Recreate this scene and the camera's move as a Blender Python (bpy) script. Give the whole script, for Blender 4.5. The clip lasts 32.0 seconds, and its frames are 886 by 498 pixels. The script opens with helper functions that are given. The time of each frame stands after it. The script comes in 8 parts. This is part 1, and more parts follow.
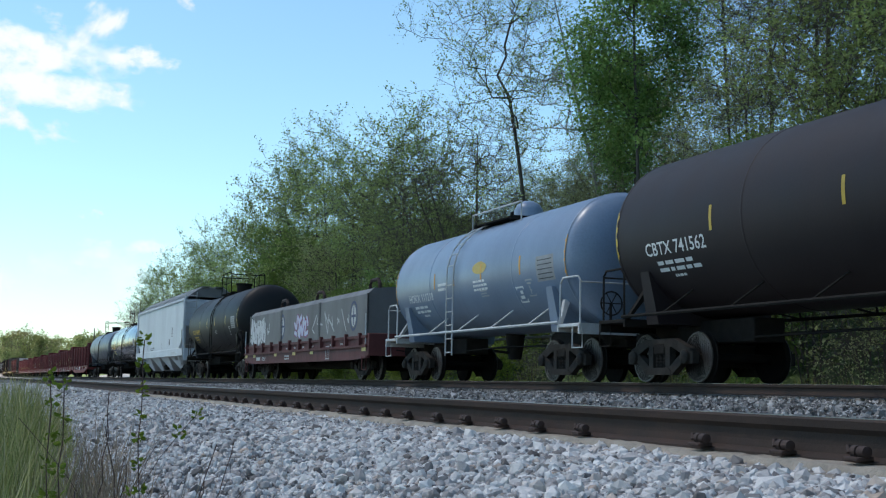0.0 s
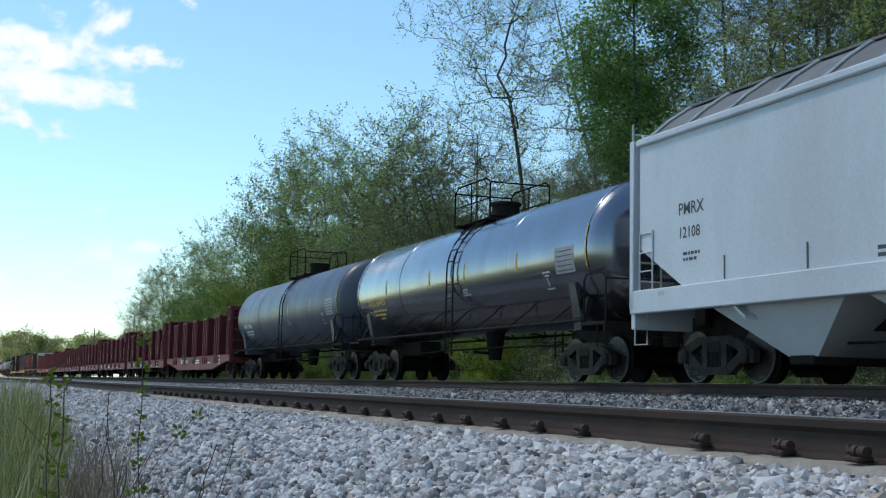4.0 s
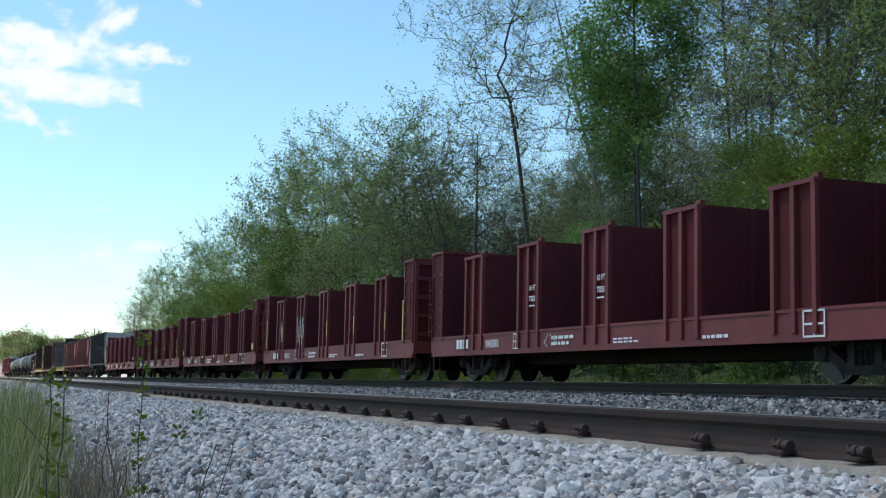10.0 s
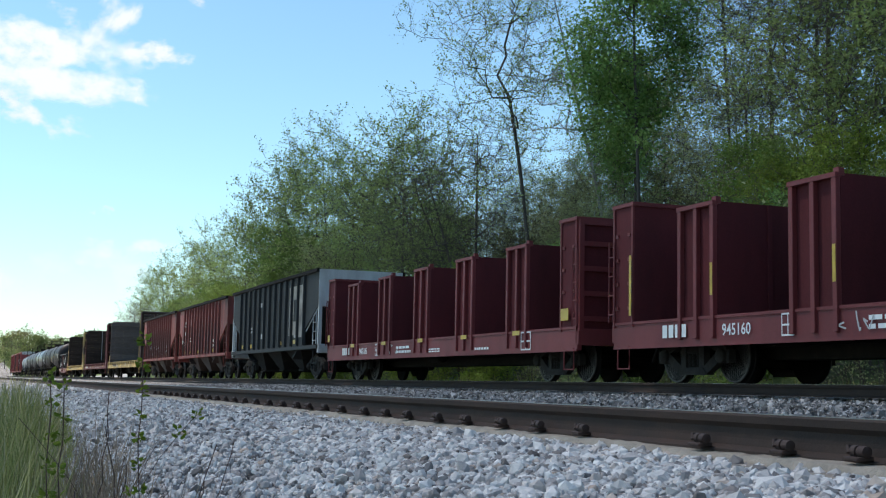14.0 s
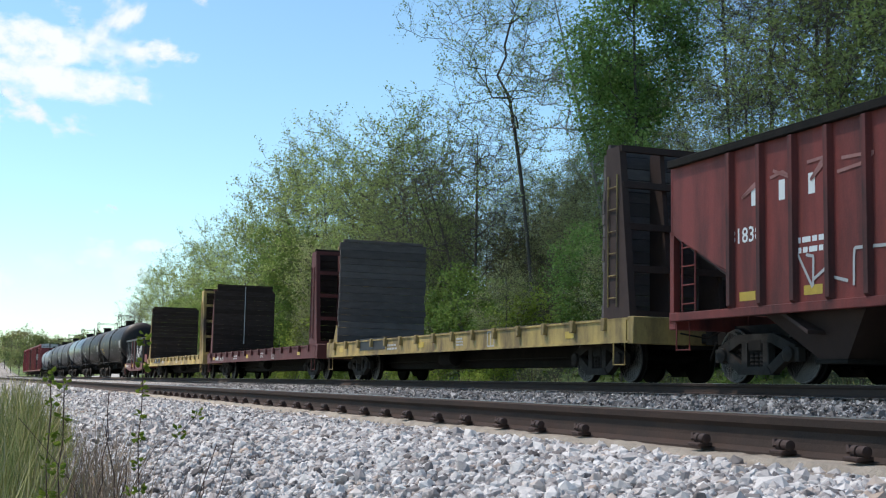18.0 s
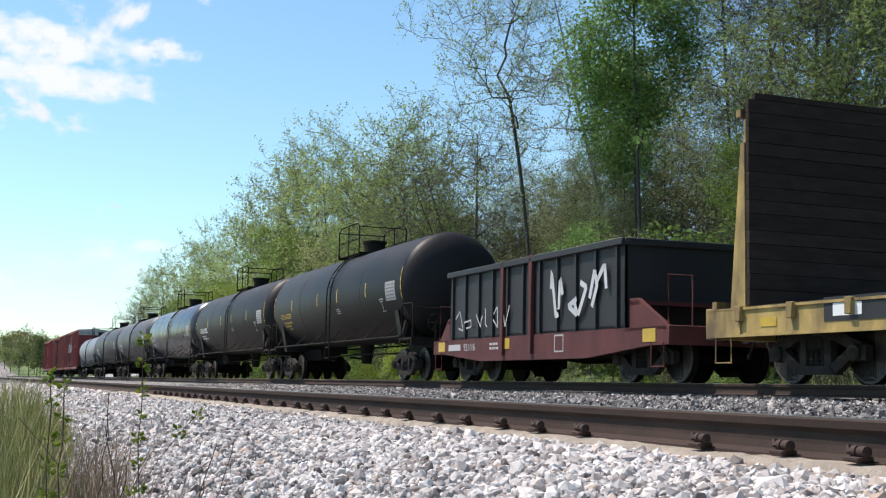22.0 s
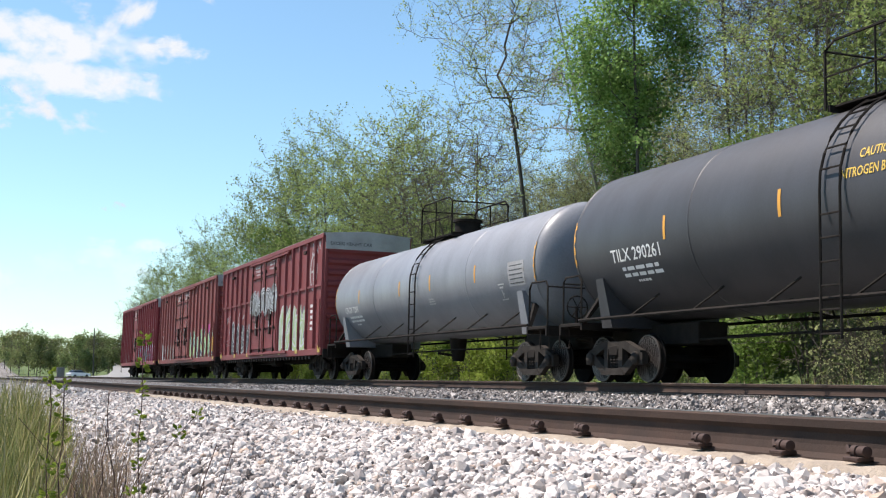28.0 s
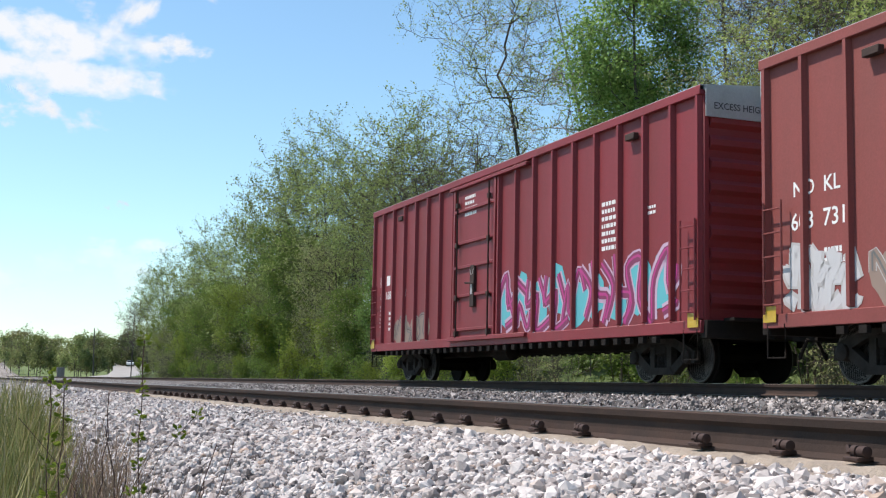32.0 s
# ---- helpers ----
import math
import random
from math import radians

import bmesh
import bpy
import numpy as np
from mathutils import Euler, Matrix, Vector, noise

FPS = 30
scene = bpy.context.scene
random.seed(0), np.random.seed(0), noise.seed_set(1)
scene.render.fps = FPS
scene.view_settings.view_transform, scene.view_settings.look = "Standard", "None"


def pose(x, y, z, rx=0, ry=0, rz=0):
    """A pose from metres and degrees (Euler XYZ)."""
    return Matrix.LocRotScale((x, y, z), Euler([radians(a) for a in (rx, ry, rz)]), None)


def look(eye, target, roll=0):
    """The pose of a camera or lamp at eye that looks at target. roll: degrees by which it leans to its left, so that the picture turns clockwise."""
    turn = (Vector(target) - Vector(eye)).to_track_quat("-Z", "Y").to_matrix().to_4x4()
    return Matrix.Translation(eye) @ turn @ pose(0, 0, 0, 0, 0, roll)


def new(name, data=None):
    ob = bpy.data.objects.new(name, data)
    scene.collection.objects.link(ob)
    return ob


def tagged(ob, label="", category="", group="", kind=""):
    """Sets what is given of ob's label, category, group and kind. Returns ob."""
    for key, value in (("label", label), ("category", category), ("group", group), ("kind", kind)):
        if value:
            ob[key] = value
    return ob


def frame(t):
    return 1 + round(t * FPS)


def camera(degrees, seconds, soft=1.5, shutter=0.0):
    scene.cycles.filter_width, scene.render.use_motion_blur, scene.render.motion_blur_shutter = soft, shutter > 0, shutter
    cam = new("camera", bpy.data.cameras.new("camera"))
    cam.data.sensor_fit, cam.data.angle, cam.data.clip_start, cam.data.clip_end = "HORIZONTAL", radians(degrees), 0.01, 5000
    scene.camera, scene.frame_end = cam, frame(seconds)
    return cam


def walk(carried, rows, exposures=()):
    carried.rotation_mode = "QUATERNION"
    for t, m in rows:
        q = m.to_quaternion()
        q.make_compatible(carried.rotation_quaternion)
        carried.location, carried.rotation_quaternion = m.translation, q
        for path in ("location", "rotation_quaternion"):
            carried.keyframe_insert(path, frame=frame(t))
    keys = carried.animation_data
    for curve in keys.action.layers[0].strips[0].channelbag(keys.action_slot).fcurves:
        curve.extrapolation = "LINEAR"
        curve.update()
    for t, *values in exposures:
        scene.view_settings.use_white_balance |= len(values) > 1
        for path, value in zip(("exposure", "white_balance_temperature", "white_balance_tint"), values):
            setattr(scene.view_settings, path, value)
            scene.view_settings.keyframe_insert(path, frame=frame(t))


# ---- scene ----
import collections
# The track runs along Y, the train comes towards -Y; z = 0 is the top of the rails.
TRACK_X = 12.87          # centre of the train's track
TRACK_Z = 0.045          # its near rail lies a little higher than the empty track's
CANT = 1.2               # and its far rail lower: the cars lean away by this many degrees
NEAR_RAIL_X = 3.54       # near rail of the empty track
EYE = 0.18
LENS = 39.5

cam = camera(LENS, 32.0, soft=1.2, shutter=0.0)
YAW, PITCH = 21.22, 5.855


def eye_pose():
    return pose(0, 0, EYE, 90 + PITCH, 0, -YAW)


walk(cam, [(0, eye_pose()), (32, eye_pose())],
     exposures=[(0, 0.87, 6480, 11.0), (12, 0.87, 6480, 11.0), (20, 0.81, 6520, 13.0), (26, 0.75, 6560, 15.0), (32, 0.73, 6560, 15.0)])

# ---- world and sun ----
SUN_ELEV, SUN_AZ = 60.0, -50.0   # azimuth from +Y towards +X
world = bpy.data.worlds.new("sky")
scene.world = world
world.use_nodes = True
wn = world.node_tree.nodes
sky = wn.new("ShaderNodeTexSky")
sky.sky_type, sky.sun_disc = "NISHITA", False
sky.sun_elevation, sky.sun_rotation = radians(SUN_ELEV), radians(SUN_AZ)
sky.air_density, sky.dust_density, sky.ozone_density = 1.0, 0.35, 0.6
wn["Background"].inputs["Strength"].default_value = 0.104
cast = wn.new("ShaderNodeMix")          # clear, slightly green-blue air
cast.data_type, cast.blend_type = "RGBA", "MULTIPLY"
cast.inputs["Factor"].default_value = 1.0
cast.inputs["B"].default_value = (0.80, 1.01, 1.03, 1)
world.node_tree.links.new(sky.outputs[0], cast.inputs["A"])
world.node_tree.links.new(cast.outputs["Result"], wn["Background"].inputs["Color"])

sun = new("sun", bpy.data.lights.new("sun", "SUN"))
sun.data.energy, sun.data.angle, sun.data.color = 5.0, radians(0.53), (1.0, 0.93, 0.85)
se, sa = radians(SUN_ELEV), radians(SUN_AZ)
SUN_DIR = Vector((math.sin(sa) * math.cos(se), math.cos(sa) * math.cos(se), math.sin(se)))
sun.matrix_world = look(SUN_DIR * 50, (0, 0, 0))

# ---- materials ----
def node(nt, kind, **values):
    n = nt.nodes.new(kind)
    for key, value in values.items():
        n.inputs[key].default_value = value
    return n


def ramp(nt, stops):
    n = nt.nodes.new("ShaderNodeValToRGB")
    while len(n.color_ramp.elements) < len(stops):
        n.color_ramp.elements.new(0.5)
    for el, (at, c) in zip(n.color_ramp.elements, stops):
        el.position = at
        el.color = (*c, 1) if len(c) == 3 else c
    return n


def surface(name, base, worn=None, rough=0.6, metal=0.0, grain=40.0, patch=1.2, amount=0.45, bump=0.15,
            streak=1.0, dust=None, each=0.0, spec=0.4):
    """A painted or raw surface: patches of wear at two scales, streaks down its height, fine relief."""
    m = bpy.data.materials.new(name)
    m.use_nodes = True
    nt = m.node_tree
    b = nt.nodes["Principled BSDF"]
    b.inputs["Metallic"].default_value = metal
    b.inputs["Specular IOR Level"].default_value = spec
    tc = nt.nodes.new("ShaderNodeTexCoord")
    mp = nt.nodes.new("ShaderNodeMapping")
    mp.inputs["Scale"].default_value = (1, 1, 1 / streak)
    nt.links.new(tc.outputs["Object"], mp.inputs["Vector"])
    big = node(nt, "ShaderNodeTexNoise", Scale=patch, Detail=5.0, Roughness=0.62)
    fine = node(nt, "ShaderNodeTexNoise", Scale=grain, Detail=3.0, Roughness=0.6)
    nt.links.new(mp.outputs[0], big.inputs["Vector"])
    nt.links.new(tc.outputs["Object"], fine.inputs["Vector"])
    worn = worn or tuple(c * 0.6 for c in base)
    r1 = ramp(nt, [(0.38, (0, 0, 0)), (0.68, (1, 1, 1))])
    nt.links.new(big.outputs["Fac"], r1.inputs[0])
    k = nt.nodes.new("ShaderNodeMath")
    k.operation = "MULTIPLY"
    k.inputs[1].default_value = amount
    nt.links.new(r1.outputs[0], k.inputs[0])
    mix = nt.nodes.new("ShaderNodeMix")
    mix.data_type = "RGBA"
    mix.inputs["A"].default_value = (*base, 1)
    mix.inputs["B"].default_value = (*worn, 1)
    nt.links.new(k.outputs[0], mix.inputs["Factor"])
    hsv = nt.nodes.new("ShaderNodeHueSaturation")
    nt.links.new(mix.outputs["Result"], hsv.inputs["Color"])
    val = nt.nodes.new("ShaderNodeMapRange")
    val.inputs["To Min"].default_value, val.inputs["To Max"].default_value = 0.82, 1.18
    nt.links.new(fine.outputs["Fac"], val.inputs["Value"])
    if each:
        oi = nt.nodes.new("ShaderNodeObjectInfo")
        v2 = nt.nodes.new("ShaderNodeMapRange")
        v2.inputs["To Min"].default_value, v2.inputs["To Max"].default_value = 1 - each, 1 + each
        nt.links.new(oi.outputs["Random"], v2.inputs["Value"])
        mu = nt.nodes.new("ShaderNodeMath")
        mu.operation = "MULTIPLY"
        nt.links.new(val.outputs[0], mu.inputs[0])
        nt.links.new(v2.outputs[0], mu.inputs[1])
        nt.links.new(mu.outputs[0], hsv.inputs["Value"])
    else:
        nt.links.new(val.outputs[0], hsv.inputs["Value"])
    nt.links.new(hsv.outputs[0], b.inputs["Base Color"])
    ro = nt.nodes.new("ShaderNodeMapRange")
    ro.inputs["To Min"].default_value, ro.inputs["To Max"].default_value = max(rough - 0.12, 0.03), min(rough + 0.15, 1)
    nt.links.new(big.outputs["Fac"], ro.inputs["Value"])
    nt.links.new(ro.outputs[0], b.inputs["Roughness"])
    if bump:
        bp = nt.nodes.new("ShaderNodeBump")
        bp.inputs["Strength"].default_value = bump
        bp.inputs["Distance"].default_value = 0.02
        nt.links.new(fine.outputs["Fac"], bp.inputs["Height"])
        nt.links.new(bp.outputs[0], b.inputs["Normal"])
    return m


def plain(name, base, rough=0.6):
    m = bpy.data.materials.new(name)
    m.use_nodes = True
    b = m.node_tree.nodes["Principled BSDF"]
    b.inputs["Base Color"].default_value = (*base, 1)
    b.inputs["Roughness"].default_value = rough
    return m


def leaf_stuff(name, a, b, trans=0.35):
    """Thin leaves, each its own shade, that let light through."""
    m = bpy.data.materials.new(name)
    m.use_nodes = True
    nt = m.node_tree
    nt.nodes.remove(nt.nodes["Principled BSDF"])
    g = nt.nodes.new("ShaderNodeNewGeometry")
    oi = nt.nodes.new("ShaderNodeObjectInfo")
    r = ramp(nt, [(0.0, a), (1.0, b)])
    nt.links.new(g.outputs["Random Per Island"], r.inputs[0])
    hsv = nt.nodes.new("ShaderNodeHueSaturation")
    nt.links.new(r.outputs[0], hsv.inputs["Color"])
    v = nt.nodes.new("ShaderNodeMapRange")
    v.inputs["To Min"].default_value, v.inputs["To Max"].default_value = 0.75, 1.2
    nt.links.new(oi.outputs["Random"], v.inputs["Value"])
    nt.links.new(v.outputs[0], hsv.inputs["Value"])
    d = nt.nodes.new("ShaderNodeBsdfDiffuse")
    t = nt.nodes.new("ShaderNodeBsdfTranslucent")
    mx = nt.nodes.new("ShaderNodeMixShader")
    mx.inputs[0].default_value = trans
    nt.links.new(hsv.outputs[0], d.inputs[0])
    nt.links.new(hsv.outputs[0], t.inputs[0])
    nt.links.new(d.outputs[0], mx.inputs[1])
    nt.links.new(t.outputs[0], mx.inputs[2])
    nt.links.new(mx.outputs[0], nt.nodes["Material Output"].inputs["Surface"])
    return m


M = {}
M["rail"] = surface("rail_steel", (0.048, 0.034, 0.028), (0.078, 0.050, 0.039), 0.85, 0, 60, 3, 0.6, spec=0.15)
M["rail_top"] = surface("rail_running_face", (0.35, 0.34, 0.33), (0.2, 0.18, 0.17), 0.3, 0.9, 80, 4, 0.4, 0.05)
M["clip"] = surface("rusty_clip", (0.06, 0.034, 0.026), (0.03, 0.02, 0.017), 0.75, 0.2, 90, 8, 0.6)
M["tie"] = surface("tie", (0.27, 0.22, 0.17), (0.24, 0.19, 0.15), 0.9, 0, 50, 3, 0.6, 0.4)
M["black"] = surface("black_tank_paint", (0.0085, 0.0075, 0.008), (0.024, 0.021, 0.020), 0.5, 0, 25, 0.45, 0.7, 0.05, 2.5, spec=0.22)
M["undergear"] = surface("grimy_running_gear", (0.016, 0.0138, 0.0122), (0.035, 0.029, 0.0245), 0.85, 0, 40, 3, 0.6, 0.3, spec=0.1)
M["truck"] = surface("dusty_cast_steel", (0.044, 0.038, 0.033), (0.018, 0.0162, 0.0145), 0.85, 0.1, 40, 4, 0.7, 0.3, spec=0.1)
M["wheel_rim"] = surface("wheel_rim_steel", (0.09, 0.08, 0.074), (0.04, 0.034, 0.03), 0.5, 0.5, 60, 4, 0.5, 0.05)
M["wheel"] = surface("wheel_steel", (0.008, 0.007, 0.0065), (0.018, 0.014, 0.012), 0.85, 0, 50, 4, 0.5, 0.2, spec=0.1)
M["red"] = surface("oxide_red_paint", (0.175, 0.026, 0.027), (0.095, 0.021, 0.021), 0.6, 0, 30, 0.9, 0.6, 0.1, 3.0, each=0.06)
# darker copy of the car red: scuffed dirt plus the walls' shade put in
M["wall_red"] = surface("dirty_shaded_red_wall", (0.110, 0.020, 0.023), (0.058, 0.015, 0.017), 0.75, 0, 30, 0.9, 0.7, 0.12, 3.0, each=0.1, spec=0.15)
M["white"] = plain("white_lettering", (0.72, 0.72, 0.70))
M["yellow"] = surface("yellow_reflector", (0.50, 0.33, 0.03), (0.33, 0.21, 0.03), 0.4, 0, 60, 6, 0.5, 0.02)
M["blue"] = surface("blue_grey_tank_paint", (0.195, 0.245, 0.325), (0.14, 0.175, 0.23), 0.32, 0, 25, 0.6, 0.6, 0.04, 2.5)
M["brown_black"] = surface("brown_black_tank_paint", (0.021, 0.0145, 0.0155), (0.038, 0.026, 0.025), 0.6, 0, 25, 0.7, 0.6, 0.05, 2.5, spec=0.25)
M["gloss_black"] = surface("gloss_black_tank_paint", (0.26, 0.27, 0.30), (0.18, 0.185, 0.20), 0.17, 0.95, 25, 0.7, 0.5, 0.02, 2.5, spec=0.6)
M["slate"] = surface("slate_grey_tank_paint", (0.075, 0.085, 0.11), (0.04, 0.045, 0.055), 0.36, 0, 25, 0.7, 0.7, 0.04, 2.5)
M["navy"] = surface("blue_black_tank_paint", (0.020, 0.024, 0.036), (0.045, 0.045, 0.05), 0.28, 0, 25, 0.7, 0.6, 0.03, 2.5, spec=0.55)
M["dark_grey"] = surface("dark_grey_tank_paint", (0.048, 0.048, 0.052), (0.03, 0.03, 0.032), 0.5, 0, 25, 0.7, 0.7, 0.04, 2.5)
M["light_grey"] = surface("light_grey_tank_paint", (0.215, 0.222, 0.24), (0.14, 0.144, 0.155), 0.42, 0, 25, 0.7, 0.7, 0.04, 2.5)
M["cream"] = surface("cream_spill", (0.24, 0.235, 0.225), (0.05, 0.052, 0.06), 0.6, 0, 25, 1.6, 0.95, 0.03, 2.5)
M["hopper_grey"] = surface("pale_grey_hopper_paint", (0.52, 0.54, 0.57), (0.40, 0.41, 0.43), 0.5, 0, 25, 0.6, 0.6, 0.04, 3.0)
M["cover_grey"] = surface("weathered_grey_steel_cover", (0.16, 0.155, 0.15), (0.11, 0.1, 0.095), 0.65, 0.1, 25, 0.9, 0.7, 0.06, 2.0)
M["old_red"] = surface("faded_red_brown_paint", (0.105, 0.026, 0.024), (0.05, 0.017, 0.015), 0.7, 0, 35, 1.4, 0.7, 0.15, 2.5, each=0.05)
M["hopper_red"] = surface("hopper_red_paint", (0.205, 0.034, 0.026), (0.048, 0.018, 0.015), 0.65, 0, 30, 1.6, 0.95, 0.15, 5.0, each=0.06)
M["box_red"] = surface("boxcar_red_paint", (0.21, 0.036, 0.036), (0.165, 0.045, 0.04), 0.6, 0, 30, 0.6, 0.65, 0.1, 3.5, each=0.04)
M["box_red_b"] = surface("boxcar_brown_red_paint", (0.225, 0.052, 0.044), (0.15, 0.048, 0.04), 0.62, 0, 30, 0.6, 0.65, 0.1, 3.5, each=0.04)
M["box_red_c"] = surface("boxcar_bright_red_paint", (0.225, 0.024, 0.03), (0.16, 0.035, 0.035), 0.55, 0, 30, 0.6, 0.6, 0.1, 3.5, each=0.04)
M["roof_metal"] = surface("galvanised_roof_band", (0.42, 0.42, 0.42), (0.28, 0.27, 0.26), 0.5, 0.3, 30, 1.5, 0.6, 0.05)
M["flat_yellow"] = surface("peeling_yellow_paint", (0.44, 0.31, 0.10), (0.055, 0.036, 0.03), 0.7, 0, 35, 1.3, 1.0, 0.2, 2.5)
M["bin_black"] = surface("black_bin_steel", (0.020, 0.021, 0.023), (0.035, 0.034, 0.034), 0.6, 0.1, 30, 1.2, 0.6, 0.12, 2.0)
M["old_black"] = surface("faded_black_hopper_paint", (0.009, 0.009, 0.010), (0.019, 0.018, 0.018), 0.7, 0, 30, 1.0, 0.7, 0.15, 4.0)
M["dull_white"] = surface("dull_white_paint", (0.55, 0.55, 0.54), (0.3, 0.28, 0.26), 0.65, 0, 30, 1.4, 0.7, 0.06, 2.5)
M["plank"] = surface("weathered_grey_plank", (0.105, 0.088, 0.082), (0.16, 0.138, 0.128), 0.95, 0, 30, 2.0, 0.6, 0.4, 0.25, each=0.22, spec=0.12)
# brown wood with the shade on its sun-averted face put into the colour
M["brown_plank"] = surface("shaded_brown_plank", (0.036, 0.026, 0.022), (0.062, 0.046, 0.039), 0.95, 0, 30, 2.0, 0.6, 0.4, 0.25, each=0.2, spec=0.08)
M["deck_wood"] = surface("dark_deck_wood", (0.07, 0.055, 0.042), (0.035, 0.03, 0.025), 0.9, 0, 30, 2.5, 0.7, 0.4)
M["inside"] = surface("dark_rusty_interior", (0.05, 0.028, 0.022), (0.03, 0.02, 0.018), 0.85, 0, 30, 1.4, 0.6, 0.15)
M["text_yellow"] = plain("yellow_lettering", (0.60, 0.40, 0.06))
M["text_dark"] = plain("dark_lettering", (0.05, 0.05, 0.055))
M["text_grey"] = plain("faded_lettering", (0.42, 0.41, 0.40))
M["plate"] = surface("pale_data_plate", (0.30, 0.30, 0.30), (0.22, 0.215, 0.21), 0.7, 0, 60, 6, 0.6, 0.02)
M["beige"] = surface("worn_beige_emblem", (0.33, 0.30, 0.26), (0.10, 0.09, 0.08), 0.7, 0, 40, 2.0, 0.8, 0.05)
M["orange"] = plain("orange_reflector", (0.62, 0.30, 0.04))
M["g_pink"] = plain("pink_spray", (0.44, 0.04, 0.20))
M["g_pale_pink"] = plain("pale_pink_spray", (0.50, 0.36, 0.46))
M["g_cyan"] = plain("turquoise_spray", (0.10, 0.42, 0.46))
M["g_white"] = plain("white_spray", (0.50, 0.50, 0.50))
M["g_mint"] = plain("mint_spray", (0.46, 0.62, 0.55))
M["g_green"] = plain("pale_green_spray", (0.33, 0.46, 0.20))
M["g_navy"] = plain("navy_spray", (0.03, 0.04, 0.10))
M["g_grey"] = plain("grey_spray", (0.13, 0.13, 0.125))
M["g_dark"] = plain("dark_spray", (0.035, 0.03, 0.035))
M["g_wine"] = plain("wine_spray", (0.20, 0.03, 0.09))
M["g_lilac"] = plain("lilac_spray", (0.42, 0.42, 0.58))
M["g_brown"] = plain("dull_brown_spray", (0.26, 0.19, 0.15))
M["faded"] = surface("faded_pink_patch", (0.34, 0.17, 0.15), (0.24, 0.09, 0.08), 0.8, 0, 30, 2, 0.6, 0.05)

# ---- building blocks ----
class Shape:
    """Collects vertices and faces of one mesh."""

    def __init__(self):
        self.v, self.f, self.m, self.mi = [], [], [], 0

    def add(self, verts, faces):
        n = len(self.v)
        self.v += [tuple(p) for p in verts]
        self.f += [tuple(n + i for i in f) for f in faces]
        self.m += [self.mi] * len(faces)
        return self

    def hexa(self, p):
        return self.add(p, [(0, 3, 2, 1), (4, 5, 6, 7), (0, 1, 5, 4), (1, 2, 6, 5), (2, 3, 7, 6), (3, 0, 4, 7)])

    def box(self, x0, x1, y0, y1, z0, z1, c=0.0):
        if c <= 0:
            return self.hexa([(x0, y0, z0), (x1, y0, z0), (x1, y1, z0), (x0, y1, z0),
                              (x0, y0, z1), (x1, y0, z1), (x1, y1, z1), (x0, y1, z1)])
        lo, hi = (x0, y0, z0), (x1, y1, z1)
        verts, idx = [], {}
        for sx in (0, 1):
            for sy in (0, 1):
                for sz in (0, 1):
                    s = (sx, sy, sz)
                    for ax in range(3):
                        p = []
                        for a in range(3):
                            e = hi[a] if s[a] else lo[a]
                            p.append(e if a == ax else e + (-c if s[a] else c))
                        idx[s, ax] = len(verts)
                        verts.append(p)
        faces = []
        for ax in range(3):
            o = [a for a in range(3) if a != ax]
            for side in (0, 1):
                q = []
                for a, b in ((0, 0), (1, 0), (1, 1), (0, 1)):
                    s = [0, 0, 0]
                    s[ax], s[o[0]], s[o[1]] = side, a, b
                    q.append(idx[tuple(s), ax])
                faces.append(q)
        for ax in range(3):
            o = [a for a in range(3) if a != ax]
            for a in (0, 1):
                for b in (0, 1):
                    s0, s1 = [0, 0, 0], [0, 0, 0]
                    s0[o[0]] = s1[o[0]] = a
                    s0[o[1]] = s1[o[1]] = b
                    s1[ax] = 1
                    s0, s1 = tuple(s0), tuple(s1)
                    faces.append((idx[s0, o[0]], idx[s1, o[0]], idx[s1, o[1]], idx[s0, o[1]]))
        for s in {k[0] for k in idx}:
            faces.append((idx[s, 0], idx[s, 1], idx[s, 2]))
        return self.add(verts, faces)

    def tube(self, pts, r, n=6):
        pts = [Vector(p) for p in pts]
        verts, faces = [], []
        for i, p in enumerate(pts):
            d = (pts[min(i + 1, len(pts) - 1)] - pts[max(i - 1, 0)]).normalized()
            a = d.orthogonal().normalized() if abs(d.z) > 0.9 else d.cross(Vector((0, 0, 1))).normalized()
            b = d.cross(a)
            for k in range(n):
                w = 2 * math.pi * k / n
                verts.append(p + (a * math.cos(w) + b * math.sin(w)) * r)
        for i in range(len(pts) - 1):
            for k in range(n):
                j = (k + 1) % n
                faces.append((i * n + k, i * n + j, i * n + n + j, i * n + n + k))
        faces.append(tuple(range(n))[::-1])
        faces.append(tuple((len(pts) - 1) * n + k for k in range(n)))
        return self.add(verts, faces)

    def prism(self, poly, axis, a, b):
        """A flat outline pushed from a to b along an axis."""
        def at(p, w):
            return {"x": (w, p[0], p[1]), "y": (p[0], w, p[1]), "z": (p[0], p[1], w)}[axis]
        n = len(poly)
        verts = [at(p, a) for p in poly] + [at(p, b) for p in poly]
        faces = [tuple(range(n))[::-1], tuple(range(n, 2 * n))]
        faces += [(i, (i + 1) % n, n + (i + 1) % n, n + i) for i in range(n)]
        return self.add(verts, faces)

    def band(self, profile, axis="y", centre=(0, 0, 0), n=24):
        """An open ring round an axis."""
        return self.rev(profile, axis, centre, n, False)

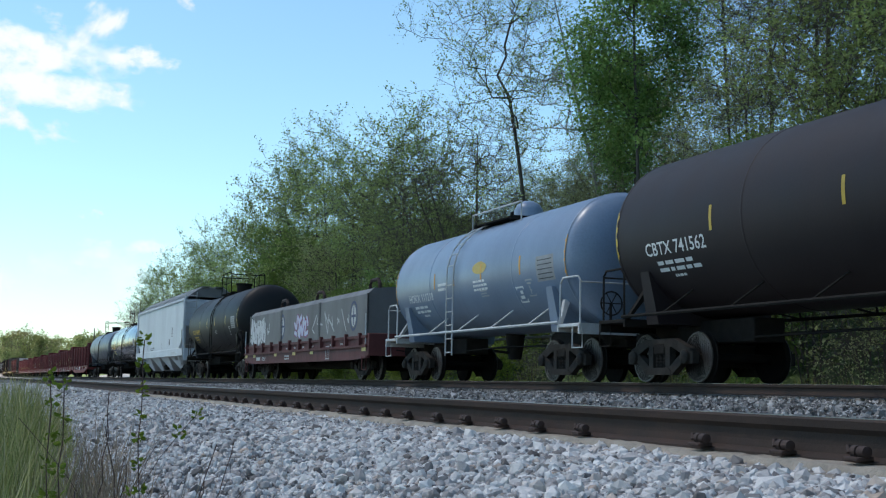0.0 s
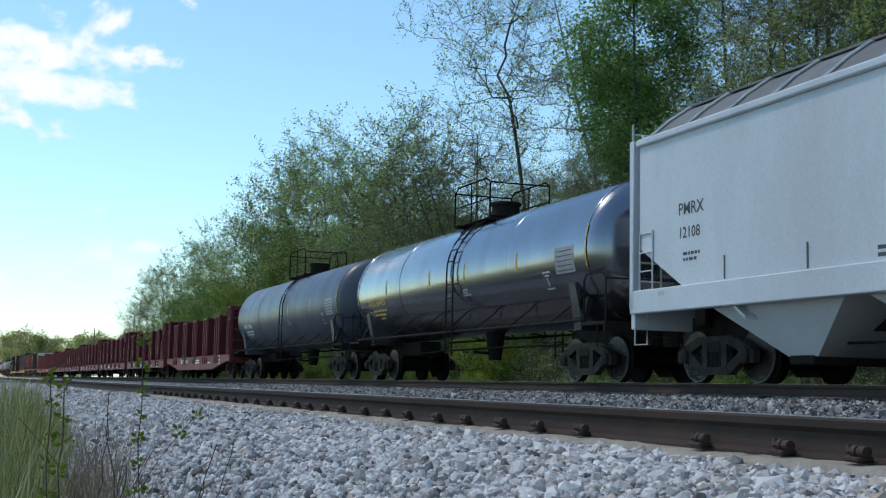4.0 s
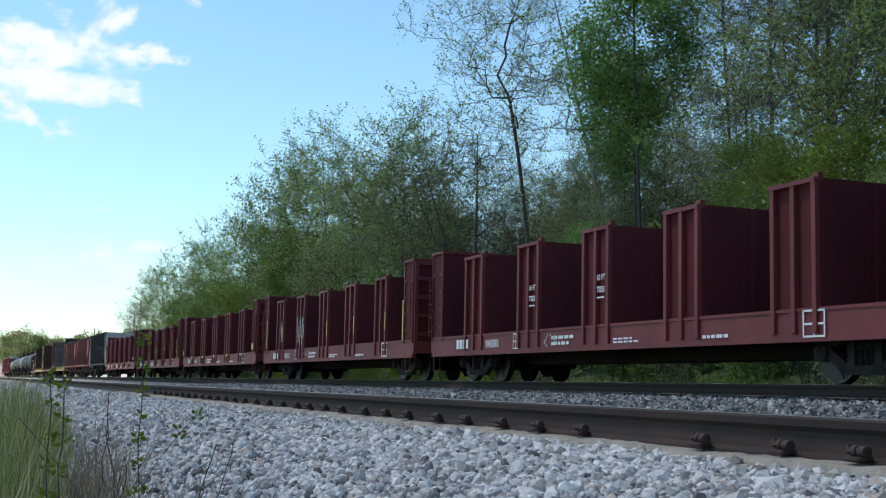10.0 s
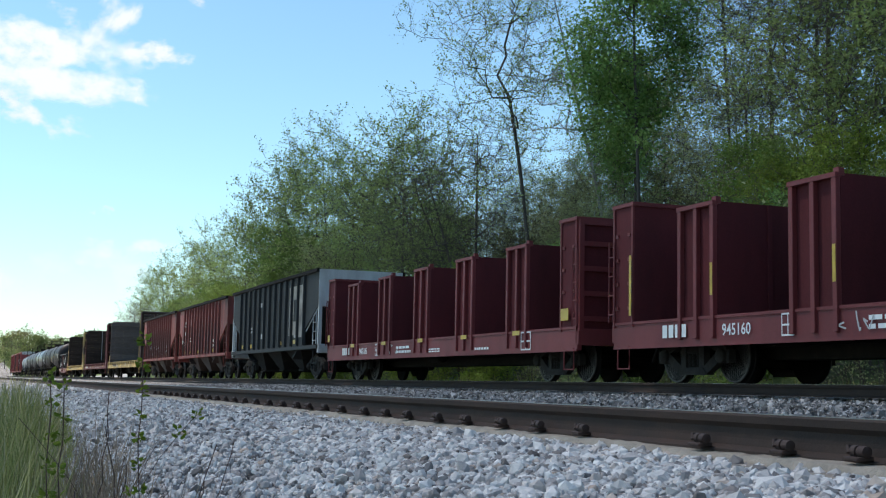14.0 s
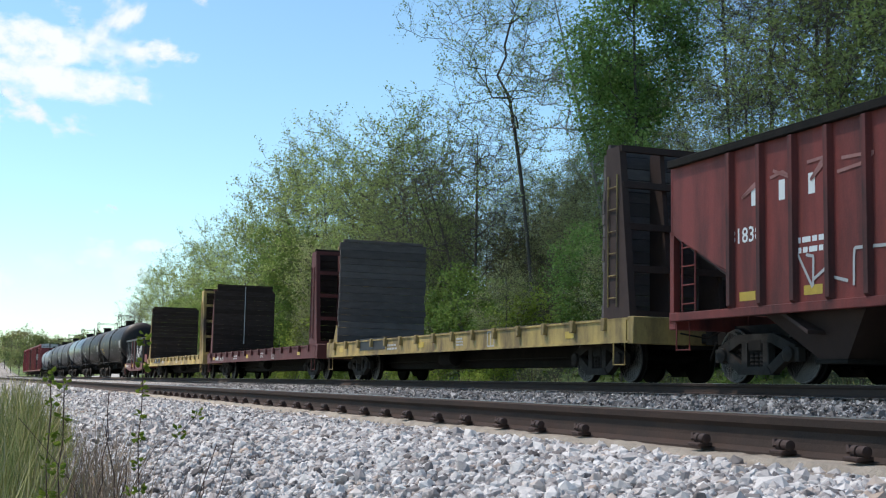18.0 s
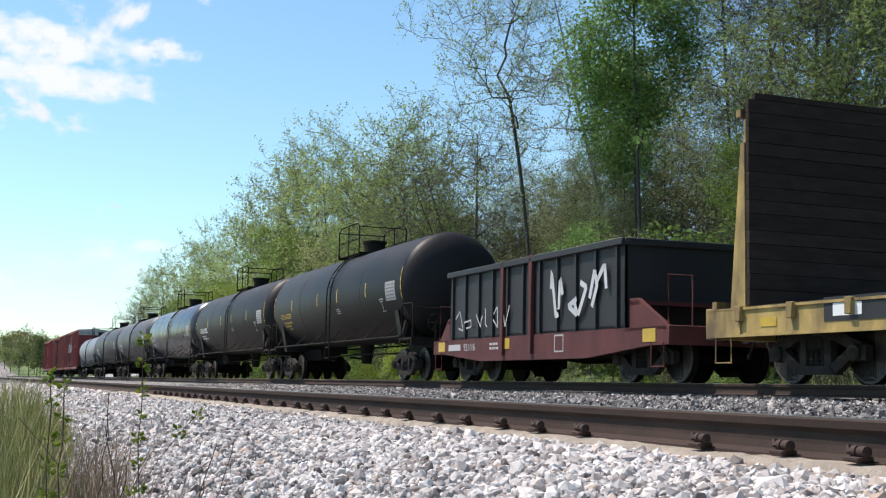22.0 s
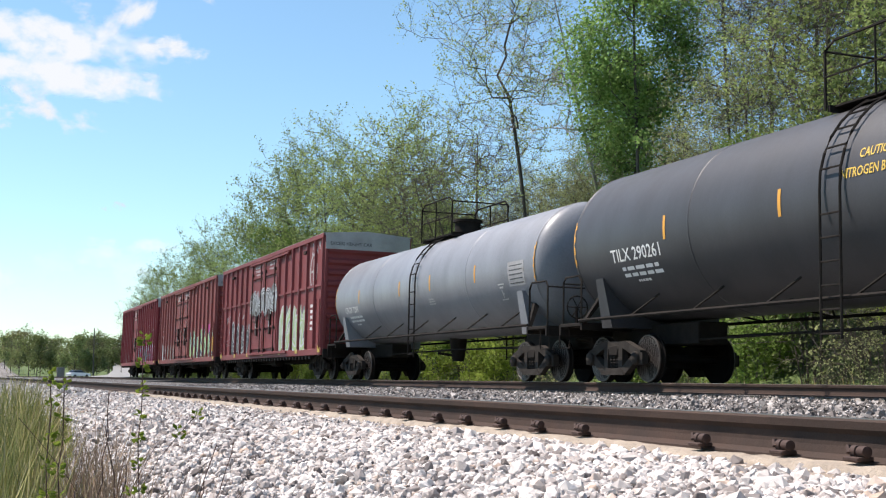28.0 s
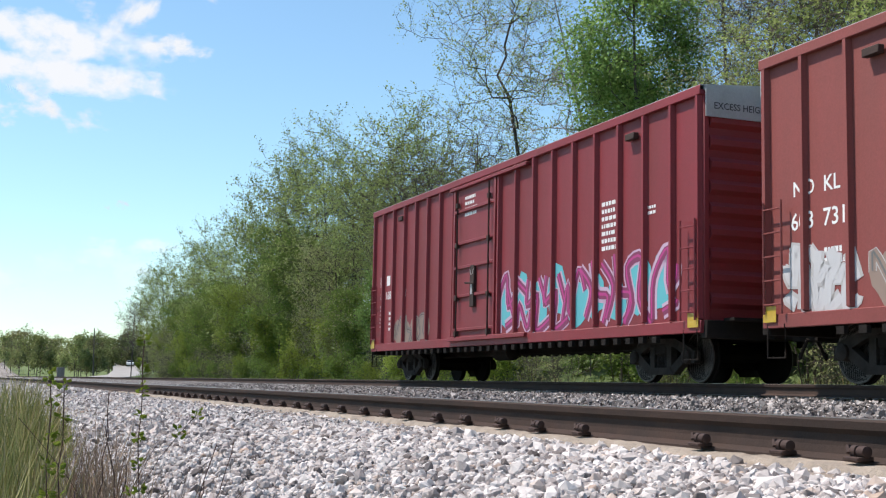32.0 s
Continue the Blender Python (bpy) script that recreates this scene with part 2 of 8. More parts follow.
    def rev(self, profile, axis="y", centre=(0, 0, 0), n=24, caps=True):
        """Profile of (along, radius) turned round an axis."""
        verts, faces = [], []
        for (s, r) in profile:
            for k in range(n):
                w = 2 * math.pi * k / n
                c, d = r * math.cos(w), r * math.sin(w)
                p = {"x": (s, c, d), "y": (c, s, d), "z": (c, d, s)}[axis]
                verts.append((p[0] + centre[0], p[1] + centre[1], p[2] + centre[2]))
        for i in range(len(profile) - 1):
            for k in range(n):
                j = (k + 1) % n
                faces.append((i * n + k, i * n + j, i * n + n + j, i * n + n + k))
        if caps:
            faces.append(tuple(range(n))[::-1])
            faces.append(tuple((len(profile) - 1) * n + k for k in range(n)))
        return self.add(verts, faces)


def mesh_of(name, shape, material, smooth=True, angle=38):
    me = bpy.data.meshes.new(name)
    me.from_pydata(shape.v, [], shape.f)
    bm = bmesh.new()
    bm.from_mesh(me)
    bmesh.ops.recalc_face_normals(bm, faces=bm.faces)
    bm.to_mesh(me)
    bm.free()
    for mat in (material if isinstance(material, (list, tuple)) else [material]):
        me.materials.append(mat)
    if any(shape.m):
        me.polygons.foreach_set("material_index", shape.m)
    if smooth:
        me.polygons.foreach_set("use_smooth", [True] * len(me.polygons))
        me.set_sharp_from_angle(angle=radians(angle))
    return me


def part(name, shape, material, parent, label="", at=None):
    """One mesh object under a thing or a part."""
    me = shape if isinstance(shape, bpy.types.Mesh) else mesh_of(name, shape, material)
    ob = new(name, me)
    ob.parent = parent
    if at:
        ob.location = at
    if label:
        ob["label"] = label
    return ob


def thing(name, label, category, group="", kind=""):
    ob = new(name)
    ob.empty_display_size = 0.3
    return tagged(ob, label, category, group, kind)


# ---- lettering, panels and paint strokes on the sides of cars ----
WORDS = ["CBTX 741562", "HOKX 111210", "UTLX 664459", "PMRX", "12108", "ADMX 26466", "UTLX 673579", "CRGX 29205",
         "CRGX 8733", "TILX 290288", "TILX 290261", "CRGX 7283", "NO", "KL", "603", "731", "76", "10", "38", "84", "168",
         "10 FT", "TIES", "945010", "945123", "945081", "945157", "945163", "945160", "945185", "945152", "638769", "81571", "81838",
         "546 199", "8096", "921116", "EXCESS HEIGHT CAR", "LD LMT", "LT WT", "CAUTION", "CLOSE AND LOCK",
         "BOTH DOORS BEFORE", "MOVING CAR", "CLOSE THIS DOOR", "BEFORE CLOSING", "MAIN DOOR", "NITROGEN BLANKET"]
GLYPHS = {}


def bake_words():
    made = []
    for w in WORDS:
        cu = bpy.data.curves.new("words", "FONT")
        cu.body, cu.size, cu.resolution_u, cu.offset = w, 1.0, 2, 0.012
        made.append((w, new("words", cu)))
    dg = bpy.context.evaluated_depsgraph_get()
    for w, ob in made:
        me = bpy.data.meshes.new_from_object(ob.evaluated_get(dg))
        co = [(v.co.x, v.co.y) for v in me.vertices]
        GLYPHS[w] = (co, [tuple(p.vertices) for p in me.polygons], max(c[0] for c in co))
        cu = ob.data
        bpy.data.objects.remove(ob)
        bpy.data.curves.remove(cu)
        bpy.data.meshes.remove(me)


bake_words()


def flat_side(x, sign=-1):
    """Maps (u along the side as read, v height) to a flat side."""
    return lambda u, v, off: (sign * (x + off), sign * u, v)


def round_side(R, zc):
    """The same for a tank shell; v is the height at which it lies."""
    def at(u, v, off):
        a = max(min((v - zc) / R, 1.45), -1.45)
        return (-(R + off) * math.cos(a), -u, zc + (R + off) * math.sin(a))
    return at


def end_side(y, sign=-1):
    return lambda u, v, off: (u, y + sign * off, v)


class Decal(Shape):
    def __init__(self, at, off=0.004):
        self.v, self.f, self.m, self.mi = [], [], [], 0
        self.at, self.off = at, off

    def words(self, text, size, u, v, width=None):
        co, faces, w = GLYPHS[text]
        k = (width / w) if width else size
        return self.add([self.at(u + x * k, v + y * size, self.off) for x, y in co], faces)

    def rect(self, u0, u1, v0, v1, n=1):
        vs = [v0 + (v1 - v0) * i / n for i in range(n + 1)]
        return self.add([self.at(u, v, self.off) for v in vs for u in (u0, u1)],
                        [(2 * i, 2 * i + 1, 2 * i + 3, 2 * i + 2) for i in range(n)])

    def bars(self, u, v, w, h, rows, rng, fill=0.8):
        """Writing too small to read: rows of short bars."""
        dh = h / rows
        for i in range(rows):
            a = u
            while a < u + w * (0.6 + 0.4 * rng.random()):
                b = min(a + w * rng.uniform(0.08, 0.22), u + w)
                self.rect(a, b, v + i * dh, v + i * dh + dh * 0.55)
                a = b + w * 0.04
        return self

    def stroke(self, pts, w):
        pts = [Vector(p) for p in pts]
        vs = []
        for i, p in enumerate(pts):
            d = (pts[min(i + 1, len(pts) - 1)] - pts[max(i - 1, 0)])
            d = Vector((-d.y, d.x))
            d = d.normalized() * w / 2 if d.length > 1e-6 else Vector((0, w / 2))
            vs += [self.at(*(p + d), self.off), self.at(*(p - d), self.off)]
        return self.add(vs, [(2 * i, 2 * i + 1, 2 * i + 3, 2 * i + 2) for i in range(len(pts) - 1)])

    def blob(self, cu, cv, ru, rv, rng, n=14, rough=0.25):
        pts = []
        for i in range(n):
            a = 2 * math.pi * i / n
            k = 1 + rng.uniform(-rough, rough)
            pts.append(self.at(cu + ru * k * math.cos(a), cv + rv * k * math.sin(a), self.off))
        return self.add(pts, [tuple(range(n))])


SINGLE = {"faded_patches": "faded_patch", "reflectors": "reflector", "load_marks": "load_mark", "sprayed_patches": "sprayed_patch", "emblem": "emblem_patch"}


def pieces(shape):
    """The separate islands of a shape, in order."""
    root = list(range(len(shape.v)))

    def top(i):
        while root[i] != i:
            root[i] = root[root[i]]
            i = root[i]
        return i
    for f in shape.f:
        for i in f[1:]:
            root[top(i)] = top(f[0])
    got = collections.OrderedDict()
    for f in shape.f:
        got.setdefault(top(f[0]), []).append(f)
    for faces in got.values():
        ids = sorted({i for f in faces for i in f})
        at = {i: j for j, i in enumerate(ids)}
        sh = Shape()
        sh.add([shape.v[i] for i in ids], [tuple(at[i] for i in f) for f in faces])
        yield sh


def decal(name, shape, material, parent, label=""):
    if name in SINGLE:
        for sh in pieces(shape):
            ob = decal(SINGLE[name], sh, material, parent, label)
        return ob
    me = bpy.data.meshes.new(name)
    me.from_pydata(shape.v, [], shape.f)
    me.materials.append(material)
    ob = new(name, me)
    ob.parent = parent
    if label:
        ob["label"] = label
    return ob


FORMS = [  # strokes of sprayed shapes in a unit box: spikes, hooks and wedges that stand for no letter
    [[(0.0, 0.1), (0.35, 0.75), (0.3, 0.2), (0.8, 0.95), (1.0, 0.6)]],
    [[(0.1, 0.95), (0.0, 0.5), (0.5, 0.65), (0.4, 0.05), (1.0, 0.2)], [(0.6, 0.95), (0.9, 0.45)]],
    [[(0.0, 0.35), (0.25, 0.05), (0.5, 0.5), (0.75, 0.1), (1.0, 0.9)], [(0.1, 0.7), (0.6, 0.98)]],
    [[(0.15, 0.0), (0.05, 0.6), (0.4, 1.0), (0.55, 0.45), (0.95, 0.75)], [(0.45, 0.1), (0.95, 0.25)]],
    [[(0.9, 0.0), (0.55, 0.35), (0.7, 0.9), (0.2, 0.8), (0.3, 0.3), (0.0, 0.05)]],
    [[(0.0, 0.9), (0.4, 0.55), (0.15, 0.1)], [(0.45, 1.0), (0.6, 0.5), (1.0, 0.4), (0.8, 0.0)]],
]


def rounded(pts, n=4):
    """A smooth line through the points."""
    out = []
    m = len(pts)
    for i in range(m - 1):
        p0, p1, p2, p3 = (Vector(pts[max(min(i + k, m - 1), 0)]) for k in (-1, 0, 1, 2))
        for j in range(n):
            t = j / n
            out.append(0.5 * (2 * p1 + (p2 - p0) * t + (2 * p0 - 5 * p1 + 4 * p2 - p3) * t * t + (3 * p1 - p0 - 3 * p2 + p3) * t ** 3))
    return out + [Vector(pts[-1])]


def graffiti(parent, at, u0, u1, v0, v1, colours, seed, letters=6, weight=0.2, sharp=False, patches=None, slant=0.1):
    """Sprayed painting: fat interlocked strokes with an outline, a fill and a shine, over patches of colour. It spells nothing."""
    rng = random.Random(seed)
    fill, second, line, ground = colours
    w, h = (u1 - u0) / letters, v1 - v0
    back = Decal(at, 0.0035)
    for i in range(letters * 2 if patches is None else patches):
        cu = u0 + (u1 - u0) * (i + 0.5) / (letters * 2 if patches is None else patches)
        back.blob(cu, v0 + h * rng.uniform(0.35, 0.6), w * rng.uniform(0.4, 0.7), h * rng.uniform(0.3, 0.42), rng, 11, 0.22)
    for k, sh in enumerate(pieces(back)):
        sh.v = [tuple(Vector(p) + Vector((-0.00012 * k, 0, 0))) for p in sh.v]
        sh.v = [(p[0], p[1], min(max(p[2], v0), v1)) for p in sh.v]
        decal("sprayed_patch", sh, ground, parent)
    for i in range(letters):
        form = FORMS[(seed * 3 + i * 5 + i // 3) % len(FORMS)]
        a, b = u0 + w * (i - 0.15), w * 1.3
        flip = rng.random() < 0.5
        a, b = (a + b, -b) if flip else (a, b)
        lo, hi = v0 + h * rng.uniform(0.03, 0.10), v1 - h * rng.uniform(0.02, 0.16)
        lean = rng.uniform(-slant, slant)
        mesh = bpy.data.meshes.new("sprayed_shape")
        sh = Shape()
        for layer, (grow, off) in enumerate(((1.55, 0.0055), (1.0, 0.0068), (0.28, 0.0082))):
            d = Decal(at, off + 0.00015 * i)
            for st in form:
                pts = [(a + b * (x + lean * y), lo + (hi - lo) * y) for x, y in st]
                line_ = [Vector(p) for p in pts] if sharp else rounded(pts)
                wd = weight * h * rng.uniform(0.85, 1.15) * grow
                if layer == 2:
                    line_ = [p + Vector((-weight * h * 0.16, weight * h * 0.1)) for p in line_]
                line_ = [Vector((min(max(p.x, u0), u1), min(max(p.y, v0 + wd * 0.2), v1))) for p in line_]
                d.stroke(line_, wd)
            sh.mi = layer
            sh.add(d.v, d.f)
        mesh.from_pydata(sh.v, [], sh.f)
        for m in (line, fill, second):
            mesh.materials.append(m)
        mesh.polygons.foreach_set("material_index", sh.m)
        ob = new("sprayed_shape", mesh)
        ob.parent = parent


def scrawl(parent, at, u0, u1, v0, v1, material, seed, n=5, w=0.05):
    """A quick spray-can scrawl."""
    rng = random.Random(seed)
    s = Decal(at, 0.008)
    for i in range(n):
        a = u0 + (u1 - u0) * i / n
        d = (u1 - u0) / n
        pts, x, y = [], a, rng.uniform(v0, v1)
        p = [(a + rng.uniform(0, 1.1) * d, rng.uniform(v0, v1)) for _ in range(4)]
        for j in range(11):
            t = j / 10 * 3
            k = min(int(t), 2)
            q = t - k
            q = q * q * (3 - 2 * q)
            pts.append((p[k][0] * (1 - q) + p[k + 1][0] * q, p[k][1] * (1 - q) + p[k + 1][1] * q))
        s.stroke(pts, w)
    return decal("spray_scrawl", s, material, parent)

# ---- ground and tracks ----
def smooth01(a, b, x):
    t = np.clip((x - a) / (b - a), 0, 1)
    return t * t * (3 - 2 * t)


def ground_height(X, Y):
    X, Y = np.asarray(X, float), np.asarray(Y, float)
    z = np.full(np.broadcast(X, Y).shape, -0.235)
    z = z - 0.03 * smooth01(2.4, 3.0, X) * (1 - smooth01(3.6, 4.2, X))
    z = z - 0.42 * smooth01(1.6, -0.6, X)                       # shoulder down to the grass
    z = z - 0.12 * smooth01(3.6, 4.6, X) * (1 - smooth01(7.5, 9.5, X))
    z = z - 0.45 * smooth01(16.0, 18.0, X)                      # ditch beyond the train
    hill = np.clip(X - 19.5, 0, 34)
    near = 1 - smooth01(150, 232, Y)
    z = z + ((0.28 + 0.16 * (1 - smooth01(55, 95, Y))) * hill + 0.5 * np.sin(X * 0.21) * np.sin(Y * 0.13) * smooth01(20, 30, X)) * near
    z = z - 1.2 * smooth01(-6, -40, X)
    z = z + 14 * smooth01(350, 800, Y) * (0.6 + 0.4 * np.sin(X * 0.013 + 1))
    return z


def axis_steps(stops):
    out = []
    for a, b, n in stops:
        out += list(np.linspace(a, b, n, endpoint=False))
    return np.array(out + [stops[-1][1]])


gx = axis_steps([(-3000, -200, 12), (-200, -20, 10), (-20, -1, 10), (-1, 5, 40), (5, 20, 40), (20, 80, 30), (80, 3000, 14)])
gy = axis_steps([(-3000, -200, 12), (-200, -10, 14), (-10, 40, 90), (40, 220, 60), (220, 900, 40), (900, 4000, 12)])
GX, GY = np.meshgrid(gx, gy)
GZ = ground_height(GX, GY)
gme = bpy.data.meshes.new("ground")
nx = len(gx)
gme.from_pydata(np.stack([GX, GY, GZ], -1).reshape(-1, 3).tolist(), [],
                [(j * nx + i, j * nx + i + 1, (j + 1) * nx + i + 1, (j + 1) * nx + i)
                 for j in range(len(gy) - 1) for i in range(nx - 1)])
gme.polygons.foreach_set("use_smooth", [True] * len(gme.polygons))
ground = tagged(new("ground", gme), "grey crushed limestone ballast with grass verges and wooded slope", "ground", kind="structure")
M["ground"] = surface("ground_soil", (0.30, 0.29, 0.28), (0.2, 0.19, 0.18), 0.95, 0, 25, 6, 0.5, 0.6)
gme.materials.append(M["ground"])


def rail_profile(cx, top):
    """Outline of a tee rail, 186 mm high."""
    h = [(-0.076, -0.186), (0.076, -0.186), (0.076, -0.174), (0.016, -0.155), (0.009, -0.120), (0.010, -0.070),
         (0.034, -0.046), (0.038, -0.012), (0.028, -0.002), (-0.028, -0.002), (-0.038, -0.012), (-0.034, -0.046),
         (-0.010, -0.070), (-0.009, -0.120), (-0.016, -0.155), (-0.076, -0.174)]
    return [(cx + a, top + b) for a, b in h]


def rail(name, cx, top, label):
    ob = thing(name, label, "rail", kind="structure")
    body = Shape().prism(rail_profile(cx, top), "y", -60, 420)
    part("rail_body", mesh_of("rail_body", body, M["rail"], False), None, ob)
    head = Shape().box(cx - 0.026, cx + 0.026, -60, 420, top - 0.004, top + 0.0005)
    part("running_face", mesh_of("running_face", head, M["rail_top"], False), None, ob)
    return ob


rail("rail_1", NEAR_RAIL_X, 0.0, "brown weathered steel rail with polished running face")
rail("rail_2", NEAR_RAIL_X + 1.51, -0.085, "brown weathered steel rail set lower on the empty track")
rail("rail_3", TRACK_X - 0.755, TRACK_Z, "dark rusty steel rail under the train")
rail("rail_4", TRACK_X + 0.755, TRACK_Z - 1.51 * math.sin(radians(CANT)), "dark rusty steel rail under the train")


# -- ground cover: stone near the tracks, dry grass on the camera's side, leaf litter under the trees
def ground_material(m):
    nt = m.node_tree
    b = nt.nodes["Principled BSDF"]
    geo = nt.nodes.new("ShaderNodeNewGeometry")
    sep = nt.nodes.new("ShaderNodeSeparateXYZ")
    nt.links.new(geo.outputs["Position"], sep.inputs[0])
    wob = node(nt, "ShaderNodeTexNoise", Scale=0.9, Detail=4.0)
    nt.links.new(geo.outputs["Position"], wob.inputs["Vector"])
    x = nt.nodes.new("ShaderNodeMath")
    x.operation = "ADD"
    nt.links.new(sep.outputs["X"], x.inputs[0])
    nt.links.new(wob.outputs["Fac"], x.inputs[1])

    def step(lo, hi):
        r = nt.nodes.new("ShaderNodeMapRange")
        r.interpolation_type = "SMOOTHSTEP"
        r.inputs["From Min"].default_value, r.inputs["From Max"].default_value = lo, hi
        nt.links.new(x.outputs[0], r.inputs["Value"])
        return r
    # stone bed darkened: shade in the gaps between loose stones is put in
    stone = ramp(nt, [(0.25, (0.06, 0.054, 0.05)), (0.5, (0.14, 0.128, 0.12)), (0.8, (0.30, 0.28, 0.265))])
    vor = node(nt, "ShaderNodeTexVoronoi", Scale=22.0)
    nt.links.new(geo.outputs["Position"], vor.inputs["Vector"])
    nt.links.new(vor.outputs["Color"], stone.inputs[0])
    soil = ramp(nt, [(0.3, (0.10, 0.085, 0.05)), (0.55, (0.12, 0.13, 0.045)), (0.75, (0.20, 0.16, 0.09))])
    green = ramp(nt, [(0.3, (0.045, 0.075, 0.02)), (0.55, (0.08, 0.12, 0.03)), (0.75, (0.10, 0.085, 0.05))])
    n2 = node(nt, "ShaderNodeTexNoise", Scale=1.7, Detail=6.0, Roughness=0.7)
    nt.links.new(geo.outputs["Position"], n2.inputs["Vector"])
    nt.links.new(n2.outputs["Fac"], soil.inputs[0])
    nt.links.new(n2.outputs["Fac"], green.inputs[0])
    a = nt.nodes.new("ShaderNodeMix")
    a.data_type = "RGBA"
    nt.links.new(step(0.9, 1.5).outputs[0], a.inputs["Factor"])
    nt.links.new(soil.outputs[0], a.inputs["A"])
    nt.links.new(stone.outputs[0], a.inputs["B"])
    c = nt.nodes.new("ShaderNodeMix")
    c.data_type = "RGBA"
    nt.links.new(step(16.2, 17.4).outputs[0], c.inputs["Factor"])
    nt.links.new(a.outputs["Result"], c.inputs["A"])
    nt.links.new(green.outputs[0], c.inputs["B"])
    for l in list(b.inputs["Base Color"].links):
        nt.links.remove(l)
    nt.links.new(c.outputs["Result"], b.inputs["Base Color"])
    bp = nt.nodes.new("ShaderNodeBump")
    bp.inputs["Strength"].default_value, bp.inputs["Distance"].default_value = 0.8, 0.03
    nt.links.new(vor.outputs["Distance"], bp.inputs["Height"])
    nt.links.new(bp.outputs[0], b.inputs["Normal"])


ground_material(M["ground"])


def island_surface(name, stops, rough=0.9):
    m = bpy.data.materials.new(name)
    m.use_nodes = True
    nt = m.node_tree
    b = nt.nodes["Principled BSDF"]
    b.inputs["Roughness"].default_value = rough
    b.inputs["Specular IOR Level"].default_value = 0.2
    g = nt.nodes.new("ShaderNodeNewGeometry")
    r = ramp(nt, stops)
    nt.links.new(g.outputs["Random Per Island"], r.inputs[0])
    n = node(nt, "ShaderNodeTexNoise", Scale=45.0, Detail=4.0, Roughness=0.65)
    nt.links.new(g.outputs["Position"], n.inputs["Vector"])
    mr = nt.nodes.new("ShaderNodeMapRange")
    mr.inputs["To Min"].default_value, mr.inputs["To Max"].default_value = 0.72, 1.28
    nt.links.new(n.outputs["Fac"], mr.inputs["Value"])
    h = nt.nodes.new("ShaderNodeHueSaturation")
    nt.links.new(r.outputs[0], h.inputs["Color"])
    nt.links.new(mr.outputs[0], h.inputs["Value"])
    nt.links.new(h.outputs[0], b.inputs["Base Color"])
    bp = nt.nodes.new("ShaderNodeBump")
    bp.inputs["Strength"].default_value, bp.inputs["Distance"].default_value = 0.35, 0.008
    nt.links.new(n.outputs["Fac"], bp.inputs["Height"])
    nt.links.new(bp.outputs[0], b.inputs["Normal"])
    return m


M["stone"] = island_surface("crushed_limestone", [(0.0, (0.12, 0.10, 0.09)), (0.18, (0.34, 0.30, 0.277)), (0.5, (0.54, 0.492, 0.455)), (0.88, (0.70, 0.65, 0.605)), (1.0, (0.42, 0.315, 0.245))])
M["dusty_stone"] = island_surface("dusty_track_stone", [(0.0, (0.06, 0.052, 0.048)), (0.35, (0.175, 0.157, 0.145)), (0.75, (0.33, 0.30, 0.275)), (1.0, (0.52, 0.48, 0.45))])


def solid(kind):
    """Corners and faces of a rough stone before it is shaken."""
    if kind == 12:
        g = (1 + 5 ** 0.5) / 2
        v = np.array([(-1, g, 0), (1, g, 0), (-1, -g, 0), (1, -g, 0), (0, -1, g), (0, 1, g), (0, -1, -g), (0, 1, -g), (g, 0, -1), (g, 0, 1), (-g, 0, -1), (-g, 0, 1)], float)
        f = [(0, 11, 5), (0, 5, 1), (0, 1, 7), (0, 7, 10), (0, 10, 11), (1, 5, 9), (5, 11, 4), (11, 10, 2), (10, 7, 6), (7, 1, 8),
             (3, 9, 4), (3, 4, 2), (3, 2, 6), (3, 6, 8), (3, 8, 9), (4, 9, 5), (2, 4, 11), (6, 2, 10), (8, 6, 7), (9, 8, 1)]
        return v / np.linalg.norm(v[0]), np.array(f)
    v = np.array([(1, 0, 0), (-1, 0, 0), (0, 1, 0), (0, -1, 0), (0, 0, 1), (0, 0, -1)], float)
    f = [(0, 2, 4), (2, 1, 4), (1, 3, 4), (3, 0, 4), (2, 0, 5), (1, 2, 5), (3, 1, 5), (0, 3, 5)]
    return v, np.array(f)


def stones(name, label, xs, ys, sizes, kind, rng, material, sink=0.35, lift=0.0):
    v0, f0 = solid(kind)
    n = len(xs)
    k = len(v0)
    v = v0[None] * (1 + rng.uniform(-0.15, 0.15, (n, k, 1)))
    v = v * rng.uniform(0.5, 1.35, (n, 1, 3)) * np.array([1, 1, 0.85])
    q = rng.normal(size=(n, 4))
    q /= np.linalg.norm(q, axis=1, keepdims=True)
    w, x, y, z = q.T
    R = np.stack([1 - 2 * (y * y + z * z), 2 * (x * y - w * z), 2 * (x * z + w * y), 2 * (x * y + w * z), 1 - 2 * (x * x + z * z), 2 * (y * z - w * x),
                  2 * (x * z - w * y), 2 * (y * z + w * x), 1 - 2 * (x * x + y * y)], -1).reshape(n, 3, 3)
    v = np.einsum("nij,nkj->nki", R, v) * sizes[:, None, None]
    base = ground_height(xs, ys) + sizes * (0.5 - sink) + rng.uniform(0, 1, n) * lift
    v += np.stack([xs, ys, base], -1)[:, None, :]
    f = (f0[None] + (np.arange(n) * k)[:, None, None]).reshape(-1, 3)
    me = bpy.data.meshes.new(name)
    me.from_pydata(v.reshape(-1, 3), [], f)
    me.materials.append(material)
    return tagged(new(name, me), label, "gravel", kind="stuff")


def scatter(rng, n, x0, x1, y0, y1, left=0.02, right=1.0):
    """Random places inside a strip and inside the wedge that opens along the track."""
    X, Y = rng.uniform(x0, x1, n * 3), rng.uniform(y0, y1, n * 3)
    ok = (X > Y * left) & (X < Y * right)
    return X[ok][:n], Y[ok][:n]


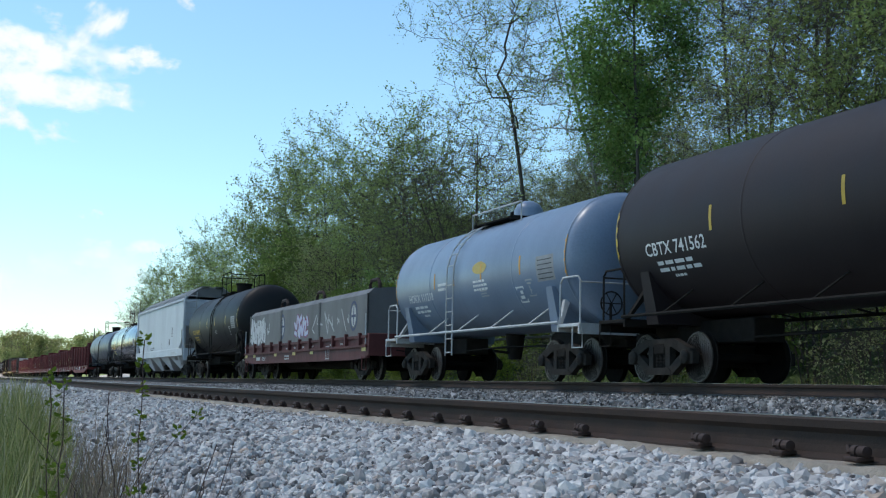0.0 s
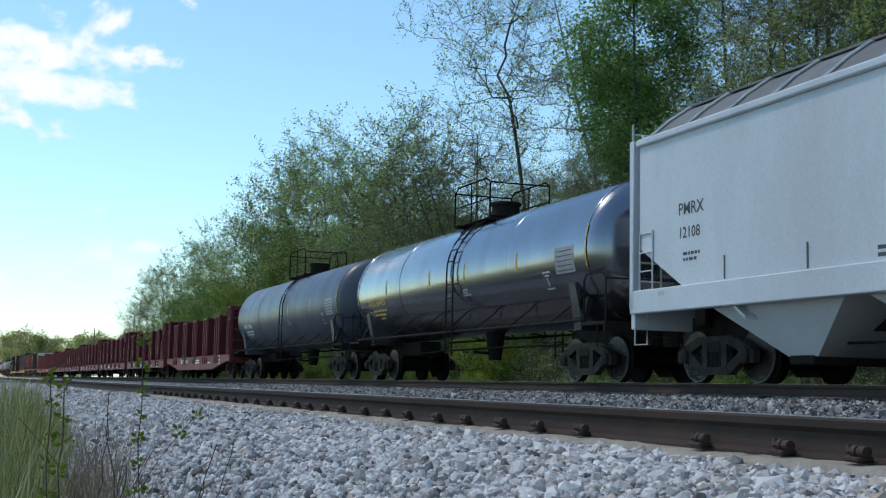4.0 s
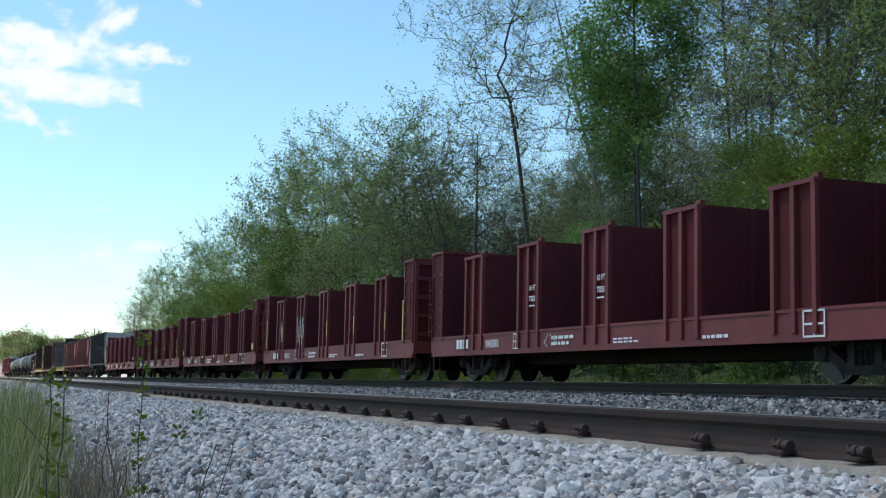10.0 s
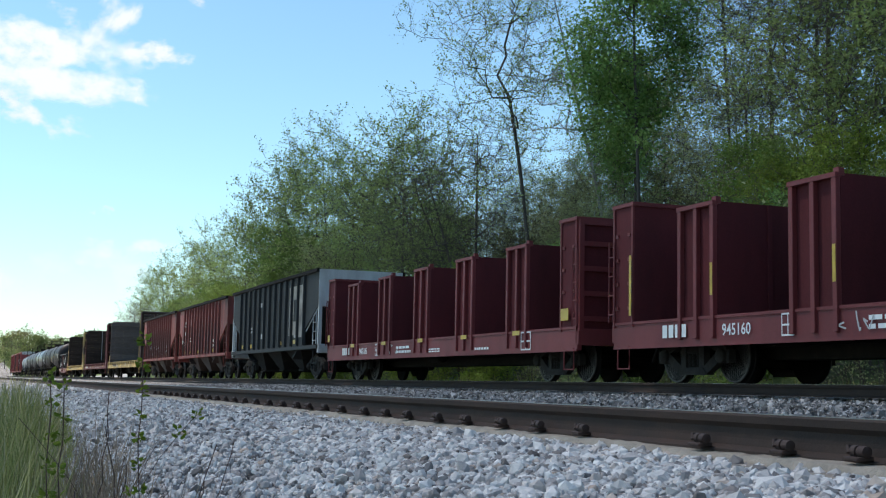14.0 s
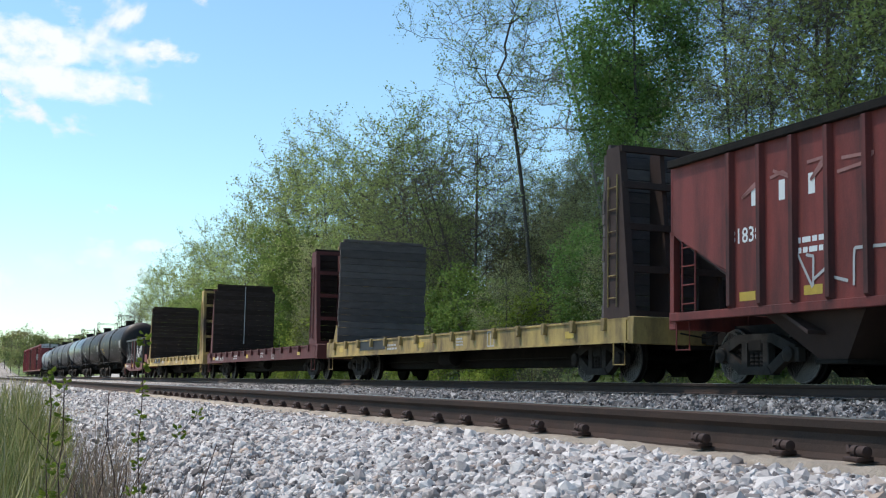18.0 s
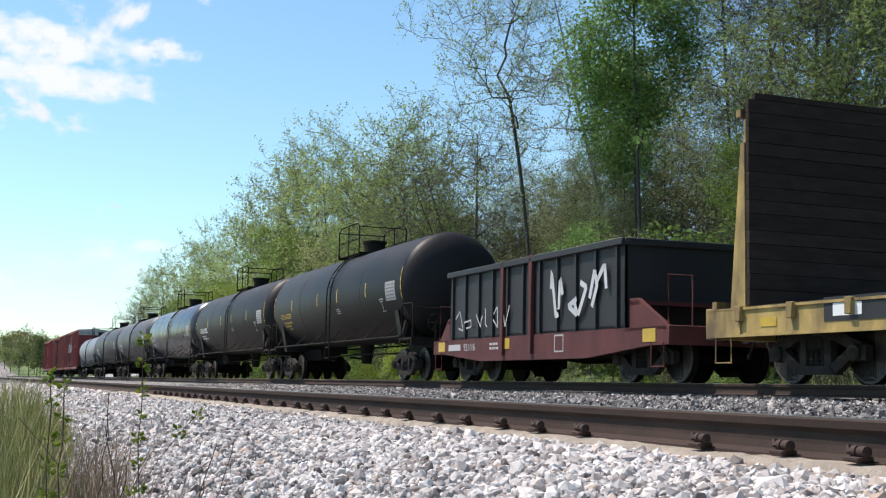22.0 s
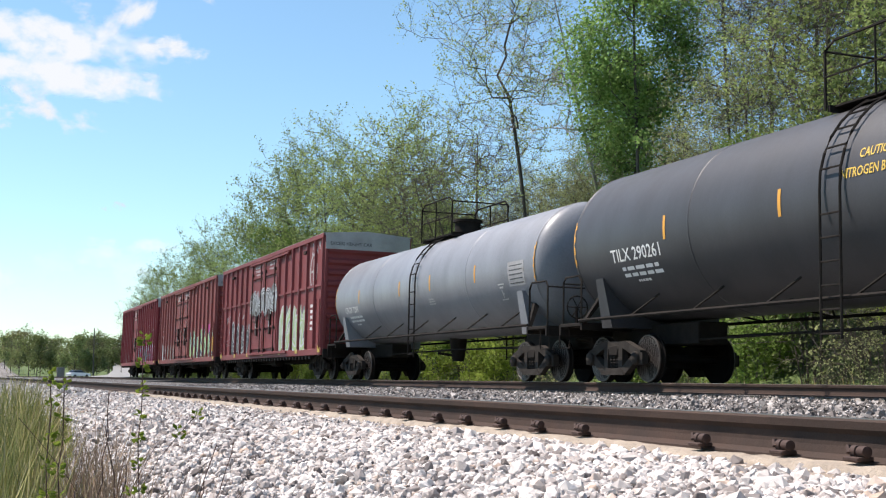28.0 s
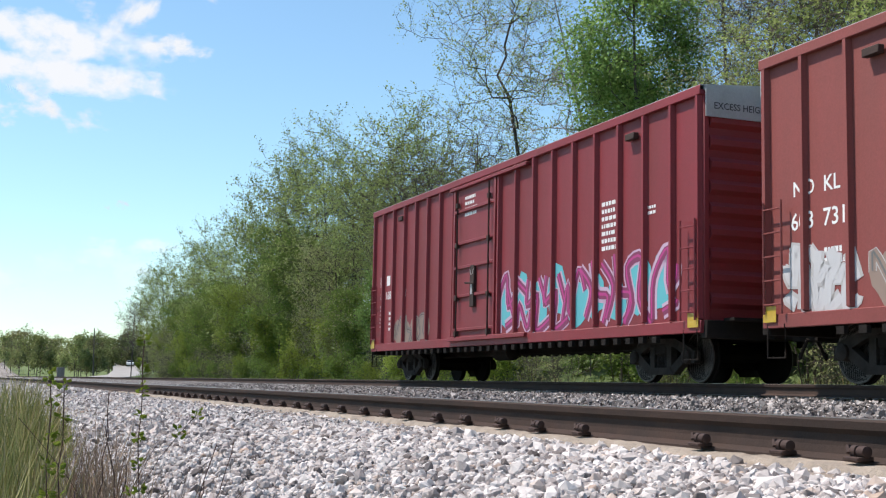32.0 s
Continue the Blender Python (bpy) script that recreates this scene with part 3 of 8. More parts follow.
nr = np.random.default_rng(11)
X, Y = scatter(nr, 15000, 0.40, 3.40, 2.2, 5.0)
stones("ballast_close", "pale grey crushed limestone ballast beside the rail", X, Y, (nr.gamma(5, 0.0021, len(X)) + 0.0045) * (0.68 + 0.26 * X), 12, nr, M["stone"], lift=0.03)
X, Y = scatter(nr, 18000, 0.40, 3.40, 5.0, 9.0)
stones("ballast_near", "pale grey crushed limestone ballast beside the rail", X, Y, (nr.gamma(5, 0.0023, len(X)) + 0.005) * (0.66 + 0.28 * X), 12, nr, M["stone"], lift=0.03)
X, Y = scatter(nr, 34000, 0.6, 3.40, 9.0, 24.0)
stones("ballast_shoulder", "pale grey crushed limestone ballast along the shoulder", X, Y, nr.gamma(6, 0.0030, len(X)) + 0.006, 6, nr, M["stone"], lift=0.03)
X, Y = scatter(nr, 12000, 0.8, 3.40, 24.0, 60.0)
stones("ballast_far", "pale grey ballast further along the shoulder", X, Y, nr.gamma(6, 0.0055, len(X)) + 0.01, 6, nr, M["stone"], lift=0.03)
X, Y = scatter(nr, 36000, 8.2, 12.72, 8.0, 55.0)
stones("ballast_between", "grey mixed ballast between the two tracks", X, Y, nr.gamma(6, 0.0040, len(X)) + 0.008, 6, nr, M["dusty_stone"], lift=0.04)
X, Y = scatter(nr, 3000, 3.6, 5.4, 3.0, 30.0)
stones("ballast_crib", "grey ballast between the ties of the empty track", X, Y, nr.gamma(9, 0.004, len(X)) + 0.01, 6, nr, M["dusty_stone"], lift=0.02)

# -- a packed sandy ledge along the rail's foot
ledge = Shape()
ys = np.arange(2.4, 30.0, 0.09)
lr = np.random.default_rng(4)
out_ = NEAR_RAIL_X - 0.135 - 0.02 * np.sin(ys * 1.9) - lr.uniform(0, 0.02, len(ys))
up_ = -0.182 + 0.004 * np.sin(ys * 3.3) + lr.uniform(-0.004, 0.004, len(ys))
for o_, y_, z_ in zip(out_, ys, up_):
    ledge.v += [(o_ - 0.05, y_, z_ - 0.07), (o_, y_, z_ - 0.006), (NEAR_RAIL_X - 0.05, y_, z_)]
for i in range(len(ys) - 1):
    ledge.f += [(3 * i + k, 3 * i + k + 1, 3 * i + k + 4, 3 * i + k + 3) for k in (0, 1)]
ledge.m = [0] * len(ledge.f)
M["ledge"] = surface("packed_sandy_spoil", (0.36, 0.30, 0.235), (0.20, 0.165, 0.13), 0.95, 0, 70, 5, 0.7, 0.6)
tagged(new("ledge", mesh_of("ledge", ledge, M["ledge"], False)), "tan packed spoil along the foot of the rail", "gravel", kind="structure")

# -- ties and rail clips
TIE_Y = [3.02, 3.61, 4.15, 4.65, 5.315, 5.985, 6.585, 7.185, 7.76, 8.40, 8.98, 9.67, 10.23, 10.84, 11.565, 12.165, 12.785, 13.28, 13.925, 14.595, 15.30, 15.96, 16.61]
while TIE_Y[-1] < 58:
    TIE_Y.append(TIE_Y[-1] + 0.61 + 0.02 * math.sin(len(TIE_Y) * 2.3))
while TIE_Y[0] > -20:
    TIE_Y.insert(0, TIE_Y[0] - 0.6)
track_near = thing("track_near", "ties and clips of the empty near track", "track", kind="structure")
tie_shape = Shape().box(NEAR_RAIL_X - 0.34, NEAR_RAIL_X + 0.62, -0.13, 0.13, -0.43, -0.222, 0.012)
tie_mesh = mesh_of("tie", tie_shape, M["tie"])
s = Shape()
s.box(-0.17, -0.06, -0.06, 0.06, -0.196, -0.170, 0.006)
s.rev([(-0.075, 0.018), (-0.07, 0.033), (-0.02, 0.034), (-0.015, 0.02)], "y", (-0.115, 0, -0.142), 12)
s.rev([(-0.012, 0.02), (-0.008, 0.036), (0.03, 0.036), (0.034, 0.018)], "y", (-0.115, 0, -0.142), 12)
s.tube([(-0.15, 0.03, -0.15), (-0.135, 0.055, -0.115), (-0.09, 0.06, -0.12), (-0.062, 0.05, -0.155), (-0.062, 0.0, -0.165)], 0.012, 6)
clip_mesh = mesh_of("rail_clip", s, M["clip"])
for vert in clip_mesh.vertices:
    vert.co = Vector((-0.07 + (vert.co.x + 0.07) * 0.78, vert.co.y * 0.8, -0.19 + (vert.co.z + 0.19) * 0.72))
for i, y in enumerate(TIE_Y):
    if y > 40 or y < 0:
        continue
    t = part("tie", tie_mesh, None, track_near, at=(0, y, 0.006 * math.sin(i * 1.7)))
    t.rotation_euler = (0, 0, 0)
    if y < 24 and i != TIE_Y.index(5.985):
        part("rail_clip", clip_mesh, None, track_near, at=(NEAR_RAIL_X, y, 0.026))


# -- plants beside the camera
M["grass"] = island_surface("spring_grass", [(0.0, (0.15, 0.165, 0.04)), (0.45, (0.28, 0.275, 0.085)), (0.8, (0.44, 0.38, 0.15)), (1.0, (0.5, 0.4, 0.24))], 0.7)
M["straw"] = island_surface("dead_stalks", [(0.0, (0.26, 0.18, 0.12)), (0.5, (0.38, 0.28, 0.19)), (1.0, (0.16, 0.10, 0.07))], 0.8)
M["sprig"] = leaf_stuff("sprig_leaves", (0.10, 0.145, 0.022), (0.24, 0.29, 0.05))
M["stem"] = surface("reddish_stem", (0.10, 0.055, 0.045), (0.06, 0.04, 0.03), 0.8, 0, 80, 10, 0.5, 0.2)


def blades(name, label, places, heights, widths, rng, material, lean=0.35):
    v, f = [], []
    for (x, y), h, w in zip(places, heights, widths):
        z = float(ground_height(x, y)) - 0.02
        a = rng.uniform(0, 2 * math.pi)
        dx, dy = math.cos(a) * w, math.sin(a) * w
        b = rng.uniform(0, 2 * math.pi)
        l = rng.uniform(0.1, lean) * h
        lx, ly = math.cos(b) * l, math.sin(b) * l
        n = len(v)
        v += [(x - dx, y - dy, z), (x + dx, y + dy, z), (x + dx * 0.8 + lx * 0.3, y + dy * 0.8 + ly * 0.3, z + h * 0.55),
              (x - dx * 0.8 + lx * 0.3, y - dy * 0.8 + ly * 0.3, z + h * 0.55), (x + lx, y + ly, z + h)]
        f += [(n, n + 1, n + 2, n + 3), (n + 3, n + 2, n + 4)]
    me = bpy.data.meshes.new(name)
    me.from_pydata(v, [], f)
    me.materials.append(material)
    return tagged(new(name, me), label, "grass", kind="stuff")


pr = random.Random(5)
pl, hh, ww = [], [], []
while len(pl) < 11000:
    y = pr.uniform(1.9, 12) if pr.random() < 0.8 else pr.uniform(12, 40)
    x = pr.uniform(-0.5 - 0.1 * y, 0.082 * y + pr.gauss(0, 0.03))
    if x < -0.35 * y or x > 0.9:
        continue
    pl.append((x, y))
    edge = min(1.0, (0.08 * y - x) / (0.05 * y) + 0.35)
    hh.append(pr.uniform(0.32, 0.74) * max(edge, 0.25))
    ww.append(pr.uniform(0.0009, 0.0024) * (1 + y * 0.10))
blades("verge_grass", "tall olive-green grass on the verge", pl, hh, ww, pr, M["grass"])
pl = [(0.085 * y + pr.gauss(0.05, 0.07), y) for y in [pr.uniform(2.4, 5.5) for _ in range(1100)]]
blades("dead_stalks", "dry brown stalks at the gravel's edge", pl, [pr.uniform(0.12, 0.55) for _ in pl], [pr.uniform(0.0012, 0.003) for _ in pl], pr, M["straw"], 0.5)


def sprig(label, x, y, top, seed, leaves, lean=(0, 0), twigs=3, first=0.45, leaf=0.022):
    """A thin weed or sapling: stem, side twigs and small leaves."""
    rng = random.Random(seed)
    root = thing("sapling" if leaves else "bare_weed", label, "plant")
    z0 = float(ground_height(x, y)) - 0.03
    root.location = (x, y, z0)
    h = top - z0
    pts = [(lean[0] * t * t + rng.gauss(0, 0.004), lean[1] * t * t + rng.gauss(0, 0.004), h * t) for t in [i / 13 for i in range(14)]]
    part("stem", Shape().tube(pts, 0.0013, 5), M["stem"], root)
    ends = [(Vector(p), i / 13) for i, p in enumerate(pts) if i / 13 >= first]
    for k in range(twigs):
        i = rng.randint(2, 7)
        p = Vector(pts[i])
        a = rng.uniform(0, 6.28)
        l = rng.uniform(0.1, 0.3) * h
        q = [p + Vector((math.cos(a) * l * t, math.sin(a) * l * t, l * 1.3 * t ** 0.8)) for t in (0, 0.35, 0.7, 1)]
        part("twig", Shape().tube(q, 0.0008, 4), M["stem"], root)
        if leaves:
            ends += [(q[2], 0.6), (q[3], 0.7)]
    if leaves:
        for p, t in ends:
            for j in range(leaves):
                a, b = rng.uniform(0, 6.28), rng.uniform(-0.4, 0.9)
                d = Vector((math.cos(a) * math.cos(b), math.sin(a) * math.cos(b), math.sin(b)))
                s = d.cross(Vector((0, 0, 1))).normalized()
                s.rotate(Matrix.Rotation(rng.uniform(-1.3, 1.3), 3, d))
                L = leaf * rng.uniform(0.5, 1.1)
                c = p + d * 0.005 + Vector((0, 0, rng.uniform(-0.012, 0.012)))
                up = d.cross(s) * 0.18 * L
                sh = Shape()
                sh.add([c, c + d * L * 0.3 + s * L * 0.34 + up, c + d * L * 0.7 + s * L * 0.3 + up, c + d * L, c + d * L * 0.7 - s * L * 0.3 + up, c + d * L * 0.3 - s * L * 0.34 + up],
                       [(0, 1, 2, 3), (0, 3, 4, 5)])
                part("leaf", sh, M["sprig"], root)
    return root


sprig("young sapling with yellow-green leaves by the ballast", 0.400, 3.0, 0.265, 3, 13, (0.0, 0.0), 1, 0.30, 0.017)
sprig("leafy sapling sprig among the verge grass", 0.160, 2.6, 0.175, 4, 8, (0.01, 0.0), 3, 0.5, 0.017)
sprig("leafy sapling sprig among the verge grass", 0.195, 2.65, 0.155, 14, 8, (0.0, 0.0), 3, 0.5, 0.017)
for i, (x, y, top, ln) in enumerate(((0.29, 3.0, 0.14, (0.04, 0)), (0.33, 2.9, -0.02, (0.03, 0)), (0.46, 2.9, 0.02, (0.10, 0)), (0.52, 3.1, -0.08, (0.05, 0)),
                                     (0.24, 2.6, -0.05, (-0.02, 0)), (0.40, 3.3, 0.05, (-0.05, 0)), (0.62, 3.4, 0.0, (0.09, 0)))):
    sprig("bare reddish weed stalk on the gravel's edge", x, y, top, 30 + i, 0, ln, 4)

# ---- the train ----
# distance that the train has run after t seconds (it slows down a little)
def run(t):
    s = t / 32
    return 547.704 * s + 1.679 * s * s - 20.958 * s ** 3


MOVING, WHEELS = [], []


def rail_car(name, label, category, a, b, group=""):
    """A car that lies from a to b metres along the train, coupler to coupler. Its space: y along, -x is the side to the near track."""
    root = thing(name, label, category, group)
    MOVING.append((root, (a + b) / 2))
    return root, b - a


# -- running gear, shared by all cars
def gear_meshes():
    g = {}
    for side in (-1, 1):
        x0, x1 = sorted((side * 0.94, side * 1.07))
        s = Shape()
        s.prism([(-1.04, 0.47), (-1.02, 0.60), (-0.48, 0.79), (0.48, 0.79), (1.02, 0.60), (1.04, 0.47), (0.78, 0.50), (0.40, 0.645),
                 (-0.40, 0.645), (-0.78, 0.50)], "x", x0, x1)
        for k in (-1, 1):
            s.prism([(k * 0.74, 0.53), (k * 0.90, 0.43), (k * 0.44, 0.15), (k * 0.24, 0.22)], "x", x0, x1)
            s.prism([(k * 0.21, 0.2), (k * 0.36, 0.26), (k * 0.36, 0.68), (k * 0.21, 0.68)], "x", x0, x1)
            s.box(x0, x1, k * 1.06 - 0.05, k * 1.06 + 0.05, 0.34, 0.56)
        s.prism([(-0.46, 0.14), (0.46, 0.14), (0.34, 0.27), (-0.34, 0.27)], "x", x0 - 0.02, x1 + 0.02)
        g["side_frame", side] = mesh_of("side_frame", s, M["truck"])
        s = Shape()
        for y in (-0.13, 0.0, 0.13):
            prof = []
            for i in range(9):
                prof.append((0.27 + 0.25 * i / 8, 0.062 if i % 2 else 0.048))
            s.rev(prof, "z", (side * 1.0, y, 0), 8)
        g["spring_nest", side] = mesh_of("spring_nest", s, M["undergear"])
        s = Shape().rev([(side * 0.98, 0.13), (side * 1.12, 0.125), (side * 1.14, 0.09), (side * 1.165, 0.05)], "x", (0, 0, 0.457), 12)
        g["bearing_cap", side] = mesh_of("bearing_cap", s, M["truck"])
    s = Shape()
    s.box(-1.08, 1.08, -0.19, 0.19, 0.5, 0.72, 0.03)
    for y in (-0.34, 0.34):
        s.box(-0.8, 0.8, y - 0.05, y + 0.05, 0.30, 0.44)
    s.rev([(0.72, 0.24), (0.80, 0.24)], "z", (0, 0, 0), 14)
    g["truck"] = mesh_of("truck", s, M["undergear"])
    s = Shape()
    s.rev([(-0.98, 0.08), (0.98, 0.08)], "x", (0, 0, 0), 10)
    for k in (-1, 1):
        s.mi = 0
        s.rev([(k * 0.69, 0.2), (k * 0.70, 0.37), (k * 0.685, 0.47), (k * 0.72, 0.485), (k * 0.735, 0.457), (k * 0.80, 0.452)], "x", (0, 0, 0), 20)
        s.mi = 1
        s.rev([(k * 0.80, 0.452), (k * 0.825, 0.447), (k * 0.825, 0.425), (k * 0.82, 0.422)], "x", (0, 0, 0), 20)
        s.mi = 0
        s.rev([(k * 0.82, 0.422), (k * 0.815, 0.39), (k * 0.745, 0.365), (k * 0.76, 0.2), (k * 0.80, 0.12), (k * 0.80, 0.08)], "x", (0, 0, 0), 20)
        for w in range(0, 360, 90):
            c, d = math.cos(radians(w)), math.sin(radians(w))
            s.rev([(k * 0.755, 0.03), (k * 0.775, 0.03)], "x", (0, 0.27 * c, 0.27 * d), 6)
    g["wheelset"] = mesh_of("wheelset", s, [M["wheel"], M["wheel_rim"]])
    s = Shape()
    s.box(-0.09, 0.09, -0.9, 0.24, 0.74, 0.92, 0.02)
    s.prism([(-0.16, 0.1), (0.16, 0.1), (0.19, 0.34), (0.05, 0.46), (-0.12, 0.42), (-0.16, 0.3)], "z", 0.70, 0.98)
    s.tube([(-0.35, 0.1, 0.72), (-0.36, 0.22, 0.52), (-0.3, 0.36, 0.42), (-0.2, 0.48, 0.5)], 0.028, 6)
    s.tube([(-1.15, 0.02, 0.86), (-0.5, 0.2, 0.80), (-0.1, 0.3, 0.95)], 0.016, 5)
    g["coupler"] = mesh_of("coupler", s, M["undergear"])
    return g


GEAR = gear_meshes()


def running_gear(root, L, tc):
    for y in (-tc, tc):
        tr = part("truck", GEAR["truck"], None, root, at=(0, y, 0))
        for side in (-1, 1):
            for n in ("side_frame", "spring_nest"):
                part(n, GEAR[n, side], None, tr)
            for k in (-0.89, 0.89):
                part("bearing_cap", GEAR["bearing_cap", side], None, tr, at=(0, k, 0))
        for k in (-0.89, 0.89):
            w = part("wheelset", GEAR["wheelset"], None, tr, at=(0, k, 0.457))
            WHEELS.append((w, k))
    for k in (-1, 1):
        c = part("coupler", GEAR["coupler"], None, root, at=(0, k * (L / 2 - 0.42), 0))
        if k < 0:
            c.rotation_euler = (0, 0, math.pi)


def ladder(x, y0, y1, z0, z1, step=0.36, r=0.018, out=0.0):
    s = Shape()
    for y in (y0, y1):
        s.tube([(x - out, y, z0), (x - out, y, z1)], r, 5)
    z = z0 + step * 0.4
    while z < z1:
        s.tube([(x - out, y0, z), (x - out, y1, z)], r * 0.8, 5)
        z += step
    return s


def stirrup(x, y, z, w=0.42, d=0.42):
    return Shape().tube([(x, y - w / 2, z), (x, y - w / 2, z - d), (x, y + w / 2, z - d), (x, y + w / 2, z)], 0.018, 5)


# -- tank cars
def tank_car(label, mid, half, paint, R=1.53, zc=2.72, words="", ink="white", seed=1, dome="hatch", rail_paint=None, metal=None,
             group="tank cars", lad=-0.4, mark="yellow", words_at=None, size=0.27, cage=True):
    rng = random.Random(seed)
    metal = metal or M["undergear"]
    head = 0.40 * R
    h = half + head
    root, L = rail_car("tank_car", label, "tank car", mid - half - 1.1, mid + half + 1.1, group)
    prof = []
    for i in range(9):
        w = math.pi / 2 * i / 8
        prof.append((-h + head * (1 - math.sin(w)), R * math.cos(w) + 0.001))
    prof = prof[::-1]
    full = prof + [(-p[0], p[1]) for p in prof[::-1]]
    part("shell", Shape().rev(full, "y", (0, 0, zc), 40), paint, root)
    for y in (-half, -h * 0.45, h * 0.45, half):
        seam = Shape()
        seam.band([(y - 0.03, R + 0.001), (y - 0.02, R + 0.008), (y + 0.02, R + 0.008), (y + 0.03, R + 0.001)], "y", (0, 0, zc), 40)
        part("seam_band", seam, paint, root)
    top = zc + R
    # platform and rails round the manway
    wk = Shape()
    wk.box(-0.72, 0.72, -1.2, 1.1, top - 0.05, top - 0.02)
    for y in (-1.2, 1.05):
        wk.box(-0.8, 0.8, y, y + 0.05, top - 0.12, top - 0.02)
    part("walkway", wk, metal, root)
    if cage:
        rl = Shape()
        for x in (-0.82, 0.82):
            rl.tube([(x, -1.22, top - 0.1), (x, -1.22, top + 0.82), (x, -1.0, top + 0.95), (x, 0.9, top + 0.95), (x, 1.12, top + 0.82), (x, 1.12, top - 0.1)], 0.024, 5)
            rl.tube([(x, -1.22, top + 0.42), (x, 1.12, top + 0.42)], 0.018, 5)
            rl.tube([(x, 0, top - 0.1), (x, 0, top + 0.95)], 0.018, 5)
        for y in (-1.22, 1.12):
            rl.tube([(-0.82, y, top + 0.82), (0.82, y, top + 0.82)], 0.02, 5)
        part("platform_railing", rl, rail_paint or metal, root)
    if dome == "ball":
        part("dome", Shape().rev([(top - 0.1, 0.36), (top + 0.22, 0.36), (top + 0.36, 0.28), (top + 0.44, 0.14), (top + 0.46, 0.02)], "z", (0, -0.5, 0), 18), paint, root)
    else:
        part("dome", Shape().rev([(top - 0.1, 0.36), (top + 0.36, 0.36), (top + 0.37, 0.41), (top + 0.44, 0.41), (top + 0.46, 0.1)], "z", (0, -0.35, 0), 18), metal, root)
    part("safety_valve", Shape().rev([(top - 0.05, 0.09), (top + 0.22, 0.09), (top + 0.3, 0.12), (top + 0.34, 0.05)], "z", (0.1, 0.55, 0), 10), metal, root)
    # ladders that follow the shell
    for side in (-1, 1):
        s = Shape()
        for y in (lad - 0.22, lad + 0.22):
            pts = [(side * (R + 0.06), y, 0.62), (side * (R + 0.06), y, zc)]
            for i in range(1, 8):
                w = radians(10.5 * i)
                pts.append((side * (R + 0.07) * math.cos(w), y, zc + (R + 0.07) * math.sin(w)))
            s.tube(pts, 0.022, 5)
        z = 0.7
        while z < zc:
            s.tube([(side * (R + 0.06), lad - 0.22, z), (side * (R + 0.06), lad + 0.22, z)], 0.016, 5)
            z += 0.34
        for i in range(1, 7):
            w = radians(12 * i)
            s.tube([(side * (R + 0.07) * math.cos(w), lad - 0.22, zc + (R + 0.07) * math.sin(w)),
                    (side * (R + 0.07) * math.cos(w), lad + 0.22, zc + (R + 0.07) * math.sin(w))], 0.016, 5)
        part("ladder", s, rail_paint or metal, root)
        # running rail with struts up to the shell
        s = Shape()
        s.tube([(side * 1.47, -h + 0.7, 1.21), (side * 1.47, h - 0.7, 1.21)], 0.034, 6)
        y = -h + 2.2
        while y < h - 2:
            z = 1.62
            xs = math.sqrt(max(R * R - (z - zc) ** 2, 0))
            s.tube([(side * 1.47, y, 1.21), (side * xs, y - 0.35, z)], 0.02, 5)
            s.tube([(side * 1.47, y, 1.21), (side * 0.95, y, 1.30)], 0.02, 5)
            y += 2.05
        part("side_rail", s, rail_paint or metal, root)
    # ends: stub sill, platform, handrails, saddle
    for k in (-1, 1):
        y0, y1 = sorted((k * (h - 3.2), k * (L / 2 - 0.45)))
        s = Shape().box(-0.32, 0.32, y0, y1, 0.72, 1.14, 0.02)
        part("stub_sill", s, M["undergear"], root)
        y0, y1 = sorted((k * (h - 0.75), k * (h + 0.2)))
        s = Shape().box(-1.46, 1.46, y0, y1, 1.10, 1.17, 0.01)
        s.box(-1.46, 1.46, k * (h + 0.18) - 0.03, k * (h + 0.18) + 0.03, 0.95, 1.17)
        s.box(-1.46, 1.46, k * (h - 0.75) - 0.03, k * (h - 0.75) + 0.03, 1.02, 1.17)
        part("end_platform", s, rail_paint or M["undergear"], root)
        tcy = k * (h - 1.35)
        s = Shape()
        s.hexa([(-1.2, tcy - 0.2, 1.05), (1.2, tcy - 0.2, 1.05), (1.2, tcy + 0.2, 1.05), (-1.2, tcy + 0.2, 1.05),
                (-1.38, tcy - 0.14, 2.0), (1.38, tcy - 0.14, 2.0), (1.38, tcy + 0.14, 2.0), (-1.38, tcy + 0.14, 2.0)])
        part("saddle", s, paint, root)
        for side in (-1, 1):
            s = Shape()
            yi, yo = k * (h - 0.70), k * (h + 0.14)
            s.tube([(side * 1.43, yi, 1.14), (side * 1.43, yi, 2.0), (side * 1.43, yi + k * 0.12, 2.12), (side * 1.40, yo - k * 0.1, 2.12), (side * 1.40, yo, 2.02), (side * 1.40, yo, 1.14)], 0.022, 5)
            part("handrail", s, rail_paint or metal, root)
            s = Shape()
            z = 1.72
            xs = math.sqrt(R * R - (z - zc) ** 2)
            s.hexa([(side * 1.44, k * (h - 0.80), 1.14), (side * 1.44, k * (h - 0.70), 1.14), (side * 1.38, k * (h - 0.70), 1.14), (side * 1.38, k * (h - 0.80), 1.14),
                    (side * (xs + .03), k * (h - 1.12), z), (side * (xs + .03), k * (h - 1.0), z), (side * (xs - .1), k * (h - 1.0), z), (side * (xs - .1), k * (h - 1.12), z)])
            part("gusset", s, rail_paint or M["undergear"], root)
            part("step", stirrup(side * 1.42, k * (h + 0.05), 1.1), rail_paint or metal, root)
        s = Shape().tube([(-1.38, k * (h + 0.14), 2.0), (1.38, k * (h + 0.14), 2.0)], 0.018, 5)
        part("end_rail", s, rail_paint or metal, root)
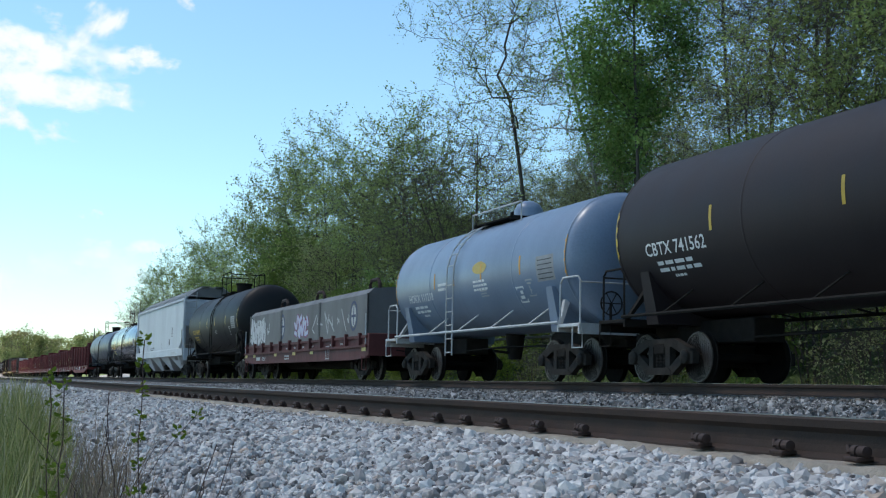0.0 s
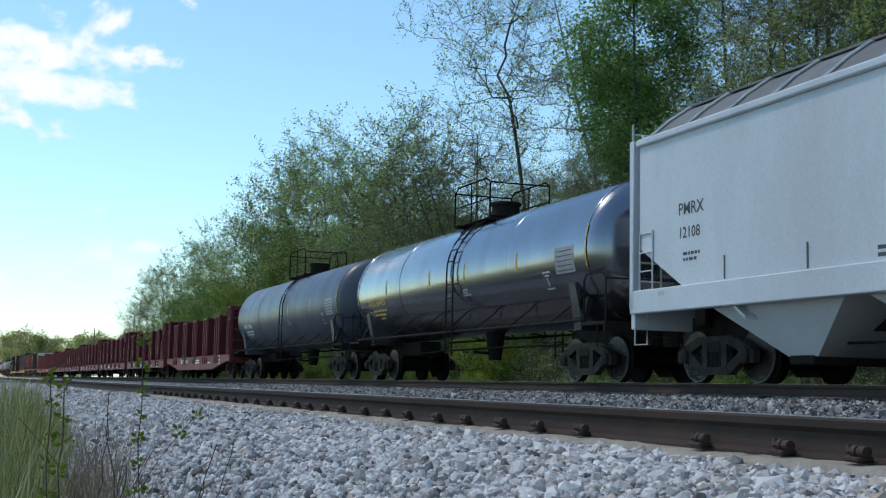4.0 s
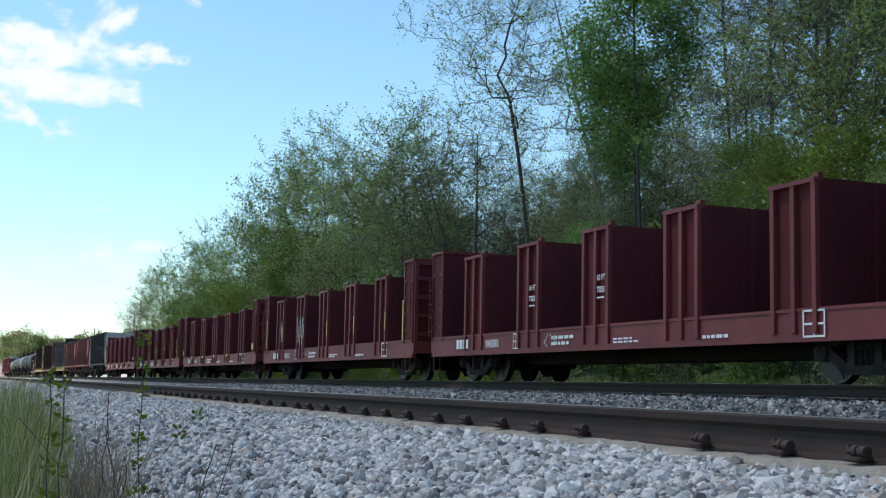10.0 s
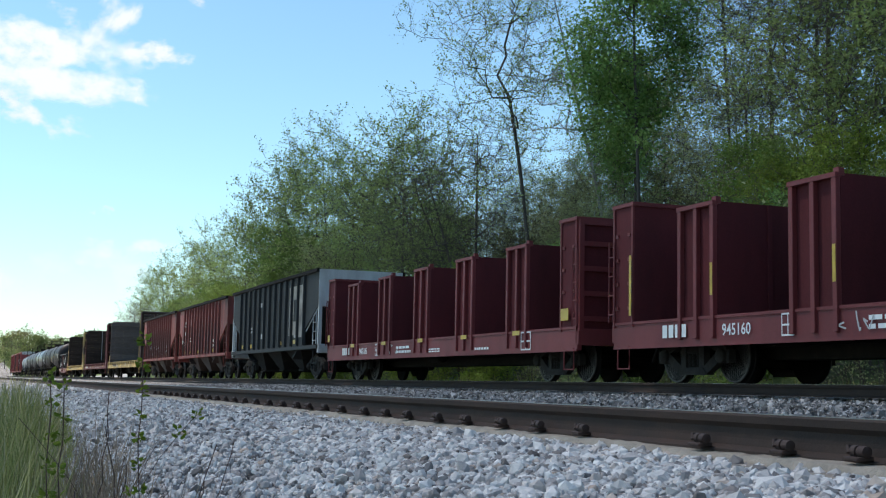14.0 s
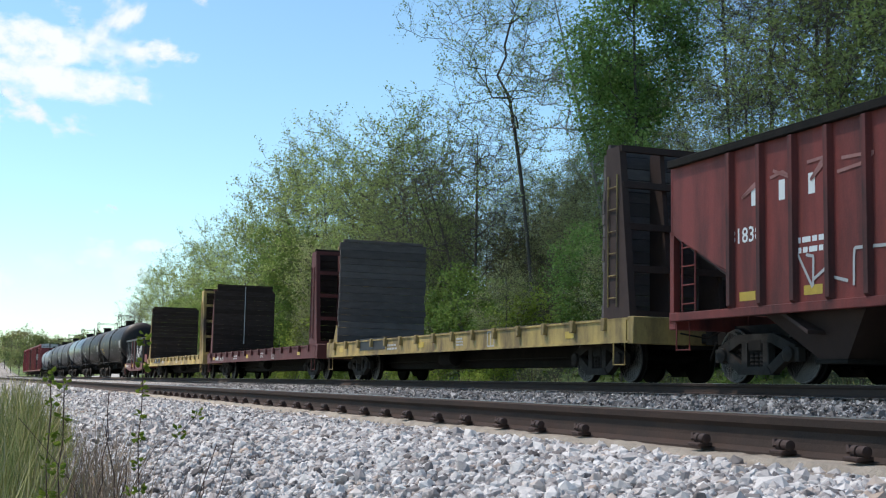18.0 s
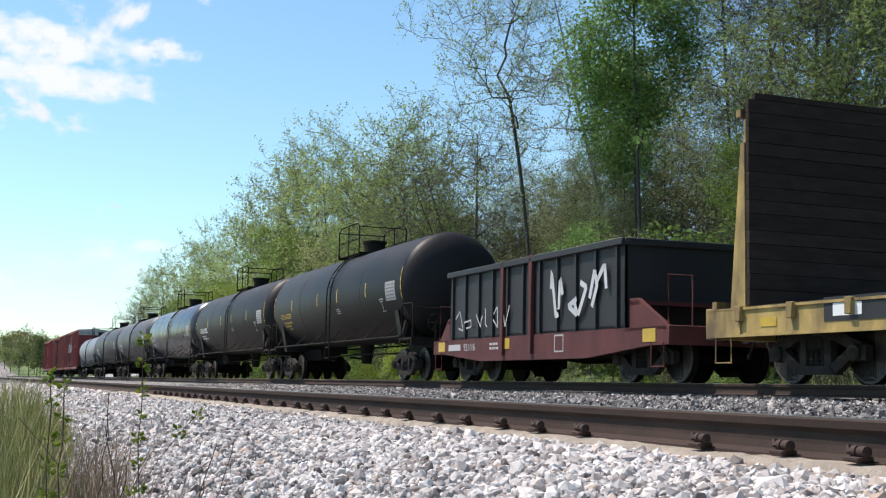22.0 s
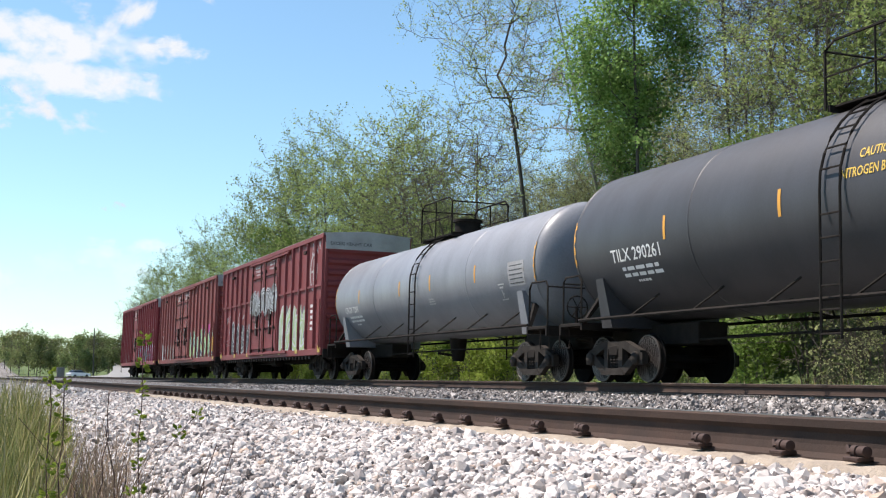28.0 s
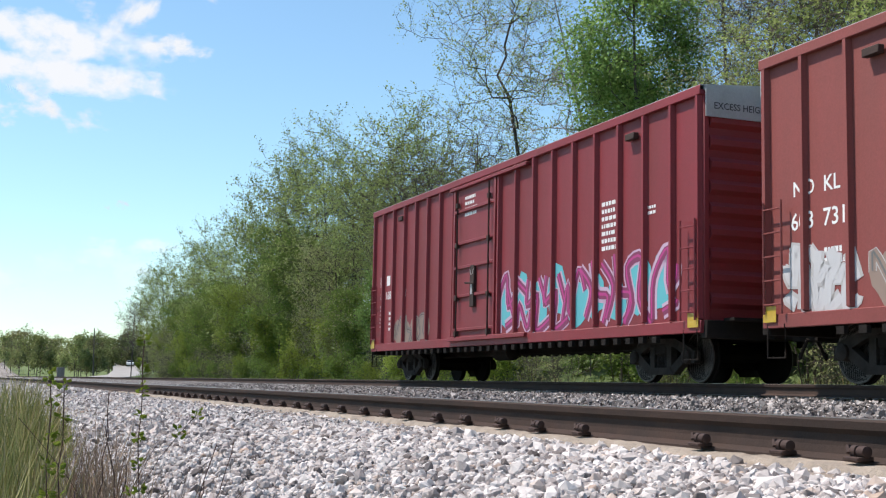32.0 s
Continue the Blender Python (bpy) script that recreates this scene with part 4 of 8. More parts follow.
    s = Shape().rev([(0.55, 0.16), (0.8, 0.2), (1.25, 0.26)], "z", (0, 0.2, 0), 14)
    s.tube([(0, 0.2, 0.7), (-0.6, 0.2, 0.75)], 0.04, 6)
    part("bottom_outlet", s, M["undergear"], root)
    s = Shape().rev([(-h + 2.9, 0.02), (-h + 3.0, 0.2), (-h + 3.9, 0.2), (-h + 4.0, 0.02)], "y", (0.15, 0, 1.0), 12)
    s.tube([(0.3, -h + 3.2, 0.88), (0.3, h - 3.2, 0.88)], 0.025, 5)
    s.tube([(-0.3, -h + 3.2, 0.80), (-0.3, 0, 0.86), (-0.3, h - 3.2, 0.80)], 0.02, 5)
    part("brake_gear", s, M["undergear"], root)
    s = Shape()
    s.tube([(-0.75 + 0.24 * math.cos(i * math.pi / 8), -h - 0.24, 1.58 + 0.24 * math.sin(i * math.pi / 8)) for i in range(17)], 0.017, 5)
    for i in range(3):
        a = i * math.pi / 3
        s.tube([(-0.75 - 0.24 * math.cos(a), -h - 0.24, 1.58 - 0.24 * math.sin(a)), (-0.75 + 0.24 * math.cos(a), -h - 0.24, 1.58 + 0.24 * math.sin(a))], 0.012, 4)
    s.tube([(-0.75, -h - 0.2, 1.15), (-0.75, -h - 0.2, 1.58)], 0.03, 5)
    part("brake_wheel", s, M["undergear"], root)
    # lettering, data panel, reflectors
    at = round_side(R, zc)
    ul = -half + 0.95 if words_at is None else words_at
    if words:
        d = Decal(at, 0.004)
        d.words(words, size, ul, zc - 0.48)
        d.bars(ul + 0.3, zc - 0.80, 1.4, 0.26, 2, rng)
        d.bars(ul + 0.7, zc - 0.92, 0.5, 0.09, 1, rng)
        decal("lettering", d, M[ink], root)
    d = Decal(at, 0.004)
    d.rect(half - 1.36, half - 0.5, zc - 0.45, zc + 0.1, 4)
    decal("data_plate", d, M["plate"], root, "pale data plate")
    d = Decal(at, 0.006)
    for i in range(5):
        d.rect(half - 1.28, half - 0.58, zc - 0.40 + i * 0.1, zc - 0.378 + i * 0.1)
    decal("plate_lines", d, M["text_dark"], root)
    d = Decal(at, 0.004)
    d.bars(h * 0.12, zc - 0.6, 0.45, 0.2, 3, rng)
    fx = half - 2.0
    for u0, u1, v0, v1 in ((0, .34, 0, .03), (0, .34, .37, .4), (0, .03, 0, .4), (.31, .34, 0, .4), (.13, .17, .06, .26), (.17, .22, .13, .17), (.07, .27, .29, .33)):
        d.rect(fx + u0, fx + u1, zc - 0.75 + v0, zc - 0.75 + v1)
    decal("inspection_mark", d, M["text_grey"], root)
    if mark:
        d = Decal(at, 0.005)
        for i, u in enumerate((ul + (GLYPHS[words][2] * size if words else 1.5) + 0.18, -h * 0.16, h * 0.14, h * 0.52)):
            d.rect(u, u + 0.075, zc - 0.22, zc + 0.2, 4)
        for k in (-1, 1):
            pts = [(k * (half + 0.02), zc - 0.45 + i * 0.13) for i in range(8)]
            d.stroke(pts, 0.06)
        decal("reflectors", d, M[mark], root)
    # placard holder
    d = Decal(at, 0.02)
    d.add([at(half - 0.75 + du, zc - 0.95 + dv, 0.03) for du, dv in ((0, -0.3), (0.24, 0), (0, 0.3), (-0.24, 0))], [(0, 1, 2, 3)])
    decal("placard_holder", d, rail_paint or M["truck"], root)
    running_gear(root, L, h - 1.35)
    return root


tank_car("brown-black tank car with white lettering and yellow reflectors", 13.5, 7.7, M["brown_black"], words="CBTX 741562", seed=2, size=0.33)
blue_tank = tank_car("blue-grey tank car with pale ladder, handrails and round dome", 28.9, 5.27, M["blue"], R=1.42, zc=2.58, words="HOKX 111210",
         seed=3, dome="ball", rail_paint=M["dull_white"], mark="orange", lad=1.0, cage=False, size=0.3)
tank_car("matt black tank car with yellow lettering and railed top platform", 61.95, 6.15, M["black"], words="UTLX 664459", ink="text_yellow", seed=4, size=0.34)
tank_car("glossy black tank car with bright reflections and yellow markings", 98.6, 7.55, M["gloss_black"], R=1.48, zc=2.66, ink="text_yellow", words="UTLX 664459", seed=5)
tank_car("slate-grey tank car with white lettering and dark ladder", 116.45, 7.75, M["slate"], R=1.45, zc=2.62, words="ADMX 26466", seed=6)
tank_car("black tank car with yellow lettering and dusty sheen", 411.6, 7.5, M["black"], words="UTLX 673579", ink="text_yellow", seed=7)
tank_car("black tank car with white lettering and data panel", 428.75, 7.75, M["black"], words="CRGX 29205", seed=8, size=0.36)
t3 = tank_car("blue-black tank car with a cream spill round its middle", 446.2, 7.7, M["navy"], words="CRGX 8733", seed=9)
part("spill_band", Shape().band([(-0.32, 1.531), (-0.3, 1.536), (0.5, 1.536), (0.52, 1.531)], "y", (0, 0, 2.72), 40), M["cream"], t3, "dusty cream band of dried spill")
tank_car("dark grey tank car with white data panels", 464.1, 7.75, M["dark_grey"], words="TILX 290288", seed=10, size=0.34)
gas_tank = tank_car("dark grey tank car with white lettering and orange reflectors", 481.4, 8.0, M["dark_grey"], words="TILX 290261", seed=11, mark="orange", size=0.34, lad=0.1, words_at=-6.6)
tank_car("pale grey tank car with black ladder and white lettering", 499.2, 7.6, M["light_grey"], R=1.42, zc=2.58, words="CRGX 7283", seed=12, mark="orange", lad=0.0)

d = Decal(round_side(1.42, 2.58), 0.006)
d.blob(0.75, 2.70, 0.42, 0.15, random.Random(2), 18, 0.05)
decal("warning_sticker", d, M["yellow"], blue_tank, "yellow oval sticker")
d = Decal(round_side(1.42, 2.58), 0.006)
d.bars(0.35, 2.15, 0.9, 0.3, 3, random.Random(12)).bars(-2.0, 2.3, 0.6, 0.25, 2, random.Random(13))
for u0, u1, v0, v1 in ((0, .4, 0, .04), (0, .4, .36, .4), (0, .04, 0, .4), (.36, .4, 0, .4), (.1, .3, .1, .18), (.18, .32, .22, .3)):
    d.rect(2.7 + u0, 2.7 + u1, 1.7 + v0, 1.7 + v1)
decal("stencils", d, M["white"], blue_tank)
part("low_railing", Shape().tube([(-0.75, 1.3, 3.72), (-0.75, 1.3, 4.25), (-0.75, -1.7, 4.25), (-0.75, -1.7, 3.72)], 0.02, 5), M["dull_white"], blue_tank)
d = Decal(round_side(1.53, 2.72), 0.006)
d.words("CAUTION", 0.2, 0.4, 3.12, 0.7).words("NITROGEN BLANKET", 0.2, 0.05, 2.86, 1.5)
decal("caution", d, M["text_yellow"], gas_tank, "yellow caution lettering")


def center_sill(root, L, z0=0.62, z1=1.0, deep=0.0, tc=0):
    """Backbone under a car, with a deeper belly where it has one."""
    e = L / 2 - 0.6
    poly = [(-e, z1), (-e, 0.74), (-tc - 0.6, 0.74), (-tc + 1.4, z0 - deep), (tc - 1.4, z0 - deep), (tc + 0.6, 0.74), (e, 0.74), (e, z1)]
    s = Shape().prism(poly, "x", -0.33, 0.33)
    s.tube([(-0.55, -tc + 1.2, 0.62), (-0.55, tc - 1.2, 0.62)], 0.02, 5)
    s.rev([(0.4, 0.02), (0.45, 0.19), (1.3, 0.19), (1.35, 0.02)], "y", (-0.75, 0, 0.68), 12)
    part("center_sill", s, M["undergear"], root)


# -- pulpwood cars with cross walls
def log_car(label, a, b, number, seed, belly=False, plates=None):
    rng = random.Random(seed)
    root, L = rail_car("pulpwood_car", label, "rail car", a, b, "pulpwood cars")
    e = L / 2 - 0.75
    W = 1.55
    tc = e - 1.9
    paint = M["red"]
    for side in (-1, 1):
        x0, x1 = sorted((side * W, side * (W - 0.1)))
        if belly:
            poly = [(-e, 1.08), (-e, 0.80), (-tc - 1.0, 0.78), (-tc + 2.2, 0.42), (tc - 2.2, 0.42), (tc + 1.0, 0.78), (e, 0.80), (e, 1.08)]
        else:
            poly = [(-e, 1.08), (-e, 0.62), (e, 0.62), (e, 1.08)]
        s = Shape().prism(poly, "x", x0, x1)
        sill = part("side_sill", s, paint, root)
        part("flange", Shape().box(side * W - 0.02, side * W + 0.02, -e, e, 1.04, 1.09), paint, sill)
        part("flange", Shape().box(side * W - 0.02, side * W + 0.02, -e, e, 0.60 if not belly else 0.99, 0.64 if not belly else 1.03), paint, sill)
    part("deck", Shape().box(-W + 0.1, W - 0.1, -e, e, 0.98, 1.05), M["inside"], root)
    # cross walls: a box with ribs at both sides and a cap
    for yc in (-6.1, -3.05, 0, 3.05, 6.1):
        w = 0.54
        s = Shape().box(-W + 0.04, W - 0.04, yc - w, yc + w, 1.05, 2.96)
        cw = part("cross_wall", s, M["wall_red"], root)
        for side in (-1, 1):
            for y in (yc - w + 0.05, yc, yc + w - 0.05):
                x0, x1 = sorted((side * (W - 0.04), side * (W + 0.05)))
                part("stake", Shape().box(x0, x1, y - 0.05, y + 0.05, 0.72, 2.94, 0.008), paint, cw)
            x0, x1 = sorted((side * (W - 0.05), side * (W + 0.06)))
            part("cap", Shape().box(x0, x1, yc - w - 0.01, yc + w + 0.01, 2.90, 2.97), paint, cw)
        part("lug", Shape().box(-W, -W + 0.1, yc - w - 0.015, yc - w + 0.1, 2.92, 3.04), paint, cw)
        for sx in (-0.5, 0.5):
            s = Shape().box(sx - 0.04, sx + 0.04, yc - w - 0.03, yc - w, 1.1, 2.94)
            part("stiffener", s, M["wall_red"], cw)
    # end bulkheads
    for k in (-1, 1):
        y0, y1 = sorted((k * (e - 0.72), k * e))
        s = Shape().box(-W, W, y0, y1 - 0 if k < 0 else y1, 1.02, 3.26, 0.015)
        bh = part("end_bulkhead", s, M["wall_red"], root)
        s = Shape()
        for z in (1.25, 1.75, 2.25, 2.75, 3.18):
            s.box(-W + 0.05, W - 0.05, k * e - 0.06, k * e + 0.06, z - 0.05, z + 0.05)
        for x in (-W + 0.06, -0.5, 0.5, W - 0.06):
            s.box(x - 0.05, x + 0.05, k * e - 0.08, k * e + 0.08, 1.0, 3.24)
        part("end_ribs", s, paint, bh)
        s = Shape()
        for z in (1.35, 1.8, 2.25, 2.7):
            for y in (k * (e - 0.58), k * (e - 0.14)):
                s.box(-W - 0.03, -W + 0.02, y - 0.05, y + 0.05, z - 0.03, z + 0.03)
        s.box(-W - 0.03, -W + 0.01, y0, y0 + 0.05, 1.0, 3.26)
        s.box(-W - 0.03, -W + 0.01, y1 - 0.05, y1, 1.0, 3.26)
        s.box(-W - 0.04, W + 0.04, y0 - 0.03, y1 + 0.03, 3.22, 3.29)
        part("side_cleat", s, paint, bh)
        part("ladder", ladder(-W - 0.06, k * (e - 0.1) - 0.2 * (k < 0), k * (e - 0.1) + 0.2 * (k > 0), 1.1, 2.6), M["red"], bh)
        part("step", stirrup(-W, k * (e - 0.35), 0.66), paint, root)
        part("end_sill", Shape().box(-W, W, k * e - 0.05, k * e + 0.09, 0.72, 1.05, 0.01), paint, root)
    at = flat_side(W + 0.022)
    d = Decal(at)
    sh = 3.4 if belly else 0.0
    for i in range(4):
        d.rect(-e + 1.75 + 0.2 * i + sh, -e + 1.9 + 0.2 * i + sh, 0.76, 0.98)
    d.words(number, 0.26, -e + 3.55 + sh * 0.9, 0.76)
    d.bars(-e + 7.0 + sh * 0.8, 0.74, 1.2, 0.24, 2, rng)
    d.bars(-e + 9.6, 0.72, 1.0, 0.12, 2, rng)
    d.bars(e - 5.2, 0.72, 0.9, 0.10, 1, rng)
    for u0, u1, v0, v1 in ((0, .5, 0, .03), (0, .5, .37, .4), (0, .03, 0, .4), (.47, .5, 0, .4), (.24, .27, .0, .4), (0, .5, .18, .21)):
        d.rect(e - 2.6 + u0, e - 2.6 + u1, 0.66 + v0, 0.66 + v1).rect(-e + 5.1 + sh + u0 * 0.6, -e + 5.1 + sh + u1 * 0.6, 0.7 + v0 * 0.85, 0.7 + v1 * 0.85)
    decal("lettering", d, M["white"], root)
    d = Decal(flat_side(W + 0.055))
    bars = plates or "low"
    if bars in ("posts", "both"):
        for yc in (-6.1, -3.05, 0, 3.05, 6.1):
            d.rect(-yc + 0.46, -yc + 0.53, 1.42, 1.95)
        d.rect(e - 0.74, e - 0.66, 1.1, 2.2)
        d.rect(-e + 0.64, -e + 0.72, 1.2, 2.3)
    if bars in ("low", "both"):
        for yc in (-6.1, -3.05, 0, 3.05, 6.1):
            d.rect(-yc - 0.12, -yc + 0.25, 0.99, 1.09)
        d.rect(-e + 0.1, -e + 0.34, 1.22, 1.44)
        d.rect(e - 0.62, e - 0.28, 1.22, 1.46)
    if d.v:
        decal("reflectors", d, M["yellow"], root)
    scrawl(root, flat_side(W + 0.024), -e + 6.2, -e + 7.2, 0.7, 1.0, M["text_grey"], seed + 50, 3, 0.025)
    center_sill(root, L, 0.52, 1.0, 0.12, tc)
    running_gear(root, L, tc)
    return root


LOG = "oxide-red empty pulpwood car with ribbed cross walls"
for i, (a, b, n, pl) in enumerate((
        (124.70, 144.50, "945010", "none"), (144.50, 163.50, "945157", "posts"), (163.50, 183.00, "945123", "posts"), (183.00, 202.30, "945081", "none"),
        (202.30, 221.50, "945152", "posts"), (221.50, 240.90, "945163", "low"), (240.90, 260.20, "945160", "posts"), (260.20, 279.60, "945185", "low"))):
    car = log_car(LOG + (" and curved sill" if i == 0 else " and yellow plates"), a, b, n, 20 + i, i == 0, pl)
    if n == "945081":
        d = Decal(flat_side(1.602), 0.004)
        for u, k in ((-2.95, 1), (0.1, -1)):
            d.words("10 FT", 0.16, u, 1.93, 0.34).words("TIES", 0.16, u, 1.70, 0.32)
            d.stroke([(u + 0.02, 1.6), (u + 0.3, 1.6)], 0.025)
        decal("load_marks", d, M["white"], car)
    if n == "945152":
        scrawl(car, flat_side(1.602), -5.9, -5.6, 1.2, 2.4, M["g_white"], 61, 4, 0.03)
        scrawl(car, flat_side(1.602), -3.4, -2.6, 1.1, 2.3, M["g_white"], 62, 5, 0.04)


# -- open hoppers
def hopper_car(label, a, b, paint, words, seed, end_paint=None):
    rng = random.Random(seed)
    root, L = rail_car("open_hopper", label, "hopper car", a, b, "open hoppers")
    e, W, top = L / 2 - 0.72, 1.52, 3.80
    tc = e - 1.75
    cut = 1.75
    for side in (-1, 1):
        x0, x1 = sorted((side * (W - 0.05), side * W))
        poly = [(-e, top), (-e, 2.55), (-e + cut, 1.75), (-e + cut, 1.12), (e - cut, 1.12), (e - cut, 1.75), (e, 2.55), (e, top)]
        part("side_panel", Shape().prism(poly, "x", x0, x1), paint, root)
        s = Shape().box(min(side * (W - 0.06), side * (W + 0.1)), max(side * (W - 0.06), side * (W + 0.1)), -e, e, top - 0.1, top + 0.03, 0.01)
        part("top_chord", s, M["undergear"], root)
        s = Shape().box(min(side * (W - 0.06), side * (W + 0.05)), max(side * (W - 0.06), side * (W + 0.05)), -e, e, 1.04, 1.18, 0.01)
        part("side_sill", s, paint, root)
        n = 13
        rib = None
        for i in range(n):
            y = -e + cut + 0.05 + (2 * e - 2 * cut - 0.1) * i / (n - 1)
            if rib is None:
                rb = Shape()
                xa, xb, xc = side * W, side * (W + 0.09), side * W
                rb.hexa([(xa, -0.075, 1.16), (xb, -0.045, 1.22), (xb, 0.045, 1.22), (xa, 0.075, 1.16),
                         (xa, -0.075, top - 0.1), (xb, -0.045, top - 0.12), (xb, 0.045, top - 0.12), (xa, 0.075, top - 0.1)])
                rib = mesh_of("side_rib", rb, paint, False)
            part("side_rib", rib, None, root, at=(0, y, 0))
    ep = end_paint or paint
    for k in (-1, 1):
        s = Shape().box(-W, W, k * e - 0.03, k * e + 0.03, 2.5, top, 0)
        part("end_panel", s, ep, root)
        s = Shape()
        s.hexa([(-W + .05, k * e, 2.50), (W - .05, k * e, 2.50), (W - .05, k * e, 2.56), (-W + .05, k * e, 2.56),
                (-W + .05, k * (e - 3.6), 0.72), (W - .05, k * (e - 3.6), 0.72), (W - .05, k * (e - 3.6), 0.78), (-W + .05, k * (e - 3.6), 0.78)])
        part("slope_sheet", s, M["inside"] if not end_paint else M["old_black"], root)
        for side in (-1, 1):
            s = Shape().box(side * (W - 0.06) - 0.06, side * (W - 0.06) + 0.06, k * e - 0.06, k * e + 0.06, 1.0, 2.6)
            part("corner_post", s, ep, root)
            part("corner_brace", Shape().tube([(side * (W - 0.06), k * (e - cut), 1.7), (side * (W - 0.06), k * e, 2.55)], 0.03, 5), ep, root)
        part("center_post", Shape().box(-0.06, 0.06, k * (e - 0.1) - 0.05, k * (e - 0.1) + 0.05, 1.0, 2.6), ep, root)
        part("end_sill", Shape().box(-W, W, k * e - 0.12, k * e + 0.1, 0.9, 1.2, 0.015), ep, root)
        s = ladder(-W + 0.02, k * (e - 0.5) - 0.2, k * (e - 0.5) + 0.2, 1.2, 2.4, 0.32)
        part("ladder", s, M["dull_white"] if end_paint else paint, root)
        part("step", stirrup(-W, k * (e - 0.35), 1.0, 0.4, 0.45), paint, root)
    part("bay_floor", Shape().box(-W + 0.06, W - 0.06, -e + 2.2, e - 2.2, 1.5, 1.56), M["inside"], root)
    for yc in (-3.1, 0.0, 3.1):
        s = Shape()
        s.hexa([(-0.95, yc - 0.3, 0.36), (0.95, yc - 0.3, 0.36), (0.95, yc + 0.3, 0.36), (-0.95, yc + 0.3, 0.36),
                (-1.45, yc - 1.45, 1.3), (1.45, yc - 1.45, 1.3), (1.45, yc + 1.45, 1.3), (-1.45, yc + 1.45, 1.3)])
        b = part("hopper_bay", s, M["undergear"] if end_paint else M["inside"], root)
        part("bay_gate", Shape().box(-1.0, 1.0, yc - 0.36, yc + 0.36, 0.30, 0.37, 0.01), M["undergear"], b)
    at = flat_side(W + 0.0)
    d = Decal(at)
    for u, v, w, h in words[0]:
        d.rect(u, u + w * 0.6, v, v + h * 0.85)
    for t, sz, u, v in words[1]:
        d.words(t, sz, u, v)
    d.bars(-e + 3.4, 1.9, 0.9, 0.3, 2, rng)
    d.bars(e - 3.3, 1.5, 0.5, 0.5, 2, rng)
    decal("lettering", d, M["text_grey" if end_paint else "white"], root)
    d = Decal(at, 0.005)
    for u in (-e + 2.0, -e + 3.6, -e + 5.9, e - 5.6, e - 3.4):
        d.rect(u, u + 0.42, 1.28, 1.42)
    decal("reflectors", d, M["yellow"], root)
    center_sill(root, L, 0.7, 1.0, 0.0, tc)
    running_gear(root, L, tc)
    return root, e, W


h1, e1, w1 = hopper_car("black open hopper with white ends and worn emblem patches", 279.60, 295.40, M["old_black"],
                        ([(-2.2, 1.6, 0.4, 0.25), (-1.5, 1.6, 0.3, 0.25), (-2.0, 2.9, 0.9, 0.2)], []), 31, M["dull_white"])
d = Decal(flat_side(1.52), 0.006)
d.rect(3.1, 3.75, 1.6, 3.4).rect(3.75, 4.3, 2.9, 3.4).rect(3.75, 4.2, 1.6, 2.1).rect(4.45, 5.0, 1.5, 3.4).rect(5.0, 5.35, 2.7, 3.3).rect(5.0, 5.4, 1.5, 2.3)
decal("emblem", d, M["beige"], h1, "worn white emblem patches")
h2, e2, w2 = hopper_car("red open hopper with faded lettering and worn side panels", 295.40, 310.20, M["hopper_red"],
           ([(-4.9, 2.75, 0.34, 0.32), (-4.2, 2.75, 0.32, 0.32), (-4.9, 1.7, 0.25, 0.3), (-5.6, 1.85, 0.2, 0.22)], [("81571", 0.3, -4.8, 2.3)]), 32)
d = Decal(flat_side(1.52), 0.005)
d.rect(-3.25, -2.75, 2.75, 3.1).rect(-2.2, -1.7, 2.8, 3.15)
decal("faded_patches", d, M["faded"], h2)
hx, ex, wx = hopper_car("red open hopper with white letters and grey spray paint", 310.20, 324.90, M["hopper_red"],
                        ([(-5.0, 2.75, 0.25, 0.36), (-4.3, 2.75, 0.25, 0.36), (-3.6, 2.75, 0.25, 0.36), (-2.9, 2.75, 0.25, 0.36)], [("81838", 0.34, -4.9, 2.2)]), 33)
scrawl(hx, flat_side(1.525), -3.6, 3.4, 1.35, 2.0, M["text_grey"], 5, 9, 0.045)
scrawl(hx, flat_side(1.525), -4.8, 2.6, 2.9, 3.3, M["faded"], 6, 9, 0.05)


